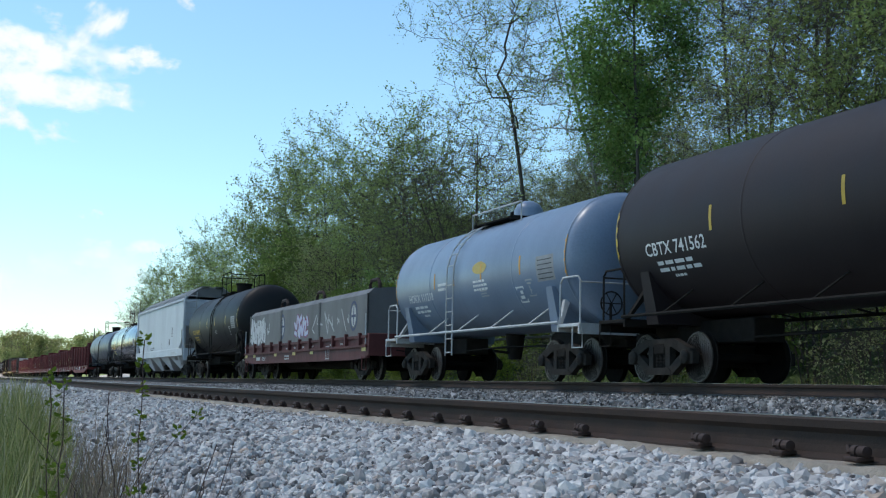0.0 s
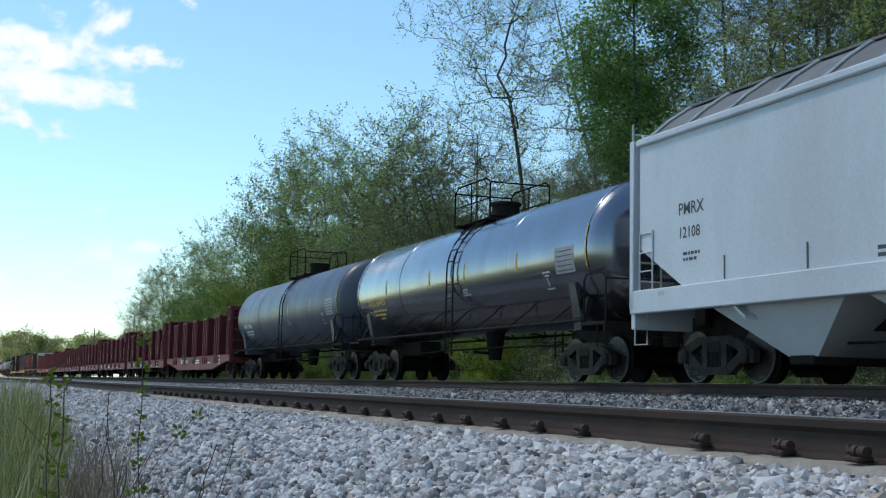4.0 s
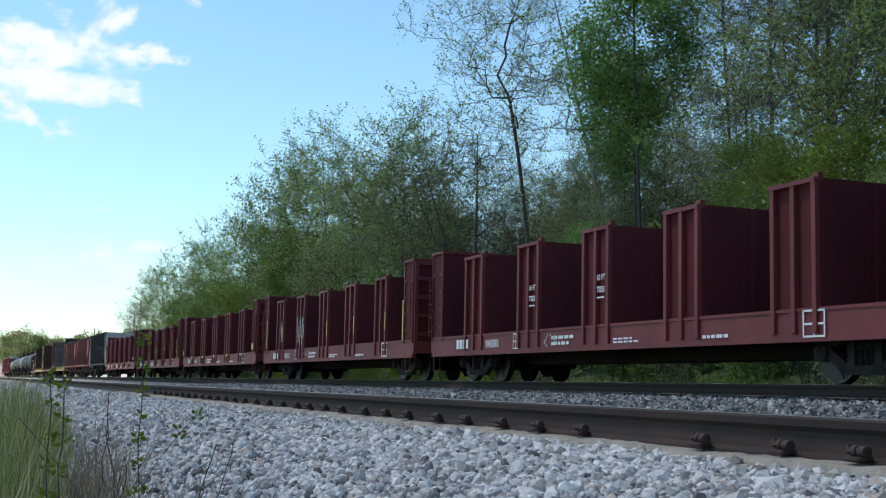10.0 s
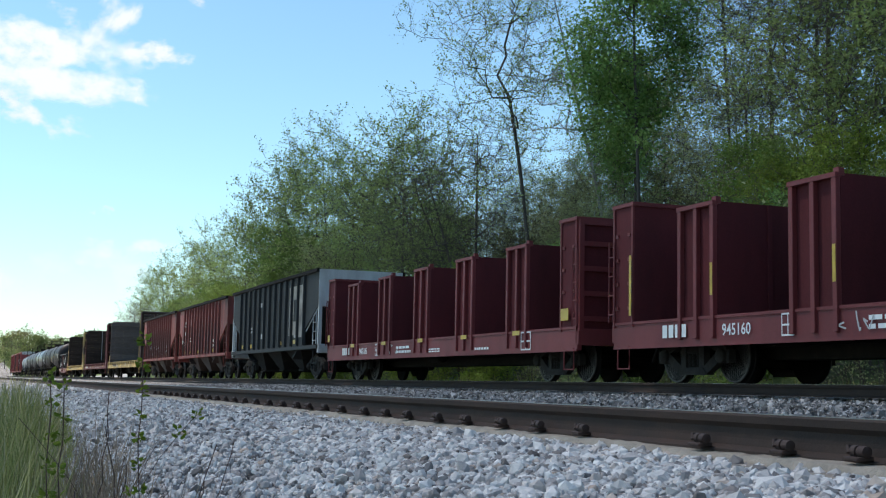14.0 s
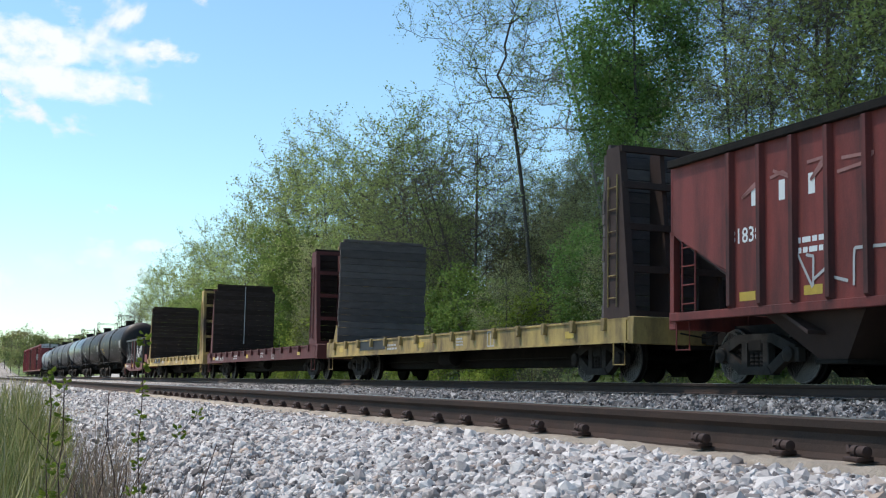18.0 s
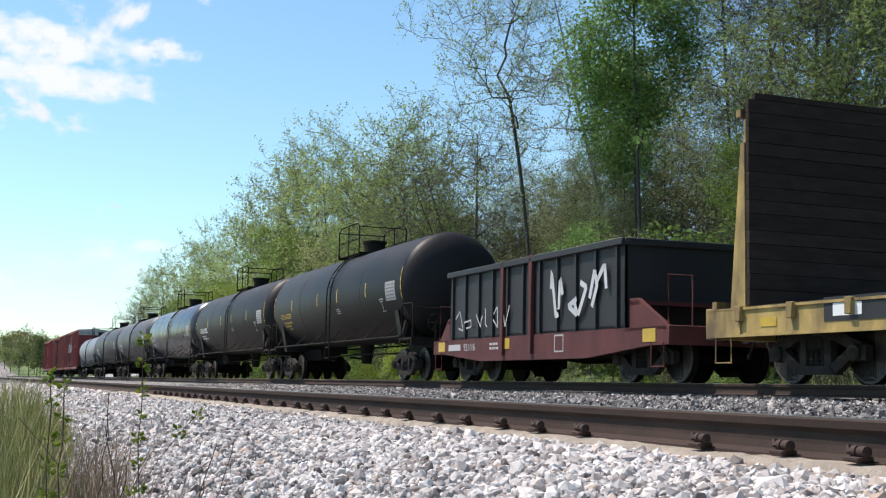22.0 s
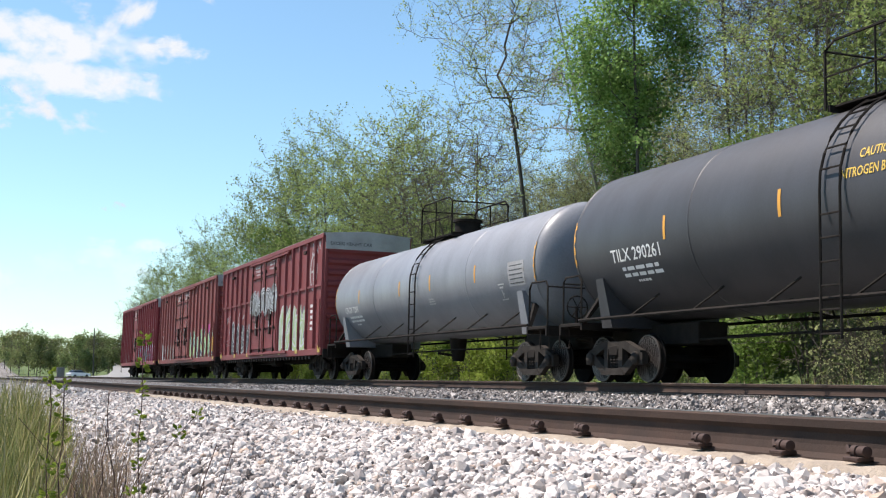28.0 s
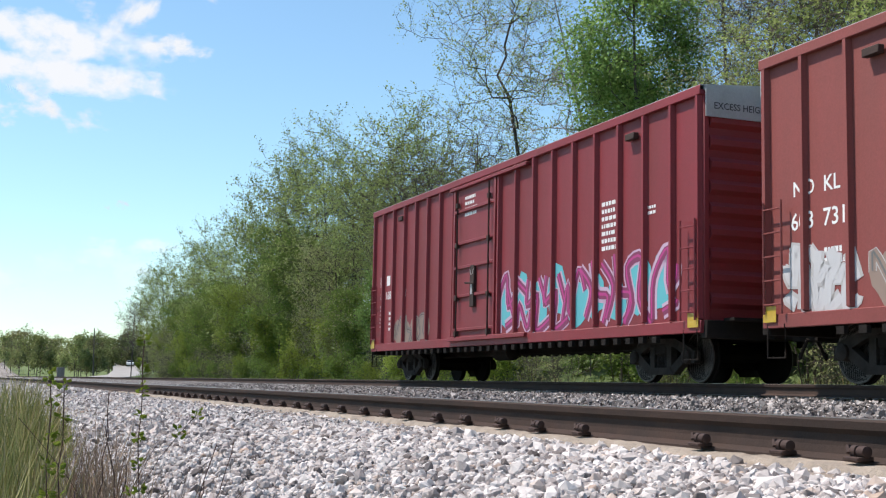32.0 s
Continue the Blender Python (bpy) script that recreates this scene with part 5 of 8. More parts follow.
# -- bulkhead flats
def bulkhead_flat(label, a, b, paint, number, seed, worn=False, front=None):
    rng = random.Random(seed)
    root, L = rail_car("bulkhead_flat", label, "flat car", a, b, "bulkhead flats")
    e, W = L / 2 - 0.72, 1.52
    tc = e - 2.1
    for side in (-1, 1):
        x0, x1 = sorted((side * (W - 0.08), side * W))
        s = Shape().box(x0, x1, -e, e, 0.84, 1.27)
        sill = part("side_sill", s, paint, root)
        part("flange", Shape().box(side * W - 0.03, side * W + 0.03, -e, e, 0.82, 0.86), paint, sill)
        part("flange", Shape().box(side * W - 0.03, side * W + 0.03, -e, e, 1.24, 1.28), paint, sill)
        for i in range(15):
            y = -e + 0.9 + (2 * e - 1.8) * i / 14
            s = Shape()
            xa, xb = sorted((side * W, side * (W + 0.09)))
            s.box(xa, xb, -0.07, 0.07, 1.06, 1.3, 0.01)
            if i == 0:
                pocket = mesh_of("stake_pocket", s, paint)
            part("stake_pocket", pocket, None, root, at=(0, y, 0))
    n = 26
    for i in range(n):
        y0 = -e + 1.0 + (2 * e - 2.0) * i / n
        s = Shape().box(-W + 0.1, W - 0.1, 0.01, (2 * e - 2.0) / n - 0.015, 1.24, 1.305 + rng.uniform(-0.006, 0.006))
        part("deck_plank", s, M["deck_wood"], root, at=(0, y0, 0))
    for k in (-1, 1):
        bp = front if front and k < 0 else paint
        # side frames lean in towards their top
        for x in (W - 0.14, -W):
            if k < 0:
                s = Shape().prism([(k * (e - 1.0), 1.25), (k * (e - 0.0), 1.25), (k * (e - 0.42), 4.55), (k * (e - 0.92), 4.55)], "x", x, x + 0.14)
            else:           # the rear one stands on low brackets
                tall = 1.85 if worn else 3.9
                s = Shape().prism([(e - 1.0, 1.25), (e - 0.6, 1.25), (e - 0.9, tall), (e - 1.0, tall)], "x", x, x + 0.14)
            bh = part("bulkhead_frame", s, bp, root)
        s = Shape()
        for x in (-1.1, -0.4, 0.4, 1.1) if k > 0 else (-0.55, 0.55):
            s.prism([(k * (e - 0.85), 1.25), (k * (e - 0.1), 1.25), (k * (e - 0.5), 4.5), (k * (e - 0.85), 4.5)], "x", x - 0.05, x + 0.05)
        for z, yy in ((1.35, 0.1), (2.2, 0.2), (3.0, 0.3), (3.8, 0.38), (4.5, 0.45)) if k < 0 else ((1.35, 0.1), (4.4, 0.8)):
            s.box(-W + 0.02, W - 0.02, k * (e - yy) - 0.08, k * (e - yy) + 0.04, z - 0.06, z + 0.06)
        part("bulkhead_brace", s, bp, bh)
        if k < 0:
            part("ladder", ladder(-W - 0.03, k * (e - 0.62) - 0.17, k * (e - 0.62) + 0.17, 1.5, 4.0, 0.42), paint, bh)
        z = 1.31
        while z < 4.66:
            hgt = min(rng.uniform(0.2, 0.27), 4.70 - z)
            w = W - 0.02 - (0.12 if z + hgt > 4.6 else 0.0)
            jig = rng.uniform(-0.012, 0.012) if worn else rng.uniform(-0.006, 0.006)
            y0, y1 = sorted((k * (e - 1.0), k * (e - 1.09)))
            s = Shape().box(-w + rng.uniform(-.02, .02) * worn, w + rng.uniform(-.03, .03) * worn, y0 + jig, y1 + jig, z + 0.003, z + hgt - (0.006 if worn else 0.004), 0.005)
            part("lining_plank", s, M["plank"] if worn else M["brown_plank"], bh)
            z += hgt
        part("end_sill", Shape().box(-W - 0.02, W + 0.02, k * e - 0.15, k * e + 0.08, 0.80, 1.30, 0.015), paint, root)
        part("step", stirrup(-W, k * (e - 0.4), 0.84), paint, root)
        s = Shape().box(-W - 0.03, -W + 0.02, k * (e - 0.5) - 0.4, k * (e - 0.5) + 0.4, 0.86, 1.26)
        part("corner_plate", s, paint, root)
    at = flat_side(W + 0.004)
    d = Decal(at)
    if number:
        d.words(number[0], 0.26, number[1], 0.92)
        d.rect(number[1] - 1.1, number[1] - 0.35, 0.94, 1.12)
    d.bars(-e + 6.2, 0.95, 1.0, 0.2, 2, rng)
    d.bars(1.5, 0.95, 0.6, 0.22, 3, rng)
    for u0, u1, v0, v1 in ((0, .42, 0, .03), (0, .42, .33, .36), (0, .03, 0, .36), (.39, .42, 0, .36), (.2, .23, .0, .36)):
        d.rect(e - 6.6 + u0, e - 6.6 + u1, 0.88 + v0, 0.88 + v1)
    decal("lettering", d, M["text_grey"], root)
    d = Decal(at, 0.006)
    for u in (-e + 1.4, -1.2, e - 2.6):
        d.rect(u, u + 0.4, 0.96, 1.1)
    decal("reflectors", d, M["yellow"], root)
    center_sill(root, L, 0.62, 1.2, 0.18, tc)
    for ob in root.children:
        ob.location.z -= 0.10
    running_gear(root, L, tc)
    return root, e, W


f1, fe, fw = bulkhead_flat("peeling yellow bulkhead flat car with grey plank-lined bulkheads, empty", 324.90, 346.40, M["flat_yellow"], None, 41, True, M["inside"])
d = Decal(flat_side(fw + 0.004), 0.006)
d.rect(-fe + 3.6, -fe + 6.0, 0.88, 1.22)
decal("number_panel", d, M["bin_black"], f1)
f2, fe, fw = bulkhead_flat("dark red bulkhead flat car with brown plank-lined bulkheads, empty", 346.40, 368.00, M["old_red"], ("546 199", -7.0), 42)
part("strap", Shape().tube([(0.0, 9.13, 1.7), (0.0, 9.13, 4.5)], 0.02, 5), M["dull_white"], f2, "hanging pale strap").location = (0, fe - 10.27 + 0.0, 0)
f3, fe, fw = bulkhead_flat("peeling yellow bulkhead flat car with tall yellow end frames, empty", 368.00, 389.40, M["flat_yellow"], None, 43)
d = Decal(flat_side(fw + 0.004), 0.006)
d.rect(-fe + 2.9, -fe + 5.6, 0.88, 1.22)
decal("number_panel", d, M["bin_black"], f3)
d = Decal(flat_side(fw + 0.008), 0.006)
d.words("8096", 0.28, -fe + 4.3, 0.93)
d.rect(-fe + 3.1, -fe + 3.7, 0.95, 1.13)
decal("number", d, M["white"], f3)


# -- bin car
root, L = rail_car("bin_car", "short red flat car carrying a long black steel bin", "rail car", 389.40, 402.20)
e, W = L / 2 - 0.72, 1.45
tc = e - 1.5
for side in (-1, 1):
    x0, x1 = sorted((side * (W - 0.08), side * W))
    poly = [(-e, 1.0), (-e, 0.66), (-tc - 0.9, 0.66), (-tc + 1.5, 0.46), (tc - 1.5, 0.46), (tc + 0.9, 0.66), (e, 0.66), (e, 1.0)]
    part("side_sill", Shape().prism(poly, "x", x0, x1), M["old_red"], root)
    for y in (-0.2, 1.3):
        s = Shape().box(min(side * (W - .02), side * (W + 0.07)), max(side * (W - .02), side * (W + 0.07)), y - 0.07, y + 0.07, 0.6, 2.72, 0.01)
        part("post", s, M["old_red"], root)
b0, b1 = -e + 1.5, e - 1.0
s = Shape()
s.box(-W + 0.03, -W + 0.08, b0, b1, 1.0, 2.66)
s.box(W - 0.08, W - 0.03, b0, b1, 1.0, 2.66)
s.box(-W + 0.03, W - 0.03, b0, b0 + 0.06, 1.0, 2.66)
s.box(-W + 0.03, W - 0.03, b1 - 0.06, b1, 1.0, 2.66)
s.box(-W + 0.03, W - 0.03, b0, b1, 1.0, 1.06)
bin_ = part("bin", s, M["bin_black"], root, "black steel bin")
s = Shape()
for x in (-W, W):
    s.box(x - 0.07, x + 0.07, b0 - 0.04, b1 + 0.04, 2.56, 2.70, 0.015)
for y in (b0, b1):
    s.box(-W, W, y - 0.06, y + 0.06, 2.56, 2.70, 0.015)
part("bin_rim", s, M["bin_black"], bin_)
for i in range(11):
    y = b0 + 0.25 + (b1 - b0 - 0.5) * i / 10
    for side in (-1, 1):
        xa, xb = sorted((side * (W - 0.04), side * (W + 0.03)))
        part("bin_rib", Shape().box(xa, xb, y - 0.035, y + 0.035, 1.02, 2.58), M["bin_black"], bin_)
for k in (-1, 1):
    y = b0 if k < 0 else b1
    s = Shape()
    for x in (-W + 0.1, W - 0.2):
        s.prism([(y + k * 0.02, 0.98), (k * (e - 0.1), 0.98), (y + k * 0.3, 1.55), (y + k * 0.02, 1.55)], "x", x, x + 0.1)
    s.box(-W + 0.1, W - 0.1, min(y + k * 0.05, y + k * 0.4), max(y + k * 0.05, y + k * 0.4), 1.42, 1.5)
    part("end_gusset", s, M["old_red"], root)
    part("end_platform", Shape().box(-W, W, min(k * e, y), max(k * e, y), 0.92, 1.0, 0.01), M["old_red"], root)
    part("end_sill", Shape().box(-W, W, k * e - 0.08, k * e + 0.08, 0.66, 1.0, 0.01), M["old_red"], root)
    part("step", stirrup(-W, k * (e - 0.3), 0.7), M["old_red"], root)
    part("handrail", Shape().tube([(-W + 0.1, k * (e - 0.1), 1.0), (-W + 0.1, k * (e - 0.1), 1.9), (-W + 0.6, k * (e - 0.1), 1.9), (-W + 0.6, k * (e - 0.1), 1.0)], 0.022, 5), M["old_red"], root)
s = Shape().box(0.1, 0.75, -e + 0.02, -e + 0.25, 1.1, 2.4, 0.03)
s.rev([(-e - 0.08, 0.28), (-e - 0.03, 0.28)], "y", (0.4, 0, 2.0), 14)
part("brake_stand", s, M["old_red"], root)
d = Decal(flat_side(W + 0.004))
d.words("921116", 0.24, -e + 2.0, 0.72)
d.rect(-e + 1.0, -e + 1.8, 0.73, 0.88)
d.bars(-e + 3.6, 0.72, 0.7, 0.2, 2, random.Random(3))
for u0, u1, v0, v1 in ((0, .42, 0, .03), (0, .42, .33, .36), (0, .03, 0, .36), (.39, .42, 0, .36)):
    d.rect(1.3 + u0, 1.3 + u1, 0.6 + v0, 0.6 + v1)
decal("lettering", d, M["text_grey"], root)
d = Decal(flat_side(W + 0.004), 0.006)
for u in (-e + 0.3, -1.4, e - 0.8):
    d.rect(u, u + 0.45, 0.72, 0.96)
decal("reflectors", d, M["yellow"], root)
scrawl(root, flat_side(W + 0.03), 1.1, 3.6, 1.25, 2.3, M["g_white"], 8, 6, 0.11)
scrawl(root, flat_side(W + 0.03), -4.2, -0.7, 1.2, 1.75, M["text_grey"], 9, 6, 0.04)
center_sill(root, L, 0.6, 1.0, 0.1, tc)
running_gear(root, L, tc)


# -- coil car with three hoods
root, L = rail_car("coil_car", "red-brown coil car under three weathered grey steel hoods", "rail car", 35.80, 54.55)
e, W = L / 2 - 0.75, 1.5
tc = e - 1.9
for side in (-1, 1):
    x0, x1 = sorted((side * (W - 0.08), side * W))
    s = Shape().prism([(-e, 1.3), (-e, 0.66), (-tc, 0.6), (tc, 0.6), (e, 0.66), (e, 1.3)], "x", x0, x1)
    s.box(side * W - 0.06, side * W + 0.06, -e, e, 0.98, 1.06)
    s.box(side * W - 0.05, side * W + 0.05, -e, e, 1.26, 1.34)
    part("side_sill", s, M["old_red"], root)
    for i in range(12):
        y = -e + 0.6 + (2 * e - 1.2) * i / 11
        xa, xb = sorted((side * W, side * (W + 0.11)))
        part("side_post", Shape().prism([(y - 0.06, 1.05), (y + 0.06, 1.05), (y + 0.06, 1.42), (y - 0.06, 1.42)], "x", xa, xb), M["old_red"], root)
part("deck", Shape().box(-W + 0.08, W - 0.08, -e, e, 0.95, 1.02), M["inside"], root)
hl = (2 * e - 0.7) / 3
for i in range(3):
    y0 = -e + 0.35 + i * hl
    y1 = y0 + hl - 0.06
    s = Shape()
    pro = [(-1.40, 1.34), (-1.40, 2.62), (-1.22, 2.80), (0, 2.92), (1.22, 2.80), (1.40, 2.62), (1.40, 1.34)]
    v0 = [(x, y0, z) for x, z in pro]
    v1 = [(x, y1, z) for x, z in pro]
    n = len(pro)
    s.add(v0 + v1, [tuple(range(n))[::-1], tuple(range(n, 2 * n))] + [(k, (k + 1) % n, n + (k + 1) % n, n + k) for k in range(n)])
    hood = part("hood", s, M["cover_grey"], root, "weathered grey steel hood")
    for y in (y0 + 0.04, y1 - 0.04):
        for side in (-1, 1):
            part("hood_edge", Shape().box(side * 1.40 - 0.03, side * 1.40 + 0.03, y - 0.04, y + 0.04, 1.32, 2.64), M["cover_grey"], hood)
    ym = (y0 + y1) / 2 + (0.4 if i else -0.6)
    part("lifting_bracket", Shape().tube([(-0.5, ym - 0.5, 2.8), (-0.5, ym - 0.5, 3.1), (-0.5, ym - 0.35, 3.24), (-0.5, ym + 0.35, 3.24), (-0.5, ym + 0.5, 3.1), (-0.5, ym + 0.5, 2.8)], 0.06, 6), M["inside"], hood)
for k in (-1, 1):
    part("end_sill", Shape().box(-W, W, k * e - 0.12, k * e + 0.1, 0.72, 1.4, 0.015), M["old_red"], root)
    part("step", stirrup(-W, k * (e - 0.3), 0.72), M["old_red"], root)
    part("handrail", Shape().tube([(-W - 0.03, k * (e - 0.12), 1.05), (-W - 0.03, k * (e - 0.12), 2.0)], 0.018, 5), M["dull_white"], root)
at = flat_side(W + 0.003)
rng = random.Random(61)
d = Decal(at)
d.words("638769", 0.2, -e + 3.2, 0.72)
d.rect(-e + 2.2, -e + 2.9, 0.73, 0.86)
d.bars(-e + 7.0, 0.72, 0.8, 0.2, 2, rng)
for i in range(8):
    d.bars(-e + 6 + i * 1.2, 1.1, 0.3, 0.1, 1, rng)
for u0, u1, v0, v1 in ((0, .45, 0, .04), (0, .45, .4, .44), (0, .04, 0, .44), (.41, .45, 0, .44), (.2, .24, .0, .44)):
    d.rect(e - 4.6 + u0, e - 4.6 + u1, 0.66 + v0, 0.66 + v1)
decal("lettering", d, M["text_grey"], root)
d = Decal(at, 0.006)
for u in (-e + 0.05, -e + 1.6, -e + 5.3, -e + 8.2, e - 6.6, e - 0.55):
    d.rect(u, u + 0.42, 0.86, 0.97)
decal("reflectors", d, M["yellow"], root)
hs = flat_side(1.40)
gr = graffiti
gr(root, hs, -e + 0.45, -e + 3.2, 1.38, 2.5, (M["g_white"], M["g_white"], M["g_dark"], M["g_white"]), 71, 6, 0.17, patches=7)
scrawl(root, hs, -e + 3.0, -e + 4.2, 1.6, 2.3, M["g_white"], 72, 3, 0.07)
gr(root, hs, -e + 8.0, -e + 9.9, 1.5, 2.35, (M["g_lilac"], M["g_white"], M["g_wine"], M["g_lilac"]), 73, 3, patches=0)
scrawl(root, hs, -e + 10.4, -e + 15.4, 1.5, 2.3, M["text_grey"], 74, 7, 0.06)
for u in (-e + 6.1, e - 1.8):
    d = Decal(hs, 0.006)
    d.stroke([(u + 0.36 * math.cos(i * math.pi / 12), 2.0 + 0.44 * math.sin(i * math.pi / 12)) for i in range(25)], 0.09)
    d.rect(u - 0.24, u + 0.24, 1.96, 2.04).rect(u - 0.04, u + 0.04, 1.72, 2.3)
    decal("round_emblem", d, M["g_navy"], root)
    d = Decal(hs, 0.005)
    d.blob(u, 2.0, 0.26, 0.34, rng, 16, 0)
    decal("emblem_ground", d, M["text_grey"], root)
center_sill(root, L, 0.5, 1.0, 0.1, tc)
running_gear(root, L, tc)


# -- covered hopper
root, L = rail_car("covered_hopper", "pale grey covered hopper with four discharge bays and roof walkways", "hopper car", 69.20, 89.60)
e, W = L / 2 - 0.55, 1.54
tc = e - 1.9
P = M["hopper_grey"]
for side in (-1, 1):
    x0, x1 = sorted((side * (W - 0.05), side * W))
    s = Shape().prism([(-e + 0.25, 4.32), (-e + 0.25, 2.4), (-e + 1.7, 1.62), (e - 1.7, 1.62), (e - 0.25, 2.4), (e - 0.25, 4.32)], "x", x0, x1)
    part("side_panel", s, P, root)
    xa, xb = sorted((side * (W - 0.1), side * (W + 0.07)))
    part("side_sill", Shape().box(xa, xb, -e, e, 1.22, 1.64, 0.02), P, root)
    part("top_chord", Shape().box(xa, xb, -e + 0.2, e - 0.2, 4.26, 4.40, 0.03), P, root)
    for k in (-1, 1):
        part("corner_post", Shape().box(xa, xb, k * (e - 0.06) - 0.07, k * (e - 0.06) + 0.07, 1.3, 4.40, 0.015), P, root)
ro = Shape()
pro = [(-1.5, 4.36), (-1.08, 4.72), (-0.66, 5.0), (0, 5.03), (0.66, 5.0), (1.08, 4.72), (1.5, 4.36)]
n = len(pro)
ro.add([(x, -e + 0.25, z) for x, z in pro] + [(x, e - 0.25, z) for x, z in pro], [tuple(range(n))[::-1], tuple(range(n, 2 * n))] + [(k, (k + 1) % n, n + (k + 1) % n, n + k) for k in range(n)])
part("roof", ro, M["cover_grey"], root)
part("running_board", Shape().box(-0.62, -0.12, -e + 0.1, e - 0.1, 5.06, 5.10), M["cover_grey"], root)
part("running_board", Shape().box(0.12, 0.62, -e + 0.1, e - 0.1, 5.06, 5.10), M["cover_grey"], root)
for i in range(16):
    y = -e + 0.5 + (2 * e - 1.0) * i / 15
    part("board_brace", Shape().tube([(-1.52, y, 4.39), (-1.09, y, 4.75), (-0.66, y, 5.04), (0.66, y, 5.04), (1.09, y, 4.75), (1.52, y, 4.39)], 0.035, 5), M["dull_white"], root)
for i in range(6):
    y = -e + 2.0 + (2 * e - 4.0) * i / 5
    part("hatch", Shape().rev([(4.96, 0.10), (5.08, 0.10), (5.12, 0.06)], "z", (0, y, 0), 14), P, root)
for k in (-1, 1):
    part("end_panel", Shape().box(-W + 0.04, W - 0.04, k * (e - 0.28) - 0.03, k * (e - 0.28) + 0.03, 2.9, 4.5), P, root)
    s = Shape()
    s.hexa([(-W + .05, k * (e - 0.28), 2.90), (W - .05, k * (e - 0.28), 2.90), (W - .05, k * (e - 0.34), 2.95), (-W + .05, k * (e - 0.34), 2.95),
            (-W + .05, k * (e - 3.4), 1.0), (W - .05, k * (e - 3.4), 1.0), (W - .05, k * (e - 3.4), 1.06), (-W + .05, k * (e - 3.4), 1.06)])
    part("slope_sheet", s, P, root)
    part("end_sill", Shape().box(-W, W, k * e - 0.1, k * e + 0.06, 0.95, 1.62, 0.015), P, root)
    part("ladder", ladder(-W - 0.02, k * (e - 0.5) - 0.22, k * (e - 0.5) + 0.22, 1.5, 2.7, 0.34), M["dull_white"], root)
    s = Shape()
    for x in (-W + 0.02, -W + 0.62):
        s.tube([(x, k * (e + 0.04), 1.3), (x, k * (e + 0.04), 4.75)], 0.022, 5)
    for i in range(10):
        s.tube([(-W + 0.02, k * (e + 0.04), 1.5 + i * 0.34), (-W + 0.62, k * (e + 0.04), 1.5 + i * 0.34)], 0.018, 5)
    part("end_ladder", s, M["dull_white"], root)
    part("step", stirrup(-W, k * (e - 0.3), 1.22, 0.42, 0.55), M["dull_white"], root)
    s = Shape().box(-0.5, 0.5, k * (e - 0.6) - 0.2, k * (e - 0.6) + 0.2, 1.0, 1.7, 0.04)
    s.rev([(k * (e - 0.2), 0.2), (k * (e - 0.9), 0.2)], "y", (0.5, 0, 2.0), 12)
    part("air_reservoir", s, M["undergear"], root)
for i in range(4):
    yc = -e + 4.0 + (2 * e - 8.0) * i / 3
    s = Shape()
    s.hexa([(-0.85, yc - 0.35, 0.42), (0.85, yc - 0.35, 0.42), (0.85, yc + 0.35, 0.42), (-0.85, yc + 0.35, 0.42),
            (-1.44, yc - 1.75, 1.3), (1.44, yc - 1.75, 1.3), (1.44, yc + 1.75, 1.3), (-1.44, yc + 1.75, 1.3)])
    b = part("discharge_bay", s, P, root)
    part("outlet", Shape().box(-0.9, 0.9, yc - 0.3, yc + 0.3, 0.30, 0.44, 0.02), M["undergear"], b)
rng = random.Random(62)
at = flat_side(W)
d = Decal(at)
d.words("PMRX", 0.3, -e + 1.55, 2.85)
d.words("12108", 0.27, -e + 1.55, 2.45)
d.bars(-e + 1.7, 2.05, 0.6, 0.2, 2, rng).bars(e - 4.4, 2.35, 0.6, 0.6, 6, rng).bars(-e + 6.5, 1.7, 1.8, 0.2, 2, rng)
d.rect(e - 5.2, e - 4.85, 1.9, 2.25)
for u in (-e + 2.9, -e + 5.0, -e + 7.8, e - 8.0):
    d.rect(u, u + 0.05, 1.66, 2.05)
d.rect(e - 5.5, e - 5.44, 1.75, 2.3)
decal("lettering", d, M["text_dark"], root)
d = Decal(flat_side(W + 0.07), 0.004)
d.bars(e - 4.0, 1.32, 2.2, 0.16, 2, rng).rect(-e + 1.0, -e + 1.2, 1.5, 1.58)
decal("sill_lettering", d, M["text_grey"], root)
center_sill(root, L, 0.8, 1.2, 0.0, tc)
running_gear(root, L, tc)


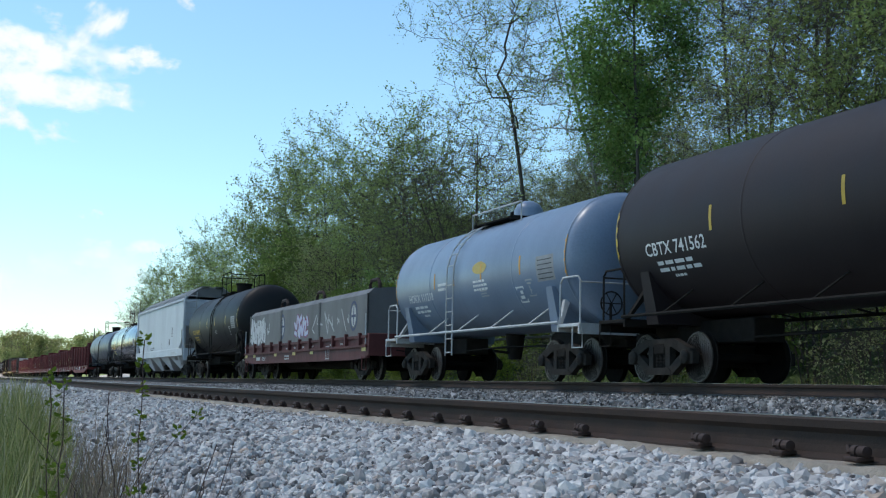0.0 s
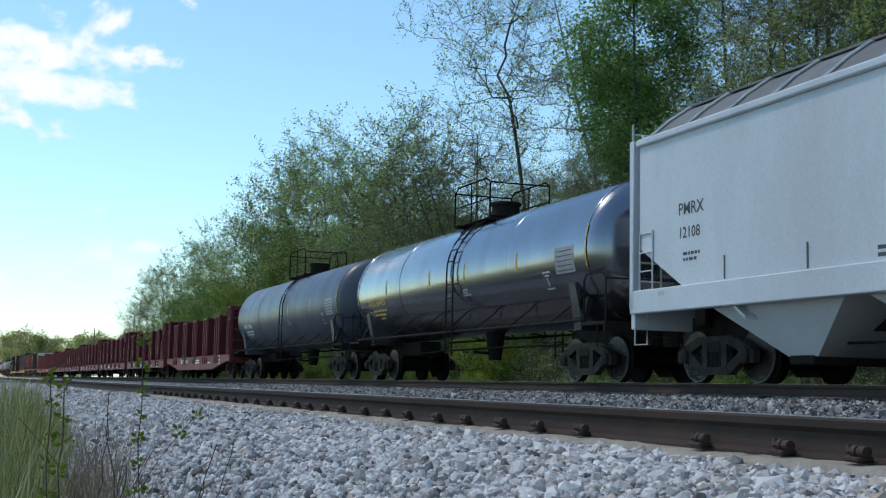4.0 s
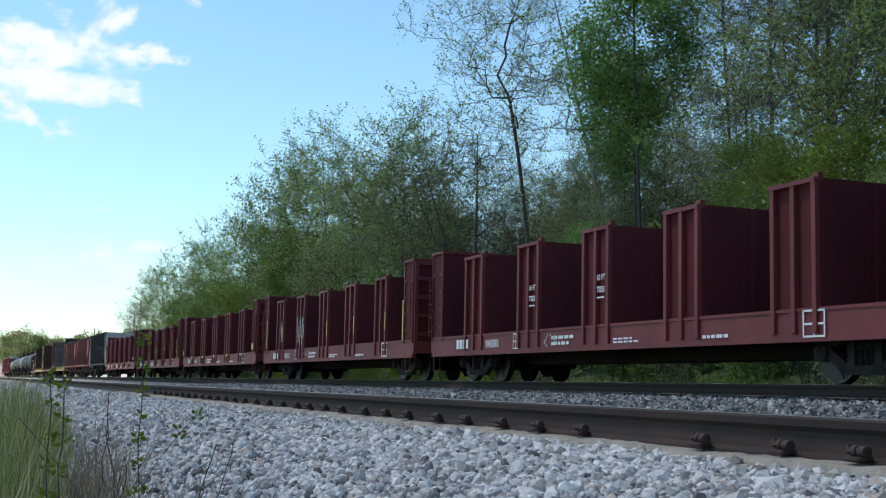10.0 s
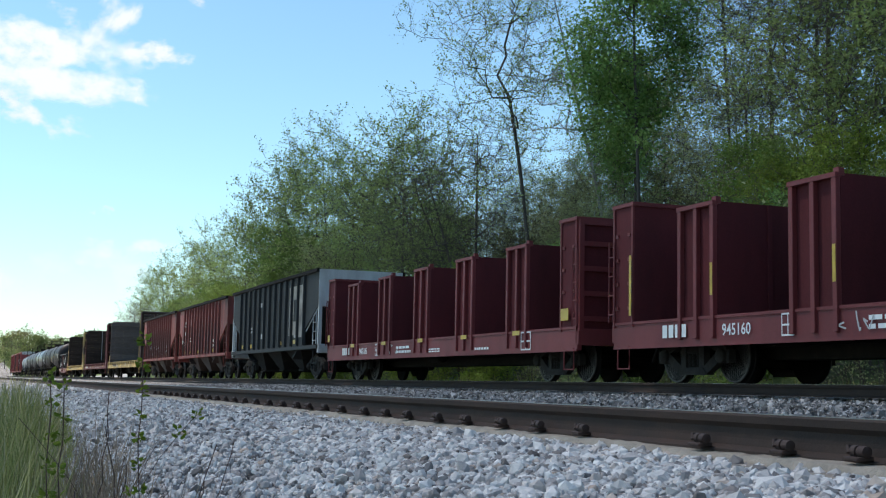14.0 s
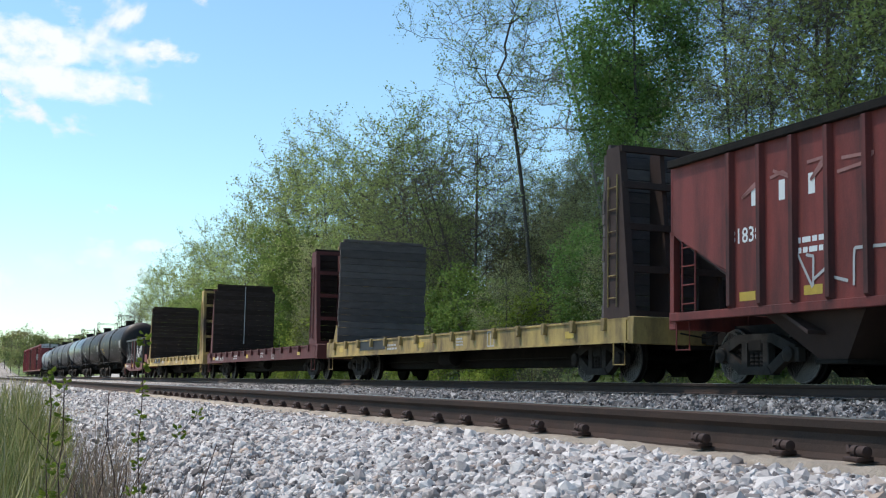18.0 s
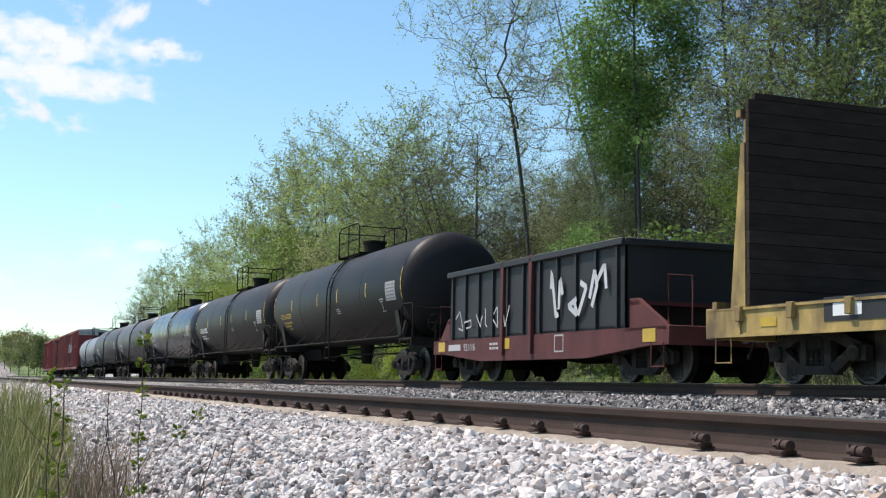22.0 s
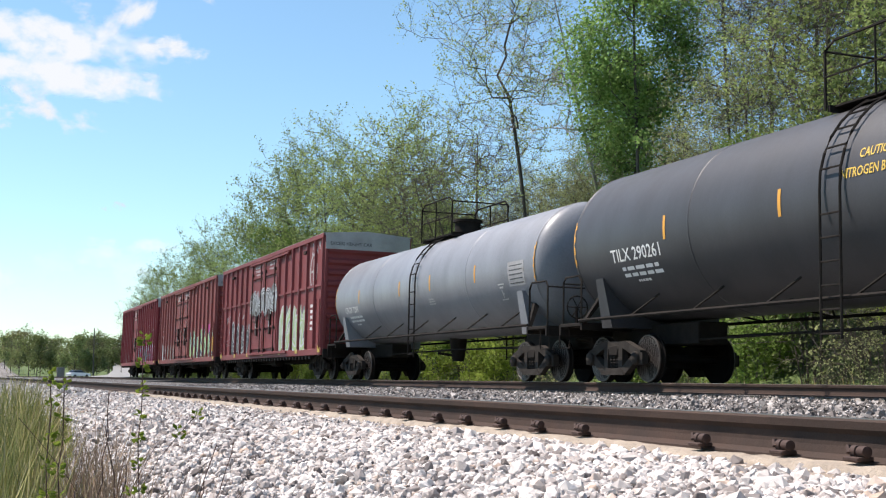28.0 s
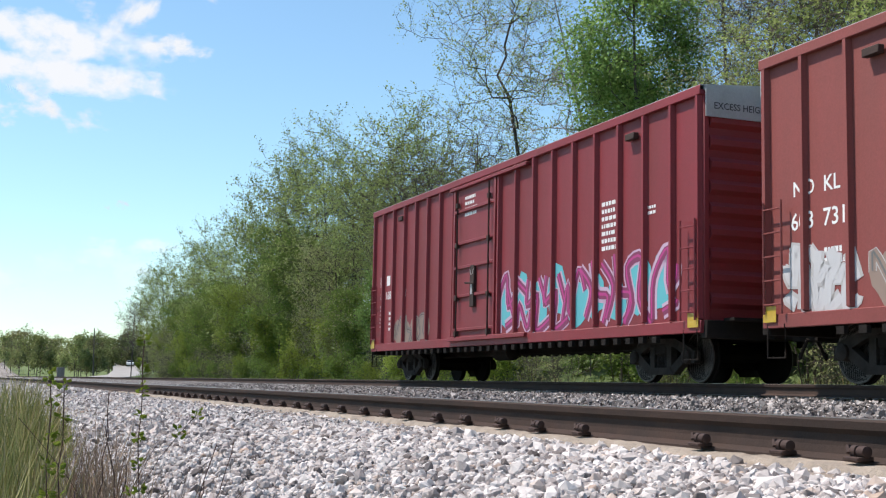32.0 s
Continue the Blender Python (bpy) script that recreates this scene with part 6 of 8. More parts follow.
# -- box cars
def box_car(label, a, b, paint, seed, doors, nrib, words, mid_bar=False, height=5.06, band=True):
    rng = random.Random(seed)
    root, L = rail_car("box_car", label, "box car", a, b, "box cars")
    e, W, z0 = L / 2 - 0.85, 1.52, 0.93
    tc = e - 2.1
    s = Shape()
    s.prism([(-W, z0), (W, z0), (W, height - 0.12), (0, height), (-W, height - 0.12)], "y", -e, e)
    part("body", s, paint, root)
    s = Shape()
    s.prism([(-W - 0.07, height - 0.16), (-W - 0.07, height - 0.07), (0, height + 0.05), (W + 0.07, height - 0.07), (W + 0.07, height - 0.16)], "y", -e - 0.03, e + 0.03)
    part("roof", s, M["roof_metal"], root, "dull galvanised roof")
    s = Shape()
    for side in (-1, 1):
        s.box(side * (W + 0.04) - 0.045, side * (W + 0.04) + 0.045, -e - 0.03, e + 0.03, height - 0.24, height - 0.08, 0.01)
    part("roof_eave", s, paint, root)
    for side in (-1, 1):
        rb = Shape()
        xa, xb = side * W, side * (W + 0.085)
        rb.hexa([(xa, -0.06, z0 + 0.12), (xb, -0.035, z0 + 0.14), (xb, 0.035, z0 + 0.14), (xa, 0.07, z0 + 0.12),
                 (xa, -0.07, height - 0.22), (xb, -0.035, height - 0.24), (xb, 0.035, height - 0.24), (xa, 0.07, height - 0.22)])
        rib = mesh_of("side_rib", rb, paint, False)
        d0, d1 = -doors[-1][1] - 0.12, -doors[0][0] + 0.12
        for lo, hi in ((-e, d0), (d1, e)):
            n = max(2, round((hi - lo) / nrib))
            for i in range(n + 1):
                y = lo + (hi - lo) * i / n
                y = min(max(y, -e + 0.08), e - 0.08)
                part("side_rib", rib, None, root, at=(0, y, 0))
            if mid_bar:
                x0, x1 = sorted((side * W, side * (W + 0.055)))
                part("belt_rail", Shape().box(x0, x1, lo, hi, 3.18, 3.26), paint, root)
        x0, x1 = sorted((side * (W - 0.02), side * (W + 0.06)))
        part("side_sill", Shape().box(x0, x1, -e, e, z0 - 0.11, z0 + 0.1, 0.01), paint, root)
        tab = mesh_of("sill_tab", Shape().box(x0, x1, 0, 0.16, z0 - 0.24, z0 - 0.13), M["undergear"], False)
        y = -e + 1.4
        while y < e - 1.4:
            part("sill_tab", tab, None, root, at=(0, y, 0))
            y += 0.46
        for u0, u1 in doors:
            y0, y1 = -u1, -u0
            s = Shape()
            xa, xb = sorted((side * W, side * (W + 0.045)))
            s.box(xa, xb, y0, y1, z0 + 0.12, height - 0.35, 0.008)
            dr = part("door", s, paint, root)
            xa, xb = sorted((side * (W + 0.04), side * (W + 0.10)))
            for z in (z0 + 0.3, 2.05, 2.75, 3.35, 4.15):
                part("door_bar", Shape().box(xa, xb, y0 + 0.11, y1 - 0.11, z - 0.035, z + 0.035, 0.008), paint, dr)
            for y in (y0 + 0.05, y1 - 0.05):
                part("door_stile", Shape().box(xa, xb, y - 0.05, y + 0.05, z0 + 0.12, height - 0.36, 0.008), paint, dr)
            for y in (y0 + 0.32, y1 - 0.32):
                s = Shape()
                s.tube([(side * (W + 0.12), y, z0 + 0.1), (side * (W + 0.12), y, height - 0.4)], 0.022, 5)
                for z in (z0 + 0.2, 2.0, 3.3, 4.3):
                    s.box(side * (W + 0.11) - 0.04, side * (W + 0.11) + 0.04, y - 0.05, y + 0.05, z - 0.06, z + 0.06)
                part("lock_rod", s, M["inside"], dr)
            ym = (y0 + y1) / 2
            s = Shape().box(min(side * (W + .04), side * (W + .12)), max(side * (W + .04), side * (W + .12)), ym - 0.12, ym + 0.12, 1.75, 2.75, 0.01)
            s.tube([(side * (W + 0.16), ym - 0.25, 2.3), (side * (W + 0.16), ym + 0.3, 2.34)], 0.025, 5)
            part("latch", s, M["inside"], dr)
            if side < 0:
                d = Decal(flat_side(W + 0.12), 0.004)
                d.rect(-ym - 0.06, -ym + 0.04, 2.05, 2.3)
                d.stroke([(-ym - 0.11, 2.66), (-ym - 0.04, 2.52)], 0.02).stroke([(-ym + 0.11, 2.66), (-ym + 0.04, 2.52)], 0.02)
                decal("latch_tag", d, M["text_grey"], dr)
        xa, xb = sorted((side * (W + 0.02), side * (W + 0.13)))
        part("door_track", Shape().box(xa, xb, d0 - 1.6, d1 + 0.1, z0 + 0.02, z0 + 0.12, 0.01), paint, root)
        part("door_track", Shape().box(xa, xb, d0 - 1.6, d1 + 0.1, height - 0.36, height - 0.28, 0.01), paint, root)
        for yy in (-e + 2.4, e - 2.4):
            part("roof_bracket", Shape().box(xa, xb, yy - 0.32, yy + 0.02, height - 0.62, height - 0.5, 0.01), M["inside"], root)
    for k in (-1, 1):
        s = Shape()
        for i in range(9):
            z = z0 + 0.3 + i * 0.38
            s.prism([(k * e, z), (k * (e + 0.07), z + 0.08), (k * (e + 0.07), z + 0.18), (k * e, z + 0.26)], "x", -W + 0.12, W - 0.12)
        part("end_corrugation", s, paint, root)
        for x in (-W, W - 0.1):
            part("corner_post", Shape().box(x, x + 0.1, k * e - 0.03, k * e + 0.09, z0, height - 0.2, 0.01), paint, root)
        if band:
            s = Shape().prism([(-W, height - 0.62), (W, height - 0.62), (W, height - 0.14), (0, height - 0.02), (-W, height - 0.14)], "y", k * (e + 0.075), k * (e + 0.095))
            bd = part("end_band", s, M["roof_metal"], root, "pale band under the roof end")
            if k < 0:
                d = Decal(end_side(-e - 0.095, -1))
                d.words("EXCESS HEIGHT CAR", 0.16, -W + 0.15, height - 0.48, 1.5)
                decal("warning", d, M["text_dark"], root)
        part("end_sill", Shape().box(-W, W, k * e - 0.1, k * e + 0.1, z0 - 0.2, z0 + 0.1, 0.01), M["undergear"], root)
        yl = k * (e - 0.32)
        part("ladder", ladder(-W - 0.11, yl - 0.22, yl + 0.22, z0 + 0.1, z0 + 1.8, 0.36), paint, root)
        part("step", stirrup(-W - 0.05, yl, z0 - 0.05, 0.42, 0.5), M["undergear"], root)
        s = Shape().box(-1.2, 1.2, k * (e + 0.12) - 0.02, k * (e + 0.4), 1.02, 1.07) if k > 0 else Shape().box(-1.2, 1.2, k * (e + 0.4), k * (e + 0.12) + 0.02, 1.02, 1.07)
        part("crossover_board", s, M["undergear"], root)
        d = Decal(flat_side(W + 0.08), 0.004)
        d.rect(k * (e - 0.2) - 0.16, k * (e - 0.2) + 0.16, z0 - 0.02, z0 + 0.22)
        if k > 0 and seed == 81:
            for u in (-5.6, -3.0, -0.2, 2.7, 5.3):
                d.rect(u, u + 0.3, z0 - 0.02, z0 + 0.13)
        decal("reflectors", d, M["yellow"], root)
    at = flat_side(W)
    d = Decal(at)
    for t, sz, u, v in words[0]:
        d.words(t, sz, u, v)
    for u, v, w, h in words[1]:
        d.rect(u, u + w, v, v + h)
    for u, v, w, h, r in words[2]:
        d.bars(u, v, w, h, r, rng)
    decal("lettering", d, M["white"], root)
    center_sill(root, L, 0.7, 1.1, 0.05, tc)
    running_gear(root, L, tc)
    return root, e, W, at


b1, e, W, at = box_car("oxide-red double-door box car with sprayed letters and belt rails", 507.14, 526.22, M["box_red"], 81, [(-2.35, -0.1), (0.0, 2.25)], 1.02,
                       ([("76", 0.34, -e0 + 0.78, 2.0) for e0 in (8.69,)] + [("10", 0.34, -8.69 + 1.55, 2.0), ("38", 0.34, -8.69 + 2.75, 2.0)],
                        [(-8.69 + 0.78, 2.5, 0.42, 0.3), (-8.69 + 1.6, 2.5, 0.36, 0.3)],
                        [(-8.69 + 0.8, 1.45, 0.4, 0.35, 2), (-8.69 + 1.6, 1.45, 0.4, 0.35, 3), (6.3, 1.6, 0.3, 1.2, 7), (7.0, 1.7, 0.4, 1.0, 5), (-8.69 + .7, 4.6, .35, .16, 3)]), True)
d = Decal(at, 0.006)
d.stroke([(7.3 + 0.42 * math.cos(i * math.pi / 12), 3.75 + 0.62 * math.sin(i * math.pi / 12)) for i in range(25)], 0.1)
d.rect(7.0, 7.6, 3.72, 3.8).rect(7.26, 7.34, 3.3, 4.2)
decal("round_emblem", d, M["text_grey"], b1)
d = Decal(flat_side(W + 0.046), 0.008)
for i, w in enumerate(("MAIN DOOR", "BEFORE CLOSING", "CLOSE THIS DOOR")):
    d.words(w, 0.11, -1.75 + (0.18 if i == 0 else 0), 4.24 + 0.15 * i, None if i == 0 else 0.8)
for i, w in enumerate(("MOVING CAR", "BOTH DOORS BEFORE", "CLOSE AND LOCK")):
    d.words(w, 0.11, 0.75, 4.34 + 0.15 * i, 0.65 if i == 0 else 0.95)
decal("door_notice", d, M["white"], b1)
gfs = graffiti
gfs(b1, at, -6.5, -3.0, 1.02, 2.45, (M["g_grey"], M["g_dark"], M["g_white"], M["g_dark"]), 91, 4, 0.13)
gfs(b1, flat_side(W + 0.105), -2.3, 2.2, 2.55, 3.75, (M["g_dark"], M["g_white"], M["g_white"], M["g_grey"]), 92, 5, 0.12, patches=6)
gfs(b1, at, 2.7, 6.4, 1.0, 2.75, (M["g_green"], M["g_white"], M["g_white"], M["g_grey"]), 93, 4, 0.18)
scrawl(b1, at, 7.0, 8.2, 4.3, 4.8, M["g_white"], 94, 4, 0.05)
scrawl(b1, at, -5.2, -3.6, 2.5, 2.9, M["g_white"], 95, 4, 0.04)
b2, e, W, at = box_car("brown-red double-door box car with green and navy sprayed painting", 526.22, 545.89, M["box_red_b"], 82, [(-2.95, -0.68), (-0.63, 1.55)], 0.98,
                       ([("NO", 0.32, -8.3, 2.75), ("KL", 0.32, -7.6, 2.75), ("603", 0.36, -8.35, 2.25), ("731", 0.36, -7.62, 2.25),
                         ("LD LMT", 0.15, -8.4, 1.9), ("LT WT", 0.15, -8.38, 1.68)], [], [(-7.6, 1.7, 0.5, 0.3, 2), (7.75, 2.5, 0.22, 0.36, 3)]), False)
d = Decal(flat_side(W + 0.045), 0.006)
for i, w in enumerate(("MAIN DOOR", "BEFORE CLOSING", "CLOSE THIS DOOR")):
    d.words(w, 0.14, -2.35 + (0.18 if i == 0 else 0), 4.1 + 0.17 * i, None if i == 0 else 1.0)
for i, w in enumerate(("MOVING CAR", "BOTH DOORS BEFORE", "CLOSE AND LOCK")):
    d.words(w, 0.14, 0.0, 4.12 + 0.17 * i, 0.8 if i == 0 else 1.2)
decal("door_notice", d, M["white"], b2)
gfs(b2, at, 1.65, 8.3, 0.94, 2.5, (M["g_dark"], M["g_navy"], M["g_mint"], M["g_green"]), 96, 8, 0.10, True, 13, 0.25)
d = Decal(at, 0.0035)
d.blob(7.25, 2.3, 0.62, 0.42, random.Random(4), 16, 0.12).blob(8.35, 1.35, 0.3, 0.32, random.Random(6), 12, 0.2).blob(5.55, 2.5, 0.32, 0.34, random.Random(9), 7, 0.25)
decal("sprayed_patches", d, M["g_pink"], b2)
gfs(b2, at, -8.45, -6.9, 0.98, 2.05, (M["g_white"], M["g_white"], M["text_grey"], M["g_white"]), 97, 4, 0.16, patches=0)
gfs(b2, at, -6.6, -3.6, 0.98, 1.95, (M["g_brown"], M["g_grey"], M["text_grey"], M["g_brown"]), 98, 5, 0.12, patches=5)
part("ladder_panel", Shape().box(-W - 0.12, -W - 0.09, -8.9, -8.66, 1.3, 2.0), M["orange"], b2)
b3, e, W, at = box_car("bright red single-door box car with pink and turquoise sprayed painting", 545.89, 565.21, M["box_red_c"], 83, [(-2.25, 0.35)], 0.95,
                       ([("84", 0.34, -8.2, 2.3), ("168", 0.34, -7.75, 2.3)], [(-8.2, 2.7, 0.3, 0.28), (-7.65, 2.7, 0.3, 0.28)],
                        [(-8.2, 1.5, 0.3, 0.7, 6), (-7.4, 1.4, 0.3, 0.6, 4), (-6.2, 2.3, 0.25, 0.25, 3), (5.3, 2.5, 0.7, 1.0, 7), (6.8, 3.0, 0.5, 0.2, 2)]), False)
gfs(b3, at, 0.45, 8.0, 0.96, 2.45, (M["g_wine"], M["g_pink"], M["g_pale_pink"], M["g_cyan"]), 99, 9, 0.12, patches=9, slant=0.3)
gfs(b3, at, -6.9, -4.2, 0.96, 1.85, (M["g_brown"], M["g_dark"], M["g_grey"], M["g_brown"]), 100, 4, 0.10, patches=4)
d = Decal(flat_side(W + 0.045), 0.006)
d.bars(-1.6, 4.0, 0.8, 0.55, 4, random.Random(9), 0.9)
decal("door_notice", d, M["white"], b3)


# ---- trees ----
M["bark"] = surface("grey_brown_bark", (0.105, 0.090, 0.076), (0.055, 0.047, 0.040), 0.95, 0, 22, 3, 0.6, 0.6, 3.0)
M["pale_bark"] = surface("pale_mottled_bark", (0.42, 0.40, 0.36), (0.16, 0.14, 0.12), 0.9, 0, 18, 2.2, 0.7, 0.4, 2.0)
M["leaf_fresh"] = leaf_stuff("fresh_green_leaves", (0.11, 0.18, 0.042), (0.22, 0.30, 0.085), 0.45)
M["leaf_olive"] = leaf_stuff("olive_catkin_leaves", (0.24, 0.27, 0.115), (0.40, 0.43, 0.22), 0.5)
M["leaf_deep"] = leaf_stuff("full_green_leaves", (0.13, 0.23, 0.065), (0.25, 0.37, 0.12), 0.5)
# olive spring leaves made paler: distance haze is put into their colour
M["leaf_far"] = leaf_stuff("hazed_spring_leaves", (0.15, 0.19, 0.07), (0.27, 0.31, 0.14), 0.45)
M["leaf_bud"] = leaf_stuff("budding_leaves", (0.20, 0.26, 0.085), (0.38, 0.46, 0.18), 0.45)
M["leaf_dull"] = leaf_stuff("dull_olive_leaves", (0.13, 0.135, 0.06), (0.22, 0.22, 0.11), 0.4)
M["leaf_lime"] = leaf_stuff("lime_spring_leaves", (0.18, 0.25, 0.045), (0.31, 0.38, 0.09), 0.5)


class Wood:
    """One tree: a trunk, limbs that reach out for points spread through the crown, twigs and leaves."""

    def __init__(self, seed):
        self.rng = np.random.default_rng(seed)
        self.p, self.up, self.kids = [], [], []

    def node(self, p, parent):
        self.p.append(np.array(p, float))
        self.up.append(parent)
        return len(self.p) - 1

    def stem(self, pts, parent=-1):
        for p in pts:
            parent = self.node(p, parent)
        return parent

    def reach(self, goals, start, droop=0.12):
        """Join every goal to the nearest limb, the inner ones first, in a slightly bent line."""
        rng = self.rng
        P = np.array(self.p)
        axis = np.array([np.linalg.norm(P - g, axis=1).min() for g in goals])      # the inner goals first
        way = np.zeros((6000, 3))
        for i, u_ in enumerate(self.up):
            way[i] = self.p[i] - self.p[u_] if u_ >= 0 else (0, 0, 1)
        way[:len(P)] /= np.linalg.norm(way[:len(P)], axis=1, keepdims=True) + 1e-9
        ends = []
        for g in goals[np.argsort(axis)]:
            P = np.array(self.p)
            d = g - P
            far = np.linalg.norm(d, axis=1) + 1e-9
            turn = 1 - (d * way[:len(P)]).sum(1) / far
            cost = far * (1 + 0.28 * turn) + 0.8 * np.clip(-d[:, 2], 0, None)
            k = int(np.argmin(cost))
            a, L = self.p[k], far[k]
            n = max(1, min(4, int(L / 0.7)))
            last = k
            bend = rng.normal(0, 0.06 * L, 3)
            for i in range(1, n + 1):
                t = i / n
                q = a + (g - a) * t + bend * math.sin(math.pi * t) - np.array((0, 0, droop * L * math.sin(math.pi * t)))
                j = last
                last = self.node(q, last)
                way[last] = (q - self.p[j]) / (np.linalg.norm(q - self.p[j]) + 1e-9)
            ends.append(last)
        return ends

    def mesh(self, name, r_tip, power, r_base, twigs, twig_len, bark):
        """Limbs as tapered tubes, thick where they carry much, with fine twigs at every end."""
        rng = self.rng
        P, U = np.array(self.p), self.up
        n = len(P)
        load = np.zeros(n)
        leafy = np.ones(n, bool)
        for u_ in U:
            if u_ >= 0:
                leafy[u_] = False
        load[leafy] = 1.0
        for i in range(n - 1, 0, -1):
            load[U[i]] += load[i] if U[i] >= 0 else 0
        rad = r_tip * np.power(np.maximum(load, 1), 1 / power)
        rad *= min(1.0, r_base / rad.max())
        rad = np.maximum(rad, r_tip)
        v, f = [], []

        def tube(a, b, ra, rb, k):
            d = b - a
            d = d / (np.linalg.norm(d) + 1e-9)
            s = np.cross(d, (0.0, 0.0, 1.0) if abs(d[2]) < 0.9 else (1.0, 0.0, 0.0))
            s /= np.linalg.norm(s) + 1e-9
            w = np.cross(d, s)
            m = len(v)
            for c, r in ((a, ra), (b, rb)):
                for j in range(k):
                    an = 2 * math.pi * j / k
                    v.append(c + (s * math.cos(an) + w * math.sin(an)) * r)
            for j in range(k):
                q = (j + 1) % k
                f.append((m + j, m + q, m + k + q, m + k + j))

        for i in range(n):
            if U[i] >= 0:
                k = 8 if rad[i] > 0.07 else 5 if rad[i] > 0.03 else 3
                tube(P[U[i]], P[i], rad[U[i]] if rad[U[i]] < 2.2 * rad[i] else 1.6 * rad[i], rad[i], k)
        tips = []
        fine = np.nonzero(rad < 0.035)[0]
        for i in fine:
            u_ = U[i]
            if u_ < 0:
                continue
            way = P[i] - P[u_]
            way = way / (np.linalg.norm(way) + 1e-9)
            for _ in range(twigs):
                d = way * 0.7 + rng.normal(0, 0.55, 3) + np.array((0, 0, 0.25))
                d /= np.linalg.norm(d) + 1e-9
                L = twig_len * rng.uniform(0.5, 1.3)
                a = P[u_] + (P[i] - P[u_]) * rng.uniform(0.2, 1)
                b = a + d * L * 0.55
                c = b + (d + rng.normal(0, 0.3, 3)) * L * 0.5
                tube(a, b, r_tip * 0.8, r_tip * 0.55, 3)
                tube(b, c, r_tip * 0.55, r_tip * 0.3, 3)
                e = b + (d + rng.normal(0, 0.6, 3)) * L * 0.4
                tube(b, e, r_tip * 0.45, r_tip * 0.3, 3)
                tips += [b, c, e]
        me = bpy.data.meshes.new(name + "_trunk")
        me.from_pydata([tuple(q) for q in v], [], f)
        me.materials.append(bark)
        me.polygons.foreach_set("use_smooth", [True] * len(me.polygons))
        return me, np.array(tips) if tips else P


def crown_points(rng, n, centre, radii, clumps, tuft, hollow=0.35):
    """Points through a lumpy crown: clumps near its rim, each with a tuft of points."""
    c = rng.normal(size=(clumps, 3))
    c /= np.linalg.norm(c, axis=1, keepdims=True)
    c *= (hollow + (1 - hollow) * rng.random((clumps, 1)) ** 0.6)
    c = np.array(centre) + c * np.array(radii)
    pick = c[rng.integers(0, clumps, n)]
    return pick + rng.normal(0, tuft, (n, 3))


def tree_meshes(name, seed, H, r, crown, n, leaves, size, bark, leaf, twigs=3, twig_len=0.7, lean=(0.0, 0.0), clumps=26, tuft=0.8, spread=0.25, long=1.3, stems=1,
                leader=0.75, r_tip=0.009, power=2.3):
    """crown: (height of its middle, radius across, radius up) as shares of H; leader: how far the trunk runs up the crown before it forks."""
    w = Wood(seed)
    rng = w.rng
    mid, rx, rz = crown[0] * H, crown[1] * H, crown[2] * H
    top = mid + rz * leader
    goals = crown_points(rng, n, (lean[0] * mid, lean[1] * mid, mid), (rx, rx, rz), clumps, tuft * H / 14)
    goals = goals[goals[:, 2] > 0.08 * H]
    for s in range(stems):
        ox, oy = (rng.normal(0, 0.25 * rx), rng.normal(0, 0.25 * rx)) if stems > 1 else (0, 0)
        k = 9
        pts = []
        for i in range(k + 1):
            t = i / k
            pts.append((ox * (0.3 + t) + lean[0] * top * t ** 1.2 + 0.012 * H * math.sin(3.1 * t + seed) * t, oy * (0.3 + t) + lean[1] * top * t ** 1.2 + 0.012 * H * math.cos(2.3 * t + seed) * t, -0.4 + (top + 0.4) * t))
        w.stem(pts)
    base = np.array((lean[0] * mid, lean[1] * mid, mid - rz))
    w.reach(goals, base)
    wood, tips = w.mesh(name, r_tip, power, r, twigs, twig_len, bark)
    made = None
    if leaves:
        nr = np.random.default_rng(seed + 1000)
        pick = tips[nr.integers(0, len(tips), leaves)]
        c = pick + nr.normal(0, spread, (leaves, 3)) * (0.4 + nr.random((leaves, 1)))
        a = nr.normal(size=(leaves, 3)) * np.array((1, 1, 0.75))
        a /= np.linalg.norm(a, axis=1, keepdims=True)
        b = np.cross(a, nr.normal(size=(leaves, 3)))
        b /= np.linalg.norm(b, axis=1, keepdims=True)
        s = size * nr.uniform(0.55, 1.35, (leaves, 1))
        up = np.cross(a, b) * s * 0.18
        q = np.stack([c - a * s * long * 0.5, c + b * s * 0.42 + up, c + a * s * long * 0.5, c - b * s * 0.42 + up], 1)
        made = bpy.data.meshes.new(name + "_crown")
        made.from_pydata(q.reshape(-1, 3), [], np.arange(leaves * 4).reshape(leaves, 4))
        made.materials.append(leaf)
    return wood, made


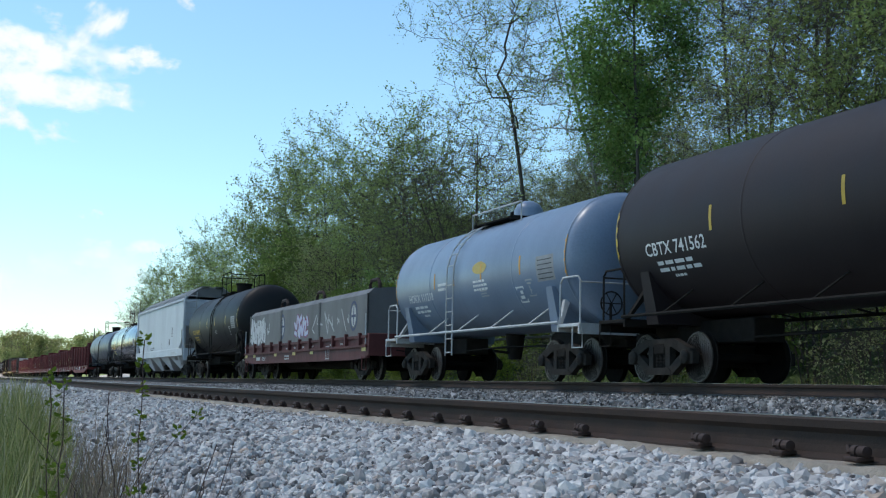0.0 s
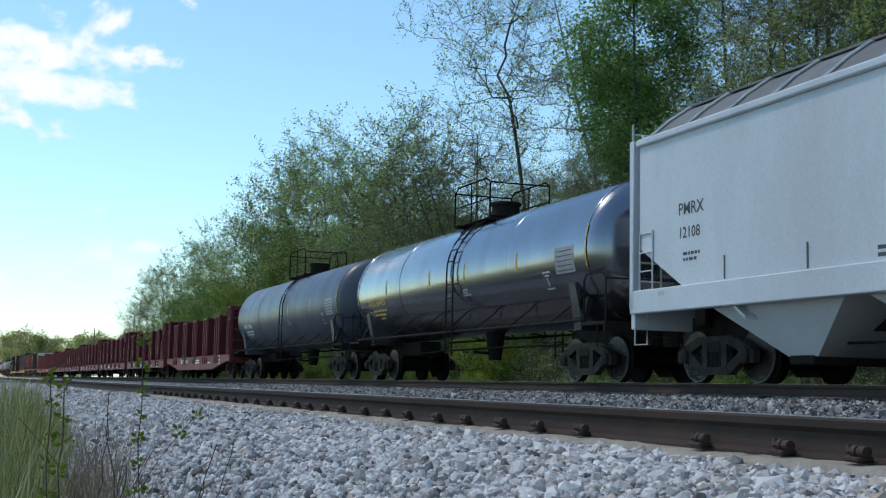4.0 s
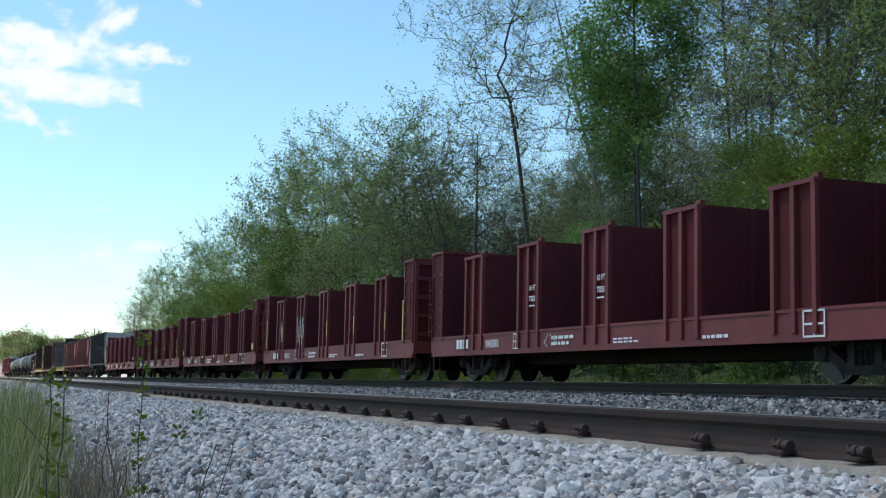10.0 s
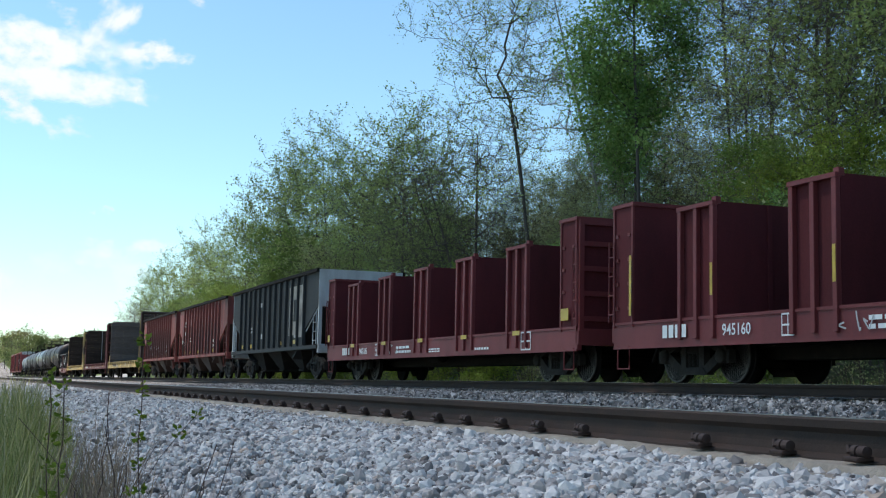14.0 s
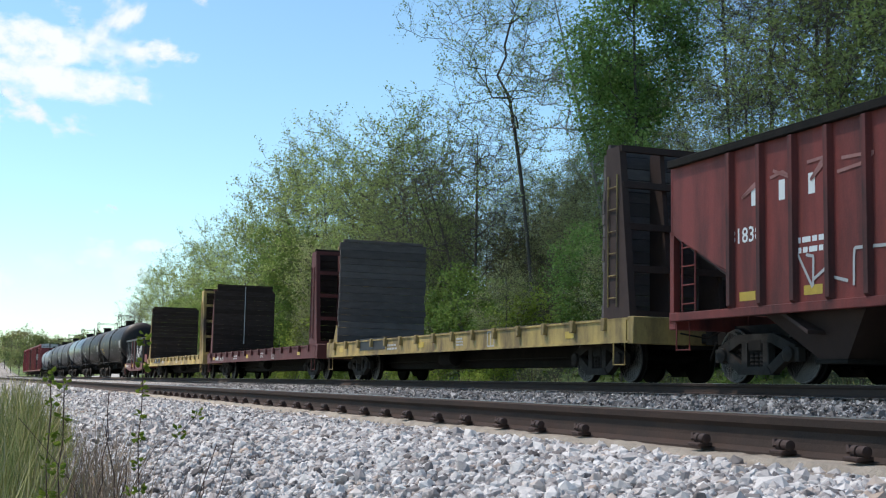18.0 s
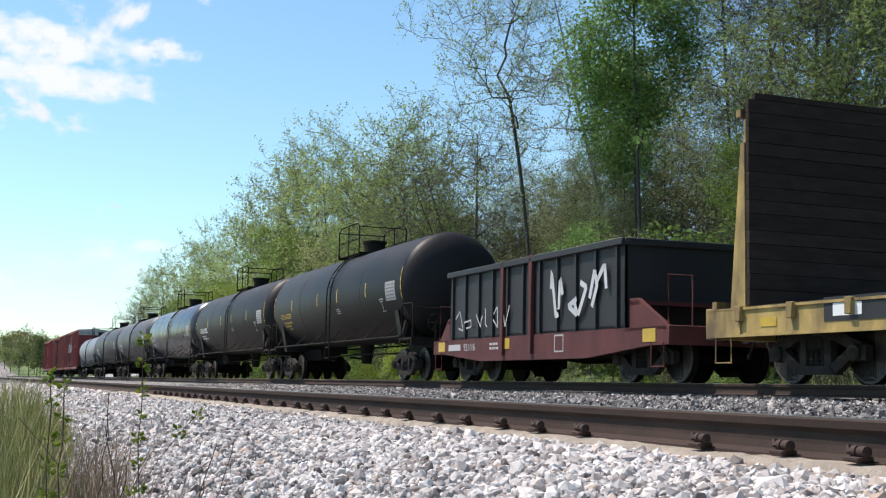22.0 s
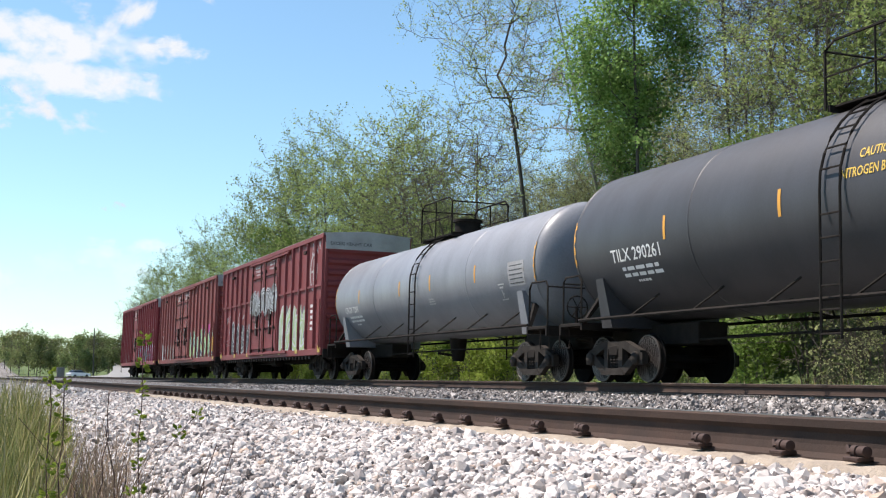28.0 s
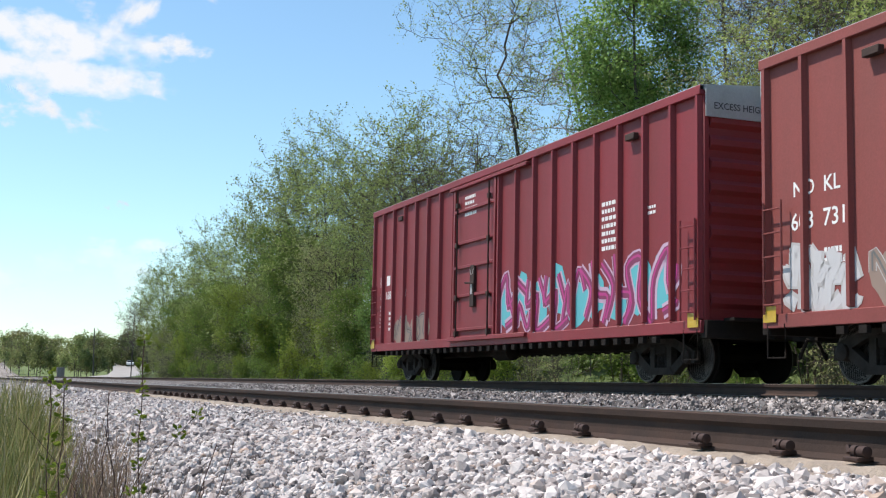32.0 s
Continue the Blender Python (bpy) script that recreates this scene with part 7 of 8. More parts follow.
KINDS = {
    "sycamore": tree_meshes("sycamore", 101, 20.5, 0.30, (0.66, 0.19, 0.33), 400, 12500, 0.068, M["bark"], M["leaf_bud"], 3, 0.65, (-0.09, 0.035), 50, 0.6, 0.12, 1.5, leader=-0.3, r_tip=0.0085, power=2.15),
    "sycamore_b": tree_meshes("sycamore_b", 131, 20, 0.30, (0.72, 0.20, 0.26), 300, 14000, 0.065, M["bark"], M["leaf_olive"], 4, 0.7, (0.0, 0.0), 30, 0.9, 0.22, 1.6),
    "white_tree": tree_meshes("white_tree", 141, 18, 0.22, (0.72, 0.28, 0.22), 240, 1500, 0.08, M["pale_bark"], M["leaf_bud"], 3, 0.8, (-0.18, 0.05), 26, 0.8, 0.12, 1.4, r_tip=0.011),
    "open_a": tree_meshes("open_a", 102, 14.5, 0.17, (0.62, 0.27, 0.36), 360, 11500, 0.092, M["bark"], M["leaf_bud"], 4, 0.6, (0.03, 0.0), 34, 0.8, 0.14, 1.5),
    "open_b": tree_meshes("open_b", 103, 13.5, 0.16, (0.60, 0.28, 0.38), 360, 13000, 0.092, M["bark"], M["leaf_bud"], 4, 0.6, (-0.04, 0.02), 30, 0.8, 0.15, 1.5),
    "open_c": tree_meshes("open_c", 107, 14, 0.19, (0.66, 0.23, 0.30), 260, 3000, 0.08, M["bark"], M["leaf_bud"], 3, 0.65, (-0.24, 0.09), 34, 0.8, 0.12, 1.4),
    "open_d": tree_meshes("open_d", 137, 13, 0.15, (0.66, 0.22, 0.28), 200, 2200, 0.08, M["bark"], M["leaf_bud"], 3, 0.65, (-0.36, 0.14), 28, 0.8, 0.12, 1.4),
    "green_a": tree_meshes("green_a", 104, 14.5, 0.20, (0.76, 0.15, 0.21), 300, 22000, 0.10, M["bark"], M["leaf_deep"], 3, 0.5, (0.0, 0.0), 15, 0.55, 0.30, 1.3),
    "green_b": tree_meshes("green_b", 105, 12, 0.15, (0.60, 0.24, 0.36), 300, 18000, 0.11, M["bark"], M["leaf_fresh"], 3, 0.5, (0.0, 0.0), 26, 0.55, 0.30, 1.3),
    "green_c": tree_meshes("green_c", 106, 11, 0.14, (0.58, 0.25, 0.38), 280, 16000, 0.105, M["bark"], M["leaf_lime"], 3, 0.5, (0.0, 0.0), 24, 0.55, 0.30, 1.3),
    "bare": tree_meshes("bare", 108, 11, 0.16, (0.66, 0.24, 0.32), 330, 700, 0.07, M["bark"], M["leaf_bud"], 5, 0.7, (0.05, 0.0), 30, 0.8, 0.1, 1.4),
    "bush_a": tree_meshes("bush_a", 109, 3.6, 0.04, (0.52, 0.42, 0.42), 60, 2600, 0.11, M["bark"], M["leaf_fresh"], 3, 0.35, (0, 0), 12, 1.2, 0.16, 1.4, stems=4, r_tip=0.006),
    "bush_b": tree_meshes("bush_b", 110, 3.2, 0.04, (0.52, 0.46, 0.42), 60, 2400, 0.11, M["bark"], M["leaf_lime"], 3, 0.35, (0, 0), 12, 1.2, 0.16, 1.4, stems=4, r_tip=0.006),
    "thicket": tree_meshes("thicket", 111, 4.2, 0.04, (0.55, 0.42, 0.42), 110, 900, 0.08, M["bark"], M["leaf_olive"], 5, 0.5, (0, 0), 20, 1.4, 0.12, 1.5, stems=6, r_tip=0.007),
    "brush": tree_meshes("brush", 115, 6.0, 0.06, (0.55, 0.34, 0.42), 150, 2000, 0.09, M["bark"], M["leaf_dull"], 5, 0.55, (0, 0), 22, 1.2, 0.18, 1.5, stems=5, r_tip=0.007),
    "brush_tall": tree_meshes("brush_tall", 116, 12.0, 0.10, (0.52, 0.24, 0.44), 260, 9000, 0.08, M["bark"], M["leaf_dull"], 4, 0.7, (0, 0), 30, 0.9, 0.22, 1.5, stems=3),
    "mid_a": tree_meshes("mid_a", 121, 12.5, 0.14, (0.58, 0.23, 0.40), 240, 6000, 0.22, M["bark"], M["leaf_fresh"], 3, 0.6, (0, 0), 30, 0.6, 0.32, 1.3),
    "mid_b": tree_meshes("mid_b", 122, 12.5, 0.14, (0.58, 0.24, 0.40), 240, 6000, 0.22, M["bark"], M["leaf_lime"], 3, 0.6, (0, 0), 28, 0.6, 0.32, 1.3),
    "mid_c": tree_meshes("mid_c", 123, 13.0, 0.14, (0.60, 0.25, 0.38), 300, 12000, 0.075, M["bark"], M["leaf_olive"], 4, 0.7, (0, 0), 34, 0.8, 0.2, 1.6),
    "mid_d": tree_meshes("mid_d", 124, 12.5, 0.14, (0.58, 0.23, 0.40), 240, 8000, 0.16, M["bark"], M["leaf_deep"], 3, 0.6, (0, 0), 30, 0.55, 0.32, 1.3),
    "far_a": tree_meshes("far_a", 112, 11, 0.16, (0.56, 0.34, 0.42), 120, 2600, 0.38, M["bark"], M["leaf_far"], 2, 0.8, (0, 0), 26, 0.7, 0.45, 1.3, r_tip=0.02),
    "far_b": tree_meshes("far_b", 113, 11, 0.16, (0.56, 0.34, 0.42), 160, 1500, 0.30, M["bark"], M["leaf_dull"], 3, 0.9, (0, 0), 26, 0.8, 0.4, 1.3, r_tip=0.02),
}
WORDING = {
    "sycamore": ("tree", "tall grey-barked tree with open crown and small new leaves"),
    "sycamore_b": ("tree", "tall dark-trunked tree with spreading olive crown"),
    "white_tree": ("tree", "pale white-barked tree with bare spreading branches"),
    "brush_tall": ("tree", "tall brushy olive tree with several thin stems"),
    "brush": ("bush", "tall olive brush with many thin stems on the slope"),
    "open_d": ("tree", "strongly leaning tree with thin dark branches"),
    "open_a": ("tree", "slender tree with open branches and olive spring catkins"),
    "open_b": ("tree", "slender tree with open branches and thin olive leaves"),
    "open_c": ("tree", "leaning tree with open dark branches and sparse leaves"),
    "green_a": ("tree", "full deep-green leafy tree on the wooded slope"),
    "green_b": ("tree", "fresh green leafy tree at the wood's edge"),
    "green_c": ("tree", "lime-green young tree at the wood's edge"),
    "bare": ("tree", "nearly bare grey tree with fine twigs"),
    "bush_a": ("bush", "fresh green bush below the trees"),
    "bush_b": ("bush", "lime-green bush at the foot of the slope"),
    "thicket": ("bush", "brown thicket of thin stems with few leaves"),
    "mid_a": ("tree", "fresh green young tree in the wood"),
    "mid_b": ("tree", "lime-green young tree in the wood"),
    "mid_c": ("tree", "olive spring tree with thin leaves in the wood"),
    "mid_d": ("tree", "deep-green young tree in the shaded wood"),
    "far_a": ("tree", "green leafy tree in the distant wood"),
    "far_b": ("tree", "olive spring tree in the distant wood"),
}


WOOD_TURN = radians(0.38)      # the wood's edge and the road are laid out at this small angle to the track


def swing(x, y):
    return x * math.cos(WOOD_TURN) - y * math.sin(WOOD_TURN), x * math.sin(WOOD_TURN) + y * math.cos(WOOD_TURN)


def plant(kind, x, y, scale=1.0, turn=0.0, high=1.0):
    cat, label = WORDING[kind]
    root = thing(cat, label, cat, "distant wood" if kind.startswith("far") else "trees and bushes of the slope")
    root.location = (x, y, float(ground_height(x, y)) - 0.05)
    root.rotation_euler = (0, 0, turn)
    root.scale = (scale, scale, scale * high)
    wood, crown = KINDS[kind]
    part("trunk", wood, None, root)
    if crown:
        part("crown", crown, None, root)
    return root


# the edge of the wood along the track: kind, across, along, scale, turn
for kind, x, y, sc, tu in (
        ("sycamore", 23.4, 49.0, 1.0, 0.0), ("open_c", 22.2, 53.2, 0.88, 0.0), ("open_d", 23.0, 54.5, 0.80, 0.2), ("open_c", 22.5, 58.5, 0.85, 0.4), ("bare", 23.8, 57.0, 1.15, 1.0),
        ("open_a", 22.0, 63.0, 1.02, 1.1), ("open_b", 23.0, 67.7, 1.10, 3.0), ("open_a", 22.5, 73.0, 1.06, 4.2), ("open_b", 22.5, 78.0, 1.15, 0.3), ("open_a", 23.0, 84.0, 1.12, 5.1),
        ("open_b", 22.0, 90.0, 1.18, 2.0), ("green_b", 20.8, 80.0, 0.85, 0.9), ("green_b", 21.0, 86.5, 1.0, 3.3), ("mid_c", 21.0, 72.0, 0.75, 2.0),
        ("green_c", 20.8, 99.0, 0.8, 4.4), ("open_b", 22.0, 104.0, 0.98, 3.9), ("open_a", 22.0, 113.0, 1.04, 0.2), ("green_b", 20.5, 107.0, 0.78, 5.2), ("green_c", 20.5, 118.0, 0.75, 1.0),
        ("open_b", 22.5, 124.0, 1.0, 2.9), ("open_a", 22.0, 136.0, 0.98, 2.2), ("green_b", 21.0, 130.0, 0.75, 2.1), ("open_b", 22.0, 146.0, 1.0, 0.8), ("green_c", 22.0, 142.0, 0.7, 4.0),
        ("bare", 22.0, 160.0, 1.0, 2.6), ("bare", 22.0, 177.0, 1.0, 0.6),
        ("green_a", 24.0, 41.0, 1.06, 0.4), ("green_a", 25.5, 44.0, 0.80, 2.4), ("white_tree", 26.8, 47.6, 0.98, 0.0), ("sycamore_b", 28.5, 41.4, 0.92, 2.0), ("sycamore_b", 29.5, 40.2, 0.90, 4.0), ("bare", 31.0, 39.5, 1.4, 5.0),
        ("green_c", 22.2, 29.0, 0.62, 1.2), ("green_b", 22.6, 31.5, 0.60, 3.1), ("green_c", 22.0, 26.0, 0.66, 2.2), ("mid_c", 25.5, 36.0, 0.85, 0.8),
        ("bare", 25.0, 31.5, 1.25, 0.2), ("open_b", 26.5, 32.5, 1.05, 4.6), ("open_a", 24.5, 27.5, 1.05, 0.1),
        ("open_b", 27.5, 26.5, 1.1, 0.4), ("mid_c", 32.5, 36.0, 0.95, 2.4),
        ("open_b", 22.0, 19.5, 1.1, 2.6), ("green_c", 20.5, 21.5, 0.6, 0.3), ("green_a", 25.0, 19.0, 1.1, 1.3), ("open_a", 21.0, 10.0, 1.1, 4.1), ("green_b", 24, 9.0, 1.0, 2.7),
        ("green_a", 22.0, 2.0, 1.1, 0.5), ("open_b", 24.0, -6.0, 1.2, 1.5), ("green_b", 21.0, -16.0, 1.1, 3.5)):
    plant(kind, x, y, sc, tu)
wr = random.Random(77)
# brush up the slope behind the nearest trees
for i in range(46):
    x = 22.5 + 13 * wr.random()
    y = x * wr.uniform(1.30, 2.25)
    low = 0.75 if x > 29 else 0.62
    plant(wr.choice(("brush", "brush", "brush", "thicket", "bush_a")), x, y, wr.uniform(0.8, 1.1) * low * (1.5 if x < 25 else 1.35), wr.uniform(0, 6.28))
for x, y, sc in ((26.0, 56.0, 0.62), (27.5, 58.5, 0.66), (28.0, 54.0, 0.66), (29.0, 57.0, 0.68), (27.0, 52.0, 0.70), (28.5, 50.5, 0.74), (30.0, 53.0, 0.74), (27.0, 47.5, 0.66), (29.5, 48.0, 0.72), (25.5, 49.0, 0.55),
                 (31.5, 50.0, 0.72), (26.0, 60.5, 0.58), (28.5, 62.0, 0.60), (25.0, 46.0, 0.50), (31.0, 45.0, 0.70), (33.0, 47.5, 0.75)):
    plant(wr.choice(("mid_c", "mid_c", "brush_tall")), x, y, sc * wr.uniform(0.92, 1.05), wr.uniform(0, 6.28))
# young growth in front of the trunks
y = 19.0
while y < 150:
    k = wr.choice(("mid_a", "mid_b", "mid_c", "mid_c") if y > 62 else ("mid_c", "mid_d", "mid_a"))
    plant(k, wr.uniform(19.8, 21.4), y, wr.uniform(0.36, 0.50), wr.uniform(0, 6.28))
    y += 3.4 + 0.03 * y
# deeper in the wood
for i in range(26):
    y = 66 + i * 3.6 + wr.uniform(-1.5, 1.5)
    x = wr.uniform(25.0, 31)
    plant(wr.choice(("mid_a", "mid_c", "mid_b", "mid_c", "mid_c")), x, y, wr.uniform(0.62, 0.82), wr.uniform(0, 6.28))
# undergrowth at the foot of the slope
y = 17.0
while y < 146:
    for x in (wr.uniform(18.6, 19.6), wr.uniform(20.2, 22.2)):
        k = wr.choice(("bush_a", "bush_b", "bush_a", "thicket") if y > 40 else ("bush_a", "bush_a", "thicket"))
        plant(k, x, y + wr.uniform(-1, 1), wr.uniform(0.45, 0.8) if x < 20 else wr.uniform(0.9, 1.35), wr.uniform(0, 6.28))
    y += 2.9 + y * 0.016
# the far wood across the road
for i in range(100):
    y = wr.uniform(300, 620)
    x = wr.uniform(-10, 0.16 * y + 10)
    if x < 17 + (y - 300) * -0.02 and y < 420:
        continue
    plant("far_a" if wr.random() < 0.6 else "far_b", x, y, wr.uniform(0.75, 1.25), wr.uniform(0, 6.28))
# weeds and grass between the train's track and the bushes
pr = random.Random(8)
pl = []
while len(pl) < 9000:
    y = 4 + 120 * pr.random() ** 1.6
    pl.append((pr.uniform(16.6, 20.0), y))
blades("trackside_grass", "fresh green grass and weeds behind the train", pl, [pr.uniform(0.2, 0.65) for _ in pl], [pr.uniform(0.012, 0.03) for _ in pl], pr, M["grass"])


# ---- road, pole and passing car in the distance ----
M["road"] = surface("pale_concrete_road", (0.34, 0.32, 0.29), (0.27, 0.255, 0.235), 0.9, 0, 10, 0.5, 0.5, 0.1)
ROAD = [(-60, 236, -0.1), (-10, 243, -0.25), (15, 248, -0.3), (27, 255, -0.25), (35, 272, 0.35), (39.5, 300, 1.5), (43.5, 335, 2.8), (50, 390, 3.8)]


def road_at(s):
    """Place along the road; s runs from 0 to the number of its stretches."""
    i = min(int(s), len(ROAD) - 2)
    a, b = Vector(ROAD[i]), Vector(ROAD[i + 1])
    p = a.lerp(b, s - i)
    return Vector((*swing(p.x, p.y), p.z))


v, f = [], []
for i in range(len(ROAD) * 6 - 6 + 1):
    s_ = i / 6
    p = road_at(min(s_, len(ROAD) - 1.001))
    d = road_at(min(s_ + 0.05, len(ROAD) - 1.001)) - road_at(max(s_ - 0.1, 0))
    n_ = Vector((-d.y, d.x, 0)).normalized() * 4.2
    v += [p + n_, p - n_, p + n_ - Vector((0, 0, 3)), p - n_ - Vector((0, 0, 3))]
for i in range(len(v) // 4 - 1):
    a = i * 4
    f += [(a, a + 1, a + 5, a + 4), (a, a + 4, a + 6, a + 2), (a + 1, a + 3, a + 7, a + 5)]
me = bpy.data.meshes.new("road")
me.from_pydata([tuple(p) for p in v], [], f)
me.materials.append(M["road"])
tagged(new("road", me), "pale concrete road crossing the tracks in the distance", "road", kind="structure")

pole = thing("utility_pole", "weathered wooden utility pole by the distant road", "pole")
pole.location = (*swing(30.7, 300), 0)
part("shaft", Shape().rev([(-1, 0.17), (11.2, 0.11)], "z", (0, 0, 0), 10), M["bark"], pole)
box_ = thing("signal_cabinet", "pale grey signal cabinet beside the tracks", "cabinet")
box_.location = (*swing(19.5, 250), 0)
part("housing", Shape().box(-0.7, 0.7, -0.6, 0.6, -0.3, 1.75, 0.04), M["cover_grey"], box_)
part("door", Shape().box(-0.55, 0.55, -0.64, -0.6, 0.0, 1.6, 0.01), M["cover_grey"], box_)

# white car: x sideways, y ahead
M["car_white"] = surface("white_car_paint", (0.75, 0.75, 0.75), (0.65, 0.65, 0.65), 0.25, 0, 20, 1, 0.3, 0)
M["car_glass"] = plain("dark_car_glass", (0.02, 0.025, 0.03), 0.08)
auto = thing("car", "small white passenger car driving along the distant road", "car")
s = Shape()
prof = [(-2.25, 0.35), (-2.3, 0.8), (-2.1, 0.98), (-1.6, 1.02), (1.0, 0.98), (2.1, 0.82), (2.3, 0.6), (2.25, 0.35)]
s.prism(prof, "x", -0.88, 0.88)
part("body", s, M["car_white"], auto)
s = Shape()
s.hexa([(-0.84, -1.75, 1.0), (0.84, -1.75, 1.0), (0.84, 1.05, 0.97), (-0.84, 1.05, 0.97), (-0.68, -1.25, 1.46), (0.68, -1.25, 1.46), (0.68, 0.3, 1.46), (-0.68, 0.3, 1.46)])
part("cabin", s, M["car_glass"], auto)
part("roof", Shape().box(-0.68, 0.68, -1.25, 0.3, 1.45, 1.5, 0.02), M["car_white"], auto)
for y_ in (-1.35, 1.4):
    for x_ in (-0.82, 0.82):
        w_ = part("wheel", Shape().rev([(-0.1, 0.2), (-0.09, 0.32), (0.09, 0.32), (0.1, 0.2)], "x", (0, 0, 0), 16), M["undergear"], auto, at=(x_, y_, 0.32))
        part("rim", Shape().rev([(-0.105, 0.18), (0.105, 0.18)], "x", (0, 0, 0), 10), M["wheel_rim"], w_)


# ---- clouds, far off and drifting ----
def puff_material(name, seed, size, cover, strength, rag):
    """A soft heap of white vapour: dense in the middle, frayed by noise towards its rim."""
    m = bpy.data.materials.new(name)
    m.use_nodes = True
    nt = m.node_tree
    nt.nodes.remove(nt.nodes["Principled BSDF"])
    tc = nt.nodes.new("ShaderNodeTexCoord")
    mp = nt.nodes.new("ShaderNodeMapping")
    mp.inputs["Location"].default_value = (seed, seed * 0.7, 0)
    mp.inputs["Scale"].default_value = (1 / size, 1.5 / size, 0)
    nt.links.new(tc.outputs["Object"], mp.inputs["Vector"])
    n = node(nt, "ShaderNodeTexNoise", Scale=1.0, Detail=4.5, Roughness=0.52)
    nt.links.new(mp.outputs[0], n.inputs["Vector"])
    gr = nt.nodes.new("ShaderNodeMapping")
    gr.inputs["Location"].default_value = (-1, -1, 0)
    gr.inputs["Scale"].default_value = (2, 2, 0)
    nt.links.new(tc.outputs["Generated"], gr.inputs["Vector"])
    dot = nt.nodes.new("ShaderNodeVectorMath")
    dot.operation = "DOT_PRODUCT"
    nt.links.new(gr.outputs[0], dot.inputs[0])
    nt.links.new(gr.outputs[0], dot.inputs[1])
    body = nt.nodes.new("ShaderNodeMath")      # cover - r^2
    body.operation = "SUBTRACT"
    body.inputs[0].default_value = cover
    nt.links.new(dot.outputs["Value"], body.inputs[1])
    fray = nt.nodes.new("ShaderNodeMath")
    fray.operation = "MULTIPLY_ADD"
    fray.inputs[1].default_value = rag
    nt.links.new(n.outputs["Fac"], fray.inputs[0])
    nt.links.new(body.outputs[0], fray.inputs[2])
    fit_ = nt.nodes.new("ShaderNodeMapRange")
    fit_.interpolation_type = "SMOOTHSTEP"
    fit_.inputs["From Min"].default_value, fit_.inputs["From Max"].default_value = rag * 0.5, rag * 0.5 + 0.75
    nt.links.new(fray.outputs[0], fit_.inputs["Value"])
    rim = nt.nodes.new("ShaderNodeMapRange")    # nothing is left at the sheet's rim
    rim.interpolation_type = "SMOOTHSTEP"
    rim.inputs["From Min"].default_value, rim.inputs["From Max"].default_value = 1.0, 0.55
    nt.links.new(dot.outputs["Value"], rim.inputs["Value"])
    mu = nt.nodes.new("ShaderNodeMath")
    mu.operation = "MULTIPLY"
    nt.links.new(fit_.outputs[0], mu.inputs[0])
    nt.links.new(rim.outputs[0], mu.inputs[1])
    em = nt.nodes.new("ShaderNodeEmission")
    em.inputs["Color"].default_value = (0.91, 0.97, 1.0, 1)
    em.inputs["Strength"].default_value = strength * 0.69
    tr = nt.nodes.new("ShaderNodeBsdfTransparent")
    mx = nt.nodes.new("ShaderNodeMixShader")
    nt.links.new(mu.outputs[0], mx.inputs[0])
    nt.links.new(tr.outputs[0], mx.inputs[1])
    nt.links.new(em.outputs[0], mx.inputs[2])
    nt.links.new(mx.outputs[0], nt.nodes["Material Output"].inputs["Surface"])
    return m


CLOUD_FAR = 2600.0
CLOUDS = []
LENS_PX = 784 / math.tan(radians(LENS) / 2)
u = CLOUD_FAR / LENS_PX


def cloud_pose(eye, px, py):
    return eye @ Matrix.Translation((px * CLOUD_FAR, py * CLOUD_FAR, -CLOUD_FAR))


def bearing(x, y):
    return (x - 784) / LENS_PX, (441 - y) / LENS_PX


def cloud(label, x, y, drift, puffs):
    """A drifting cloud of soft puffs: (right, down, width, height, tilt, cover, brightness, raggedness)."""
    root = thing("cloud", label, "cloud")
    for i, (px, py, w, h, tilt, cover, strength, rag) in enumerate(puffs):
        w, h = w * u, h * u
        n = 8
        sh = Shape()
        sh.add([(w * (a / n - 0.5), h * (b / n - 0.5), -0.04 * w * ((a / n - 0.5) ** 2 + (b / n - 0.5) ** 2)) for b in range(n + 1) for a in range(n + 1)],
               [(b * (n + 1) + a, b * (n + 1) + a + 1, (b + 1) * (n + 1) + a + 1, (b + 1) * (n + 1) + a) for b in range(n) for a in range(n)])
        pf = part("puff", sh, puff_material("cloud_vapour", 3.7 * i + x * 0.01, max(h, w * 0.2) * 0.62, cover, strength, rag), root, at=(px * u, -py * u, -3.0 * i))
        pf.rotation_euler = (0, 0, radians(tilt))
    CLOUDS.append((root, eye_pose(), *bearing(x, y), drift))


cloud("bright white cumulus cloud in streaks drifting in blue sky", 60, 100, 58, [
    (-30, -20, 520, 100, -10, 0.72, 0.86, 2.2), (112, -48, 170, 130, 50, 0.45, 0.84, 3.0), (50, -55, 280, 100, -5, 0.15, 0.8, 3.0),
    (185, 4, 190, 72, 0, 0.62, 0.84, 2.4), (-20, 46, 540, 95, -11, 0.72, 0.86, 2.2), (100, 66, 240, 70, -6, 0.5, 0.84, 2.6),
    (-30, 108, 330, 100, -16, 0.35, 0.82, 3.0), (-120, 112, 220, 90, -10, 0.35, 0.82, 3.0)])
cloud("small faint white cloud in the blue sky", 160, 380, 45, [(0, 0, 100, 44, -8, 0.2, 0.72, 2.4)])
cloud("small white cloud wisp high in the sky", 330, 2, 40, [(0, 0, 110, 70, -20, 0.25, 0.8, 2.4)])
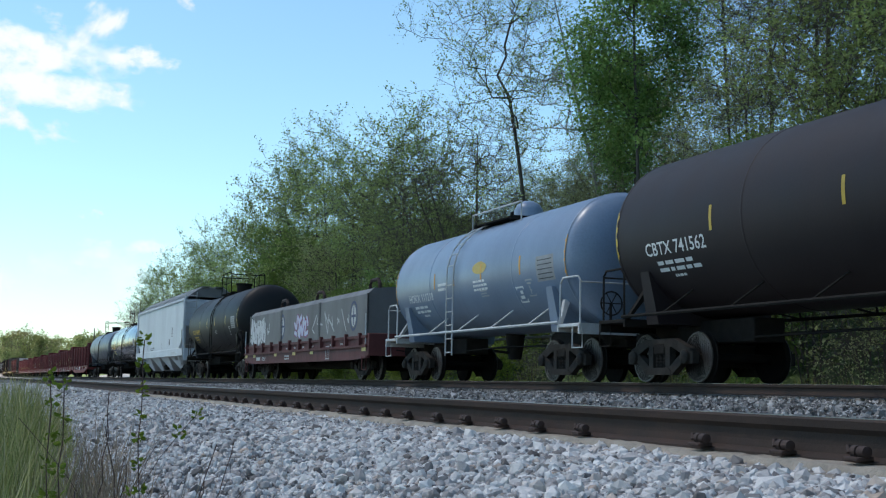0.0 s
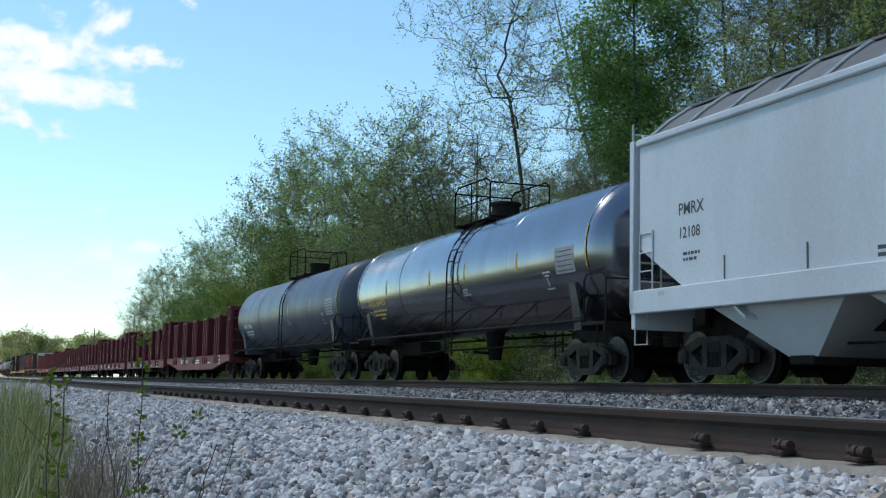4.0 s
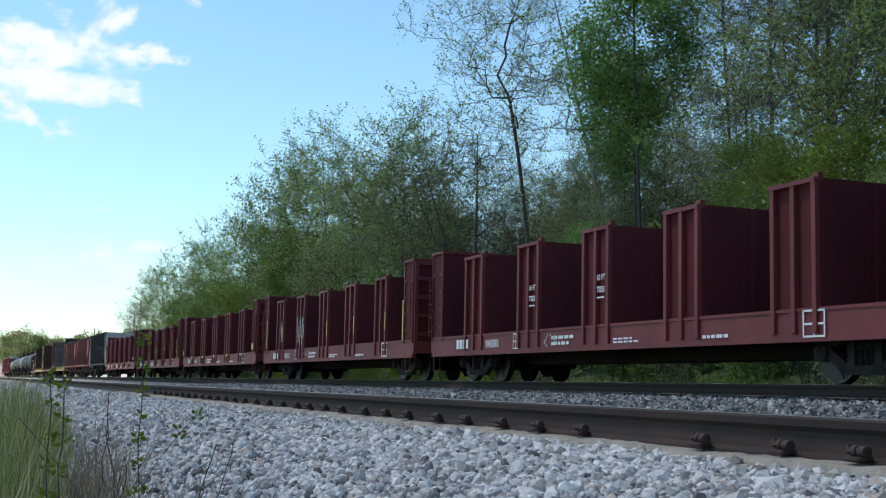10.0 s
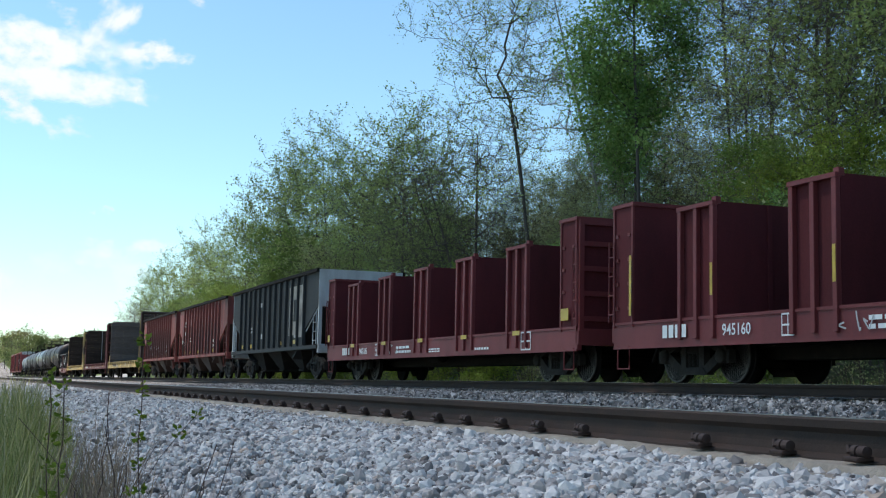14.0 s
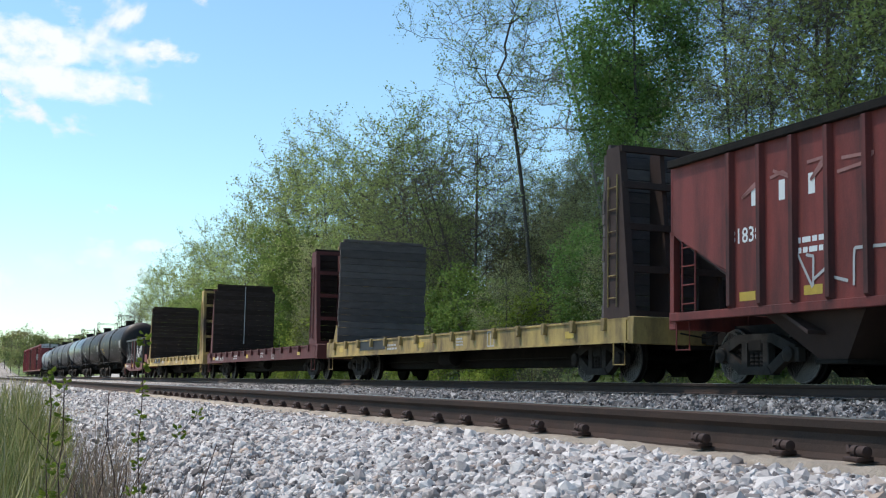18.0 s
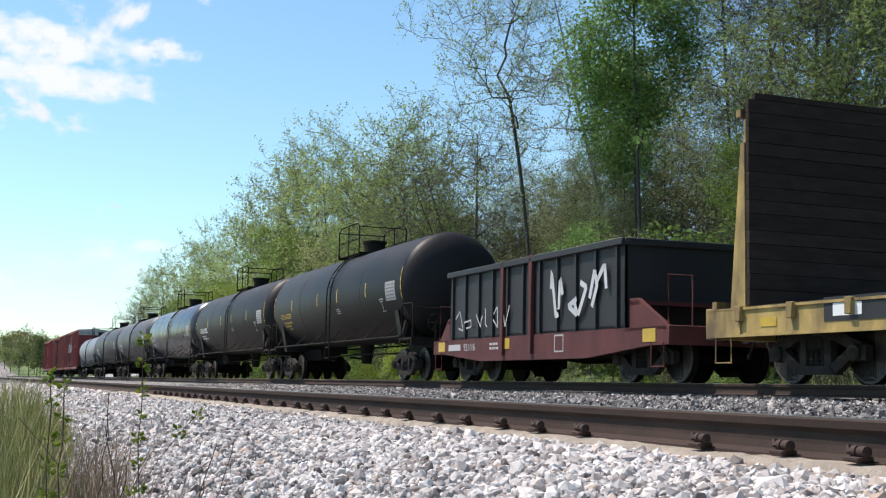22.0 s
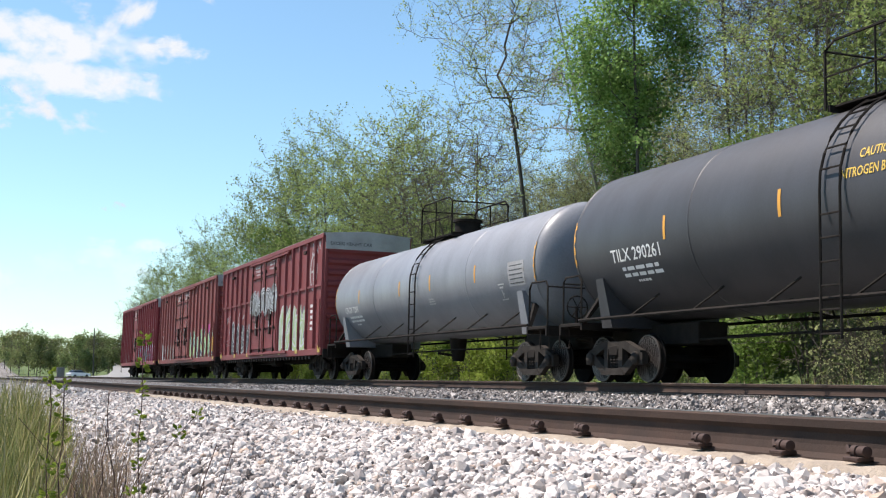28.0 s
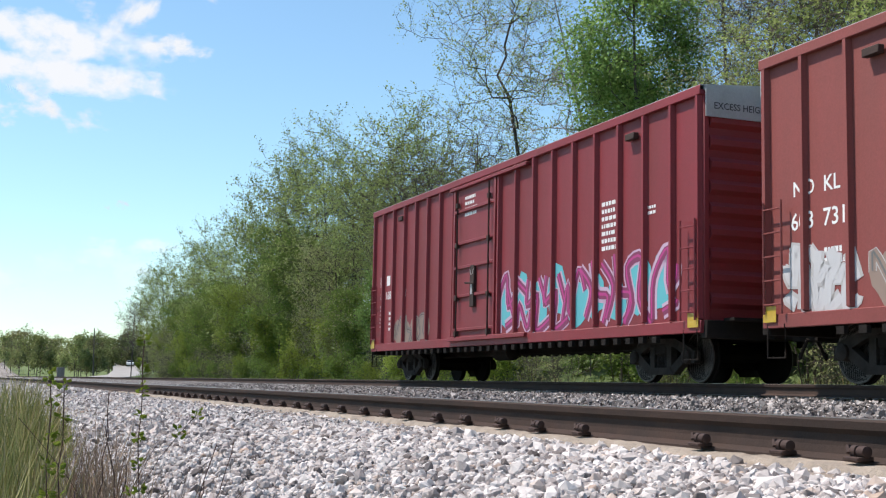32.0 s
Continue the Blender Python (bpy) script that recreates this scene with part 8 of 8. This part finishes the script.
cloud("pale low cloud bank over the distant wood", 60, 500, 8, [
    (60, -22, 900, 150, 5, 0.24, 0.86, 2.0), (-40, 40, 1200, 200, 2, 0.12, 0.84, 1.6), (140, -55, 420, 90, 8, 0.2, 0.90, 2.2)])


# the cloud that hides the sun at first and drifts off it, along the wind
WIND = Vector((0.937, -0.349, 0.0))
ALONG = Vector((0.349, 0.937, 0.0))
SHADE_HIGH = 900.0


def shade_cloud():
    """A broad cloud sheet high overhead with a frayed rim."""
    m = bpy.data.materials.new("overhead_cloud")
    m.use_nodes = True
    nt = m.node_tree
    nt.nodes.remove(nt.nodes["Principled BSDF"])
    tc = nt.nodes.new("ShaderNodeTexCoord")
    sep = nt.nodes.new("ShaderNodeSeparateXYZ")
    nt.links.new(tc.outputs["Object"], sep.inputs[0])
    n = node(nt, "ShaderNodeTexNoise", Scale=0.03, Detail=4.0, Roughness=0.5)
    nt.links.new(tc.outputs["Object"], n.inputs["Vector"])
    k = nt.nodes.new("ShaderNodeMath")
    k.operation = "MULTIPLY_ADD"
    k.inputs[1].default_value = 8.0
    nt.links.new(n.outputs["Fac"], k.inputs[0])
    nt.links.new(sep.outputs["X"], k.inputs[2])
    wide = nt.nodes.new("ShaderNodeMapRange")
    wide.inputs["From Min"].default_value, wide.inputs["From Max"].default_value = -60.0, 40.0
    nt.links.new(k.outputs[0], wide.inputs["Value"])
    thick = [(0.0, 0.40), (0.20, 0.38), (0.26, 0.30), (0.31, 0.04), (0.455, 0.0), (0.50, 0.28), (0.55, 0.34), (0.66, 0.42), (0.72, 0.72), (0.78, 0.86), (1.0, 0.86)]
    mr = ramp(nt, [(at, (c, c, c)) for at, c in thick])     # thin veils trail behind the dense part
    nt.links.new(wide.outputs[0], mr.inputs[0])
    tl = nt.nodes.new("ShaderNodeBsdfTranslucent")
    tl.inputs[0].default_value = (0.9, 0.9, 0.9, 1)
    tr = nt.nodes.new("ShaderNodeBsdfTransparent")
    mx = nt.nodes.new("ShaderNodeMixShader")
    nt.links.new(mr.outputs[0], mx.inputs[0])
    nt.links.new(tr.outputs[0], mx.inputs[1])
    nt.links.new(tl.outputs[0], mx.inputs[2])
    nt.links.new(mx.outputs[0], nt.nodes["Material Output"].inputs["Surface"])
    sh = Shape()
    nx, ny = 20, 28
    sh.add([(-130 + 410 * i / nx, -280 + 640 * j / ny, 14 * math.sin(i * 0.9) * math.sin(j * 0.7)) for j in range(ny + 1) for i in range(nx + 1)],
           [(j * (nx + 1) + i, j * (nx + 1) + i + 1, (j + 1) * (nx + 1) + i + 1, (j + 1) * (nx + 1) + i) for j in range(ny) for i in range(nx)])
    me = bpy.data.meshes.new("cloud")
    me.from_pydata(sh.v, [], sh.f)
    me.materials.append(m)
    return tagged(new("cloud", me), "broad white cloud overhead drifting off the sun", "cloud")


overhead = shade_cloud()


def overhead_pose(t):
    c = 3.6 * (t - 19.2)
    p = WIND * c + SUN_DIR * (SHADE_HIGH / SUN_DIR.z)
    return pose(p.x, p.y, p.z, 0, 0, math.degrees(math.atan2(WIND.y, WIND.x)))


def motions():
    for root, u in MOVING:
        walk(root, [(t, pose(TRACK_X, u - 0.9 - run(t), TRACK_Z - 0.755 * math.sin(radians(CANT)), 0, CANT, 0)) for t in range(33)])
    # wheels roll on the rails, 0.457 m in radius
    first = {}
    for w, k in WHEELS:
        if k not in first:
            rows = []
            for i in range(961):
                t = i / 30
                a = run(t) / 0.457
                rows.append((t, Matrix.Translation((0, k, 0.457)) @ Matrix.Rotation(a, 4, "X")))
            walk(w, rows)
            first[k] = w
        else:
            src = first[k].animation_data
            w.rotation_mode = "QUATERNION"
            w.animation_data_create()
            w.animation_data.action = src.action
            w.animation_data.action_slot = src.action_slot
    for ob, eye, px, py, drift in CLOUDS:
        d = drift / LENS_PX
        walk(ob, [(0, cloud_pose(eye, px, py)), (32, cloud_pose(eye, px + d, py + 0.35 * d))])
    walk(overhead, [(t, overhead_pose(t)) for t in (0, 8, 16, 24, 32)])
    rows = []
    for t, s in ((0, 0.05), (24, 1.0), (27.5, 2.42), (27.9, 2.62), (28.3, 2.82), (28.7, 3.0), (29.1, 3.22), (29.5, 3.45), (29.9, 3.75), (30.3, 4.1), (30.7, 4.5), (32, 5.8)):
        p, q = road_at(s), road_at(s + 0.05)
        d = q - p
        rows.append((t, pose(p.x + 0.0, p.y, p.z + 0.02, 0, 0, math.degrees(math.atan2(d.y, d.x)) - 90)))
    walk(auto, rows)


motions()
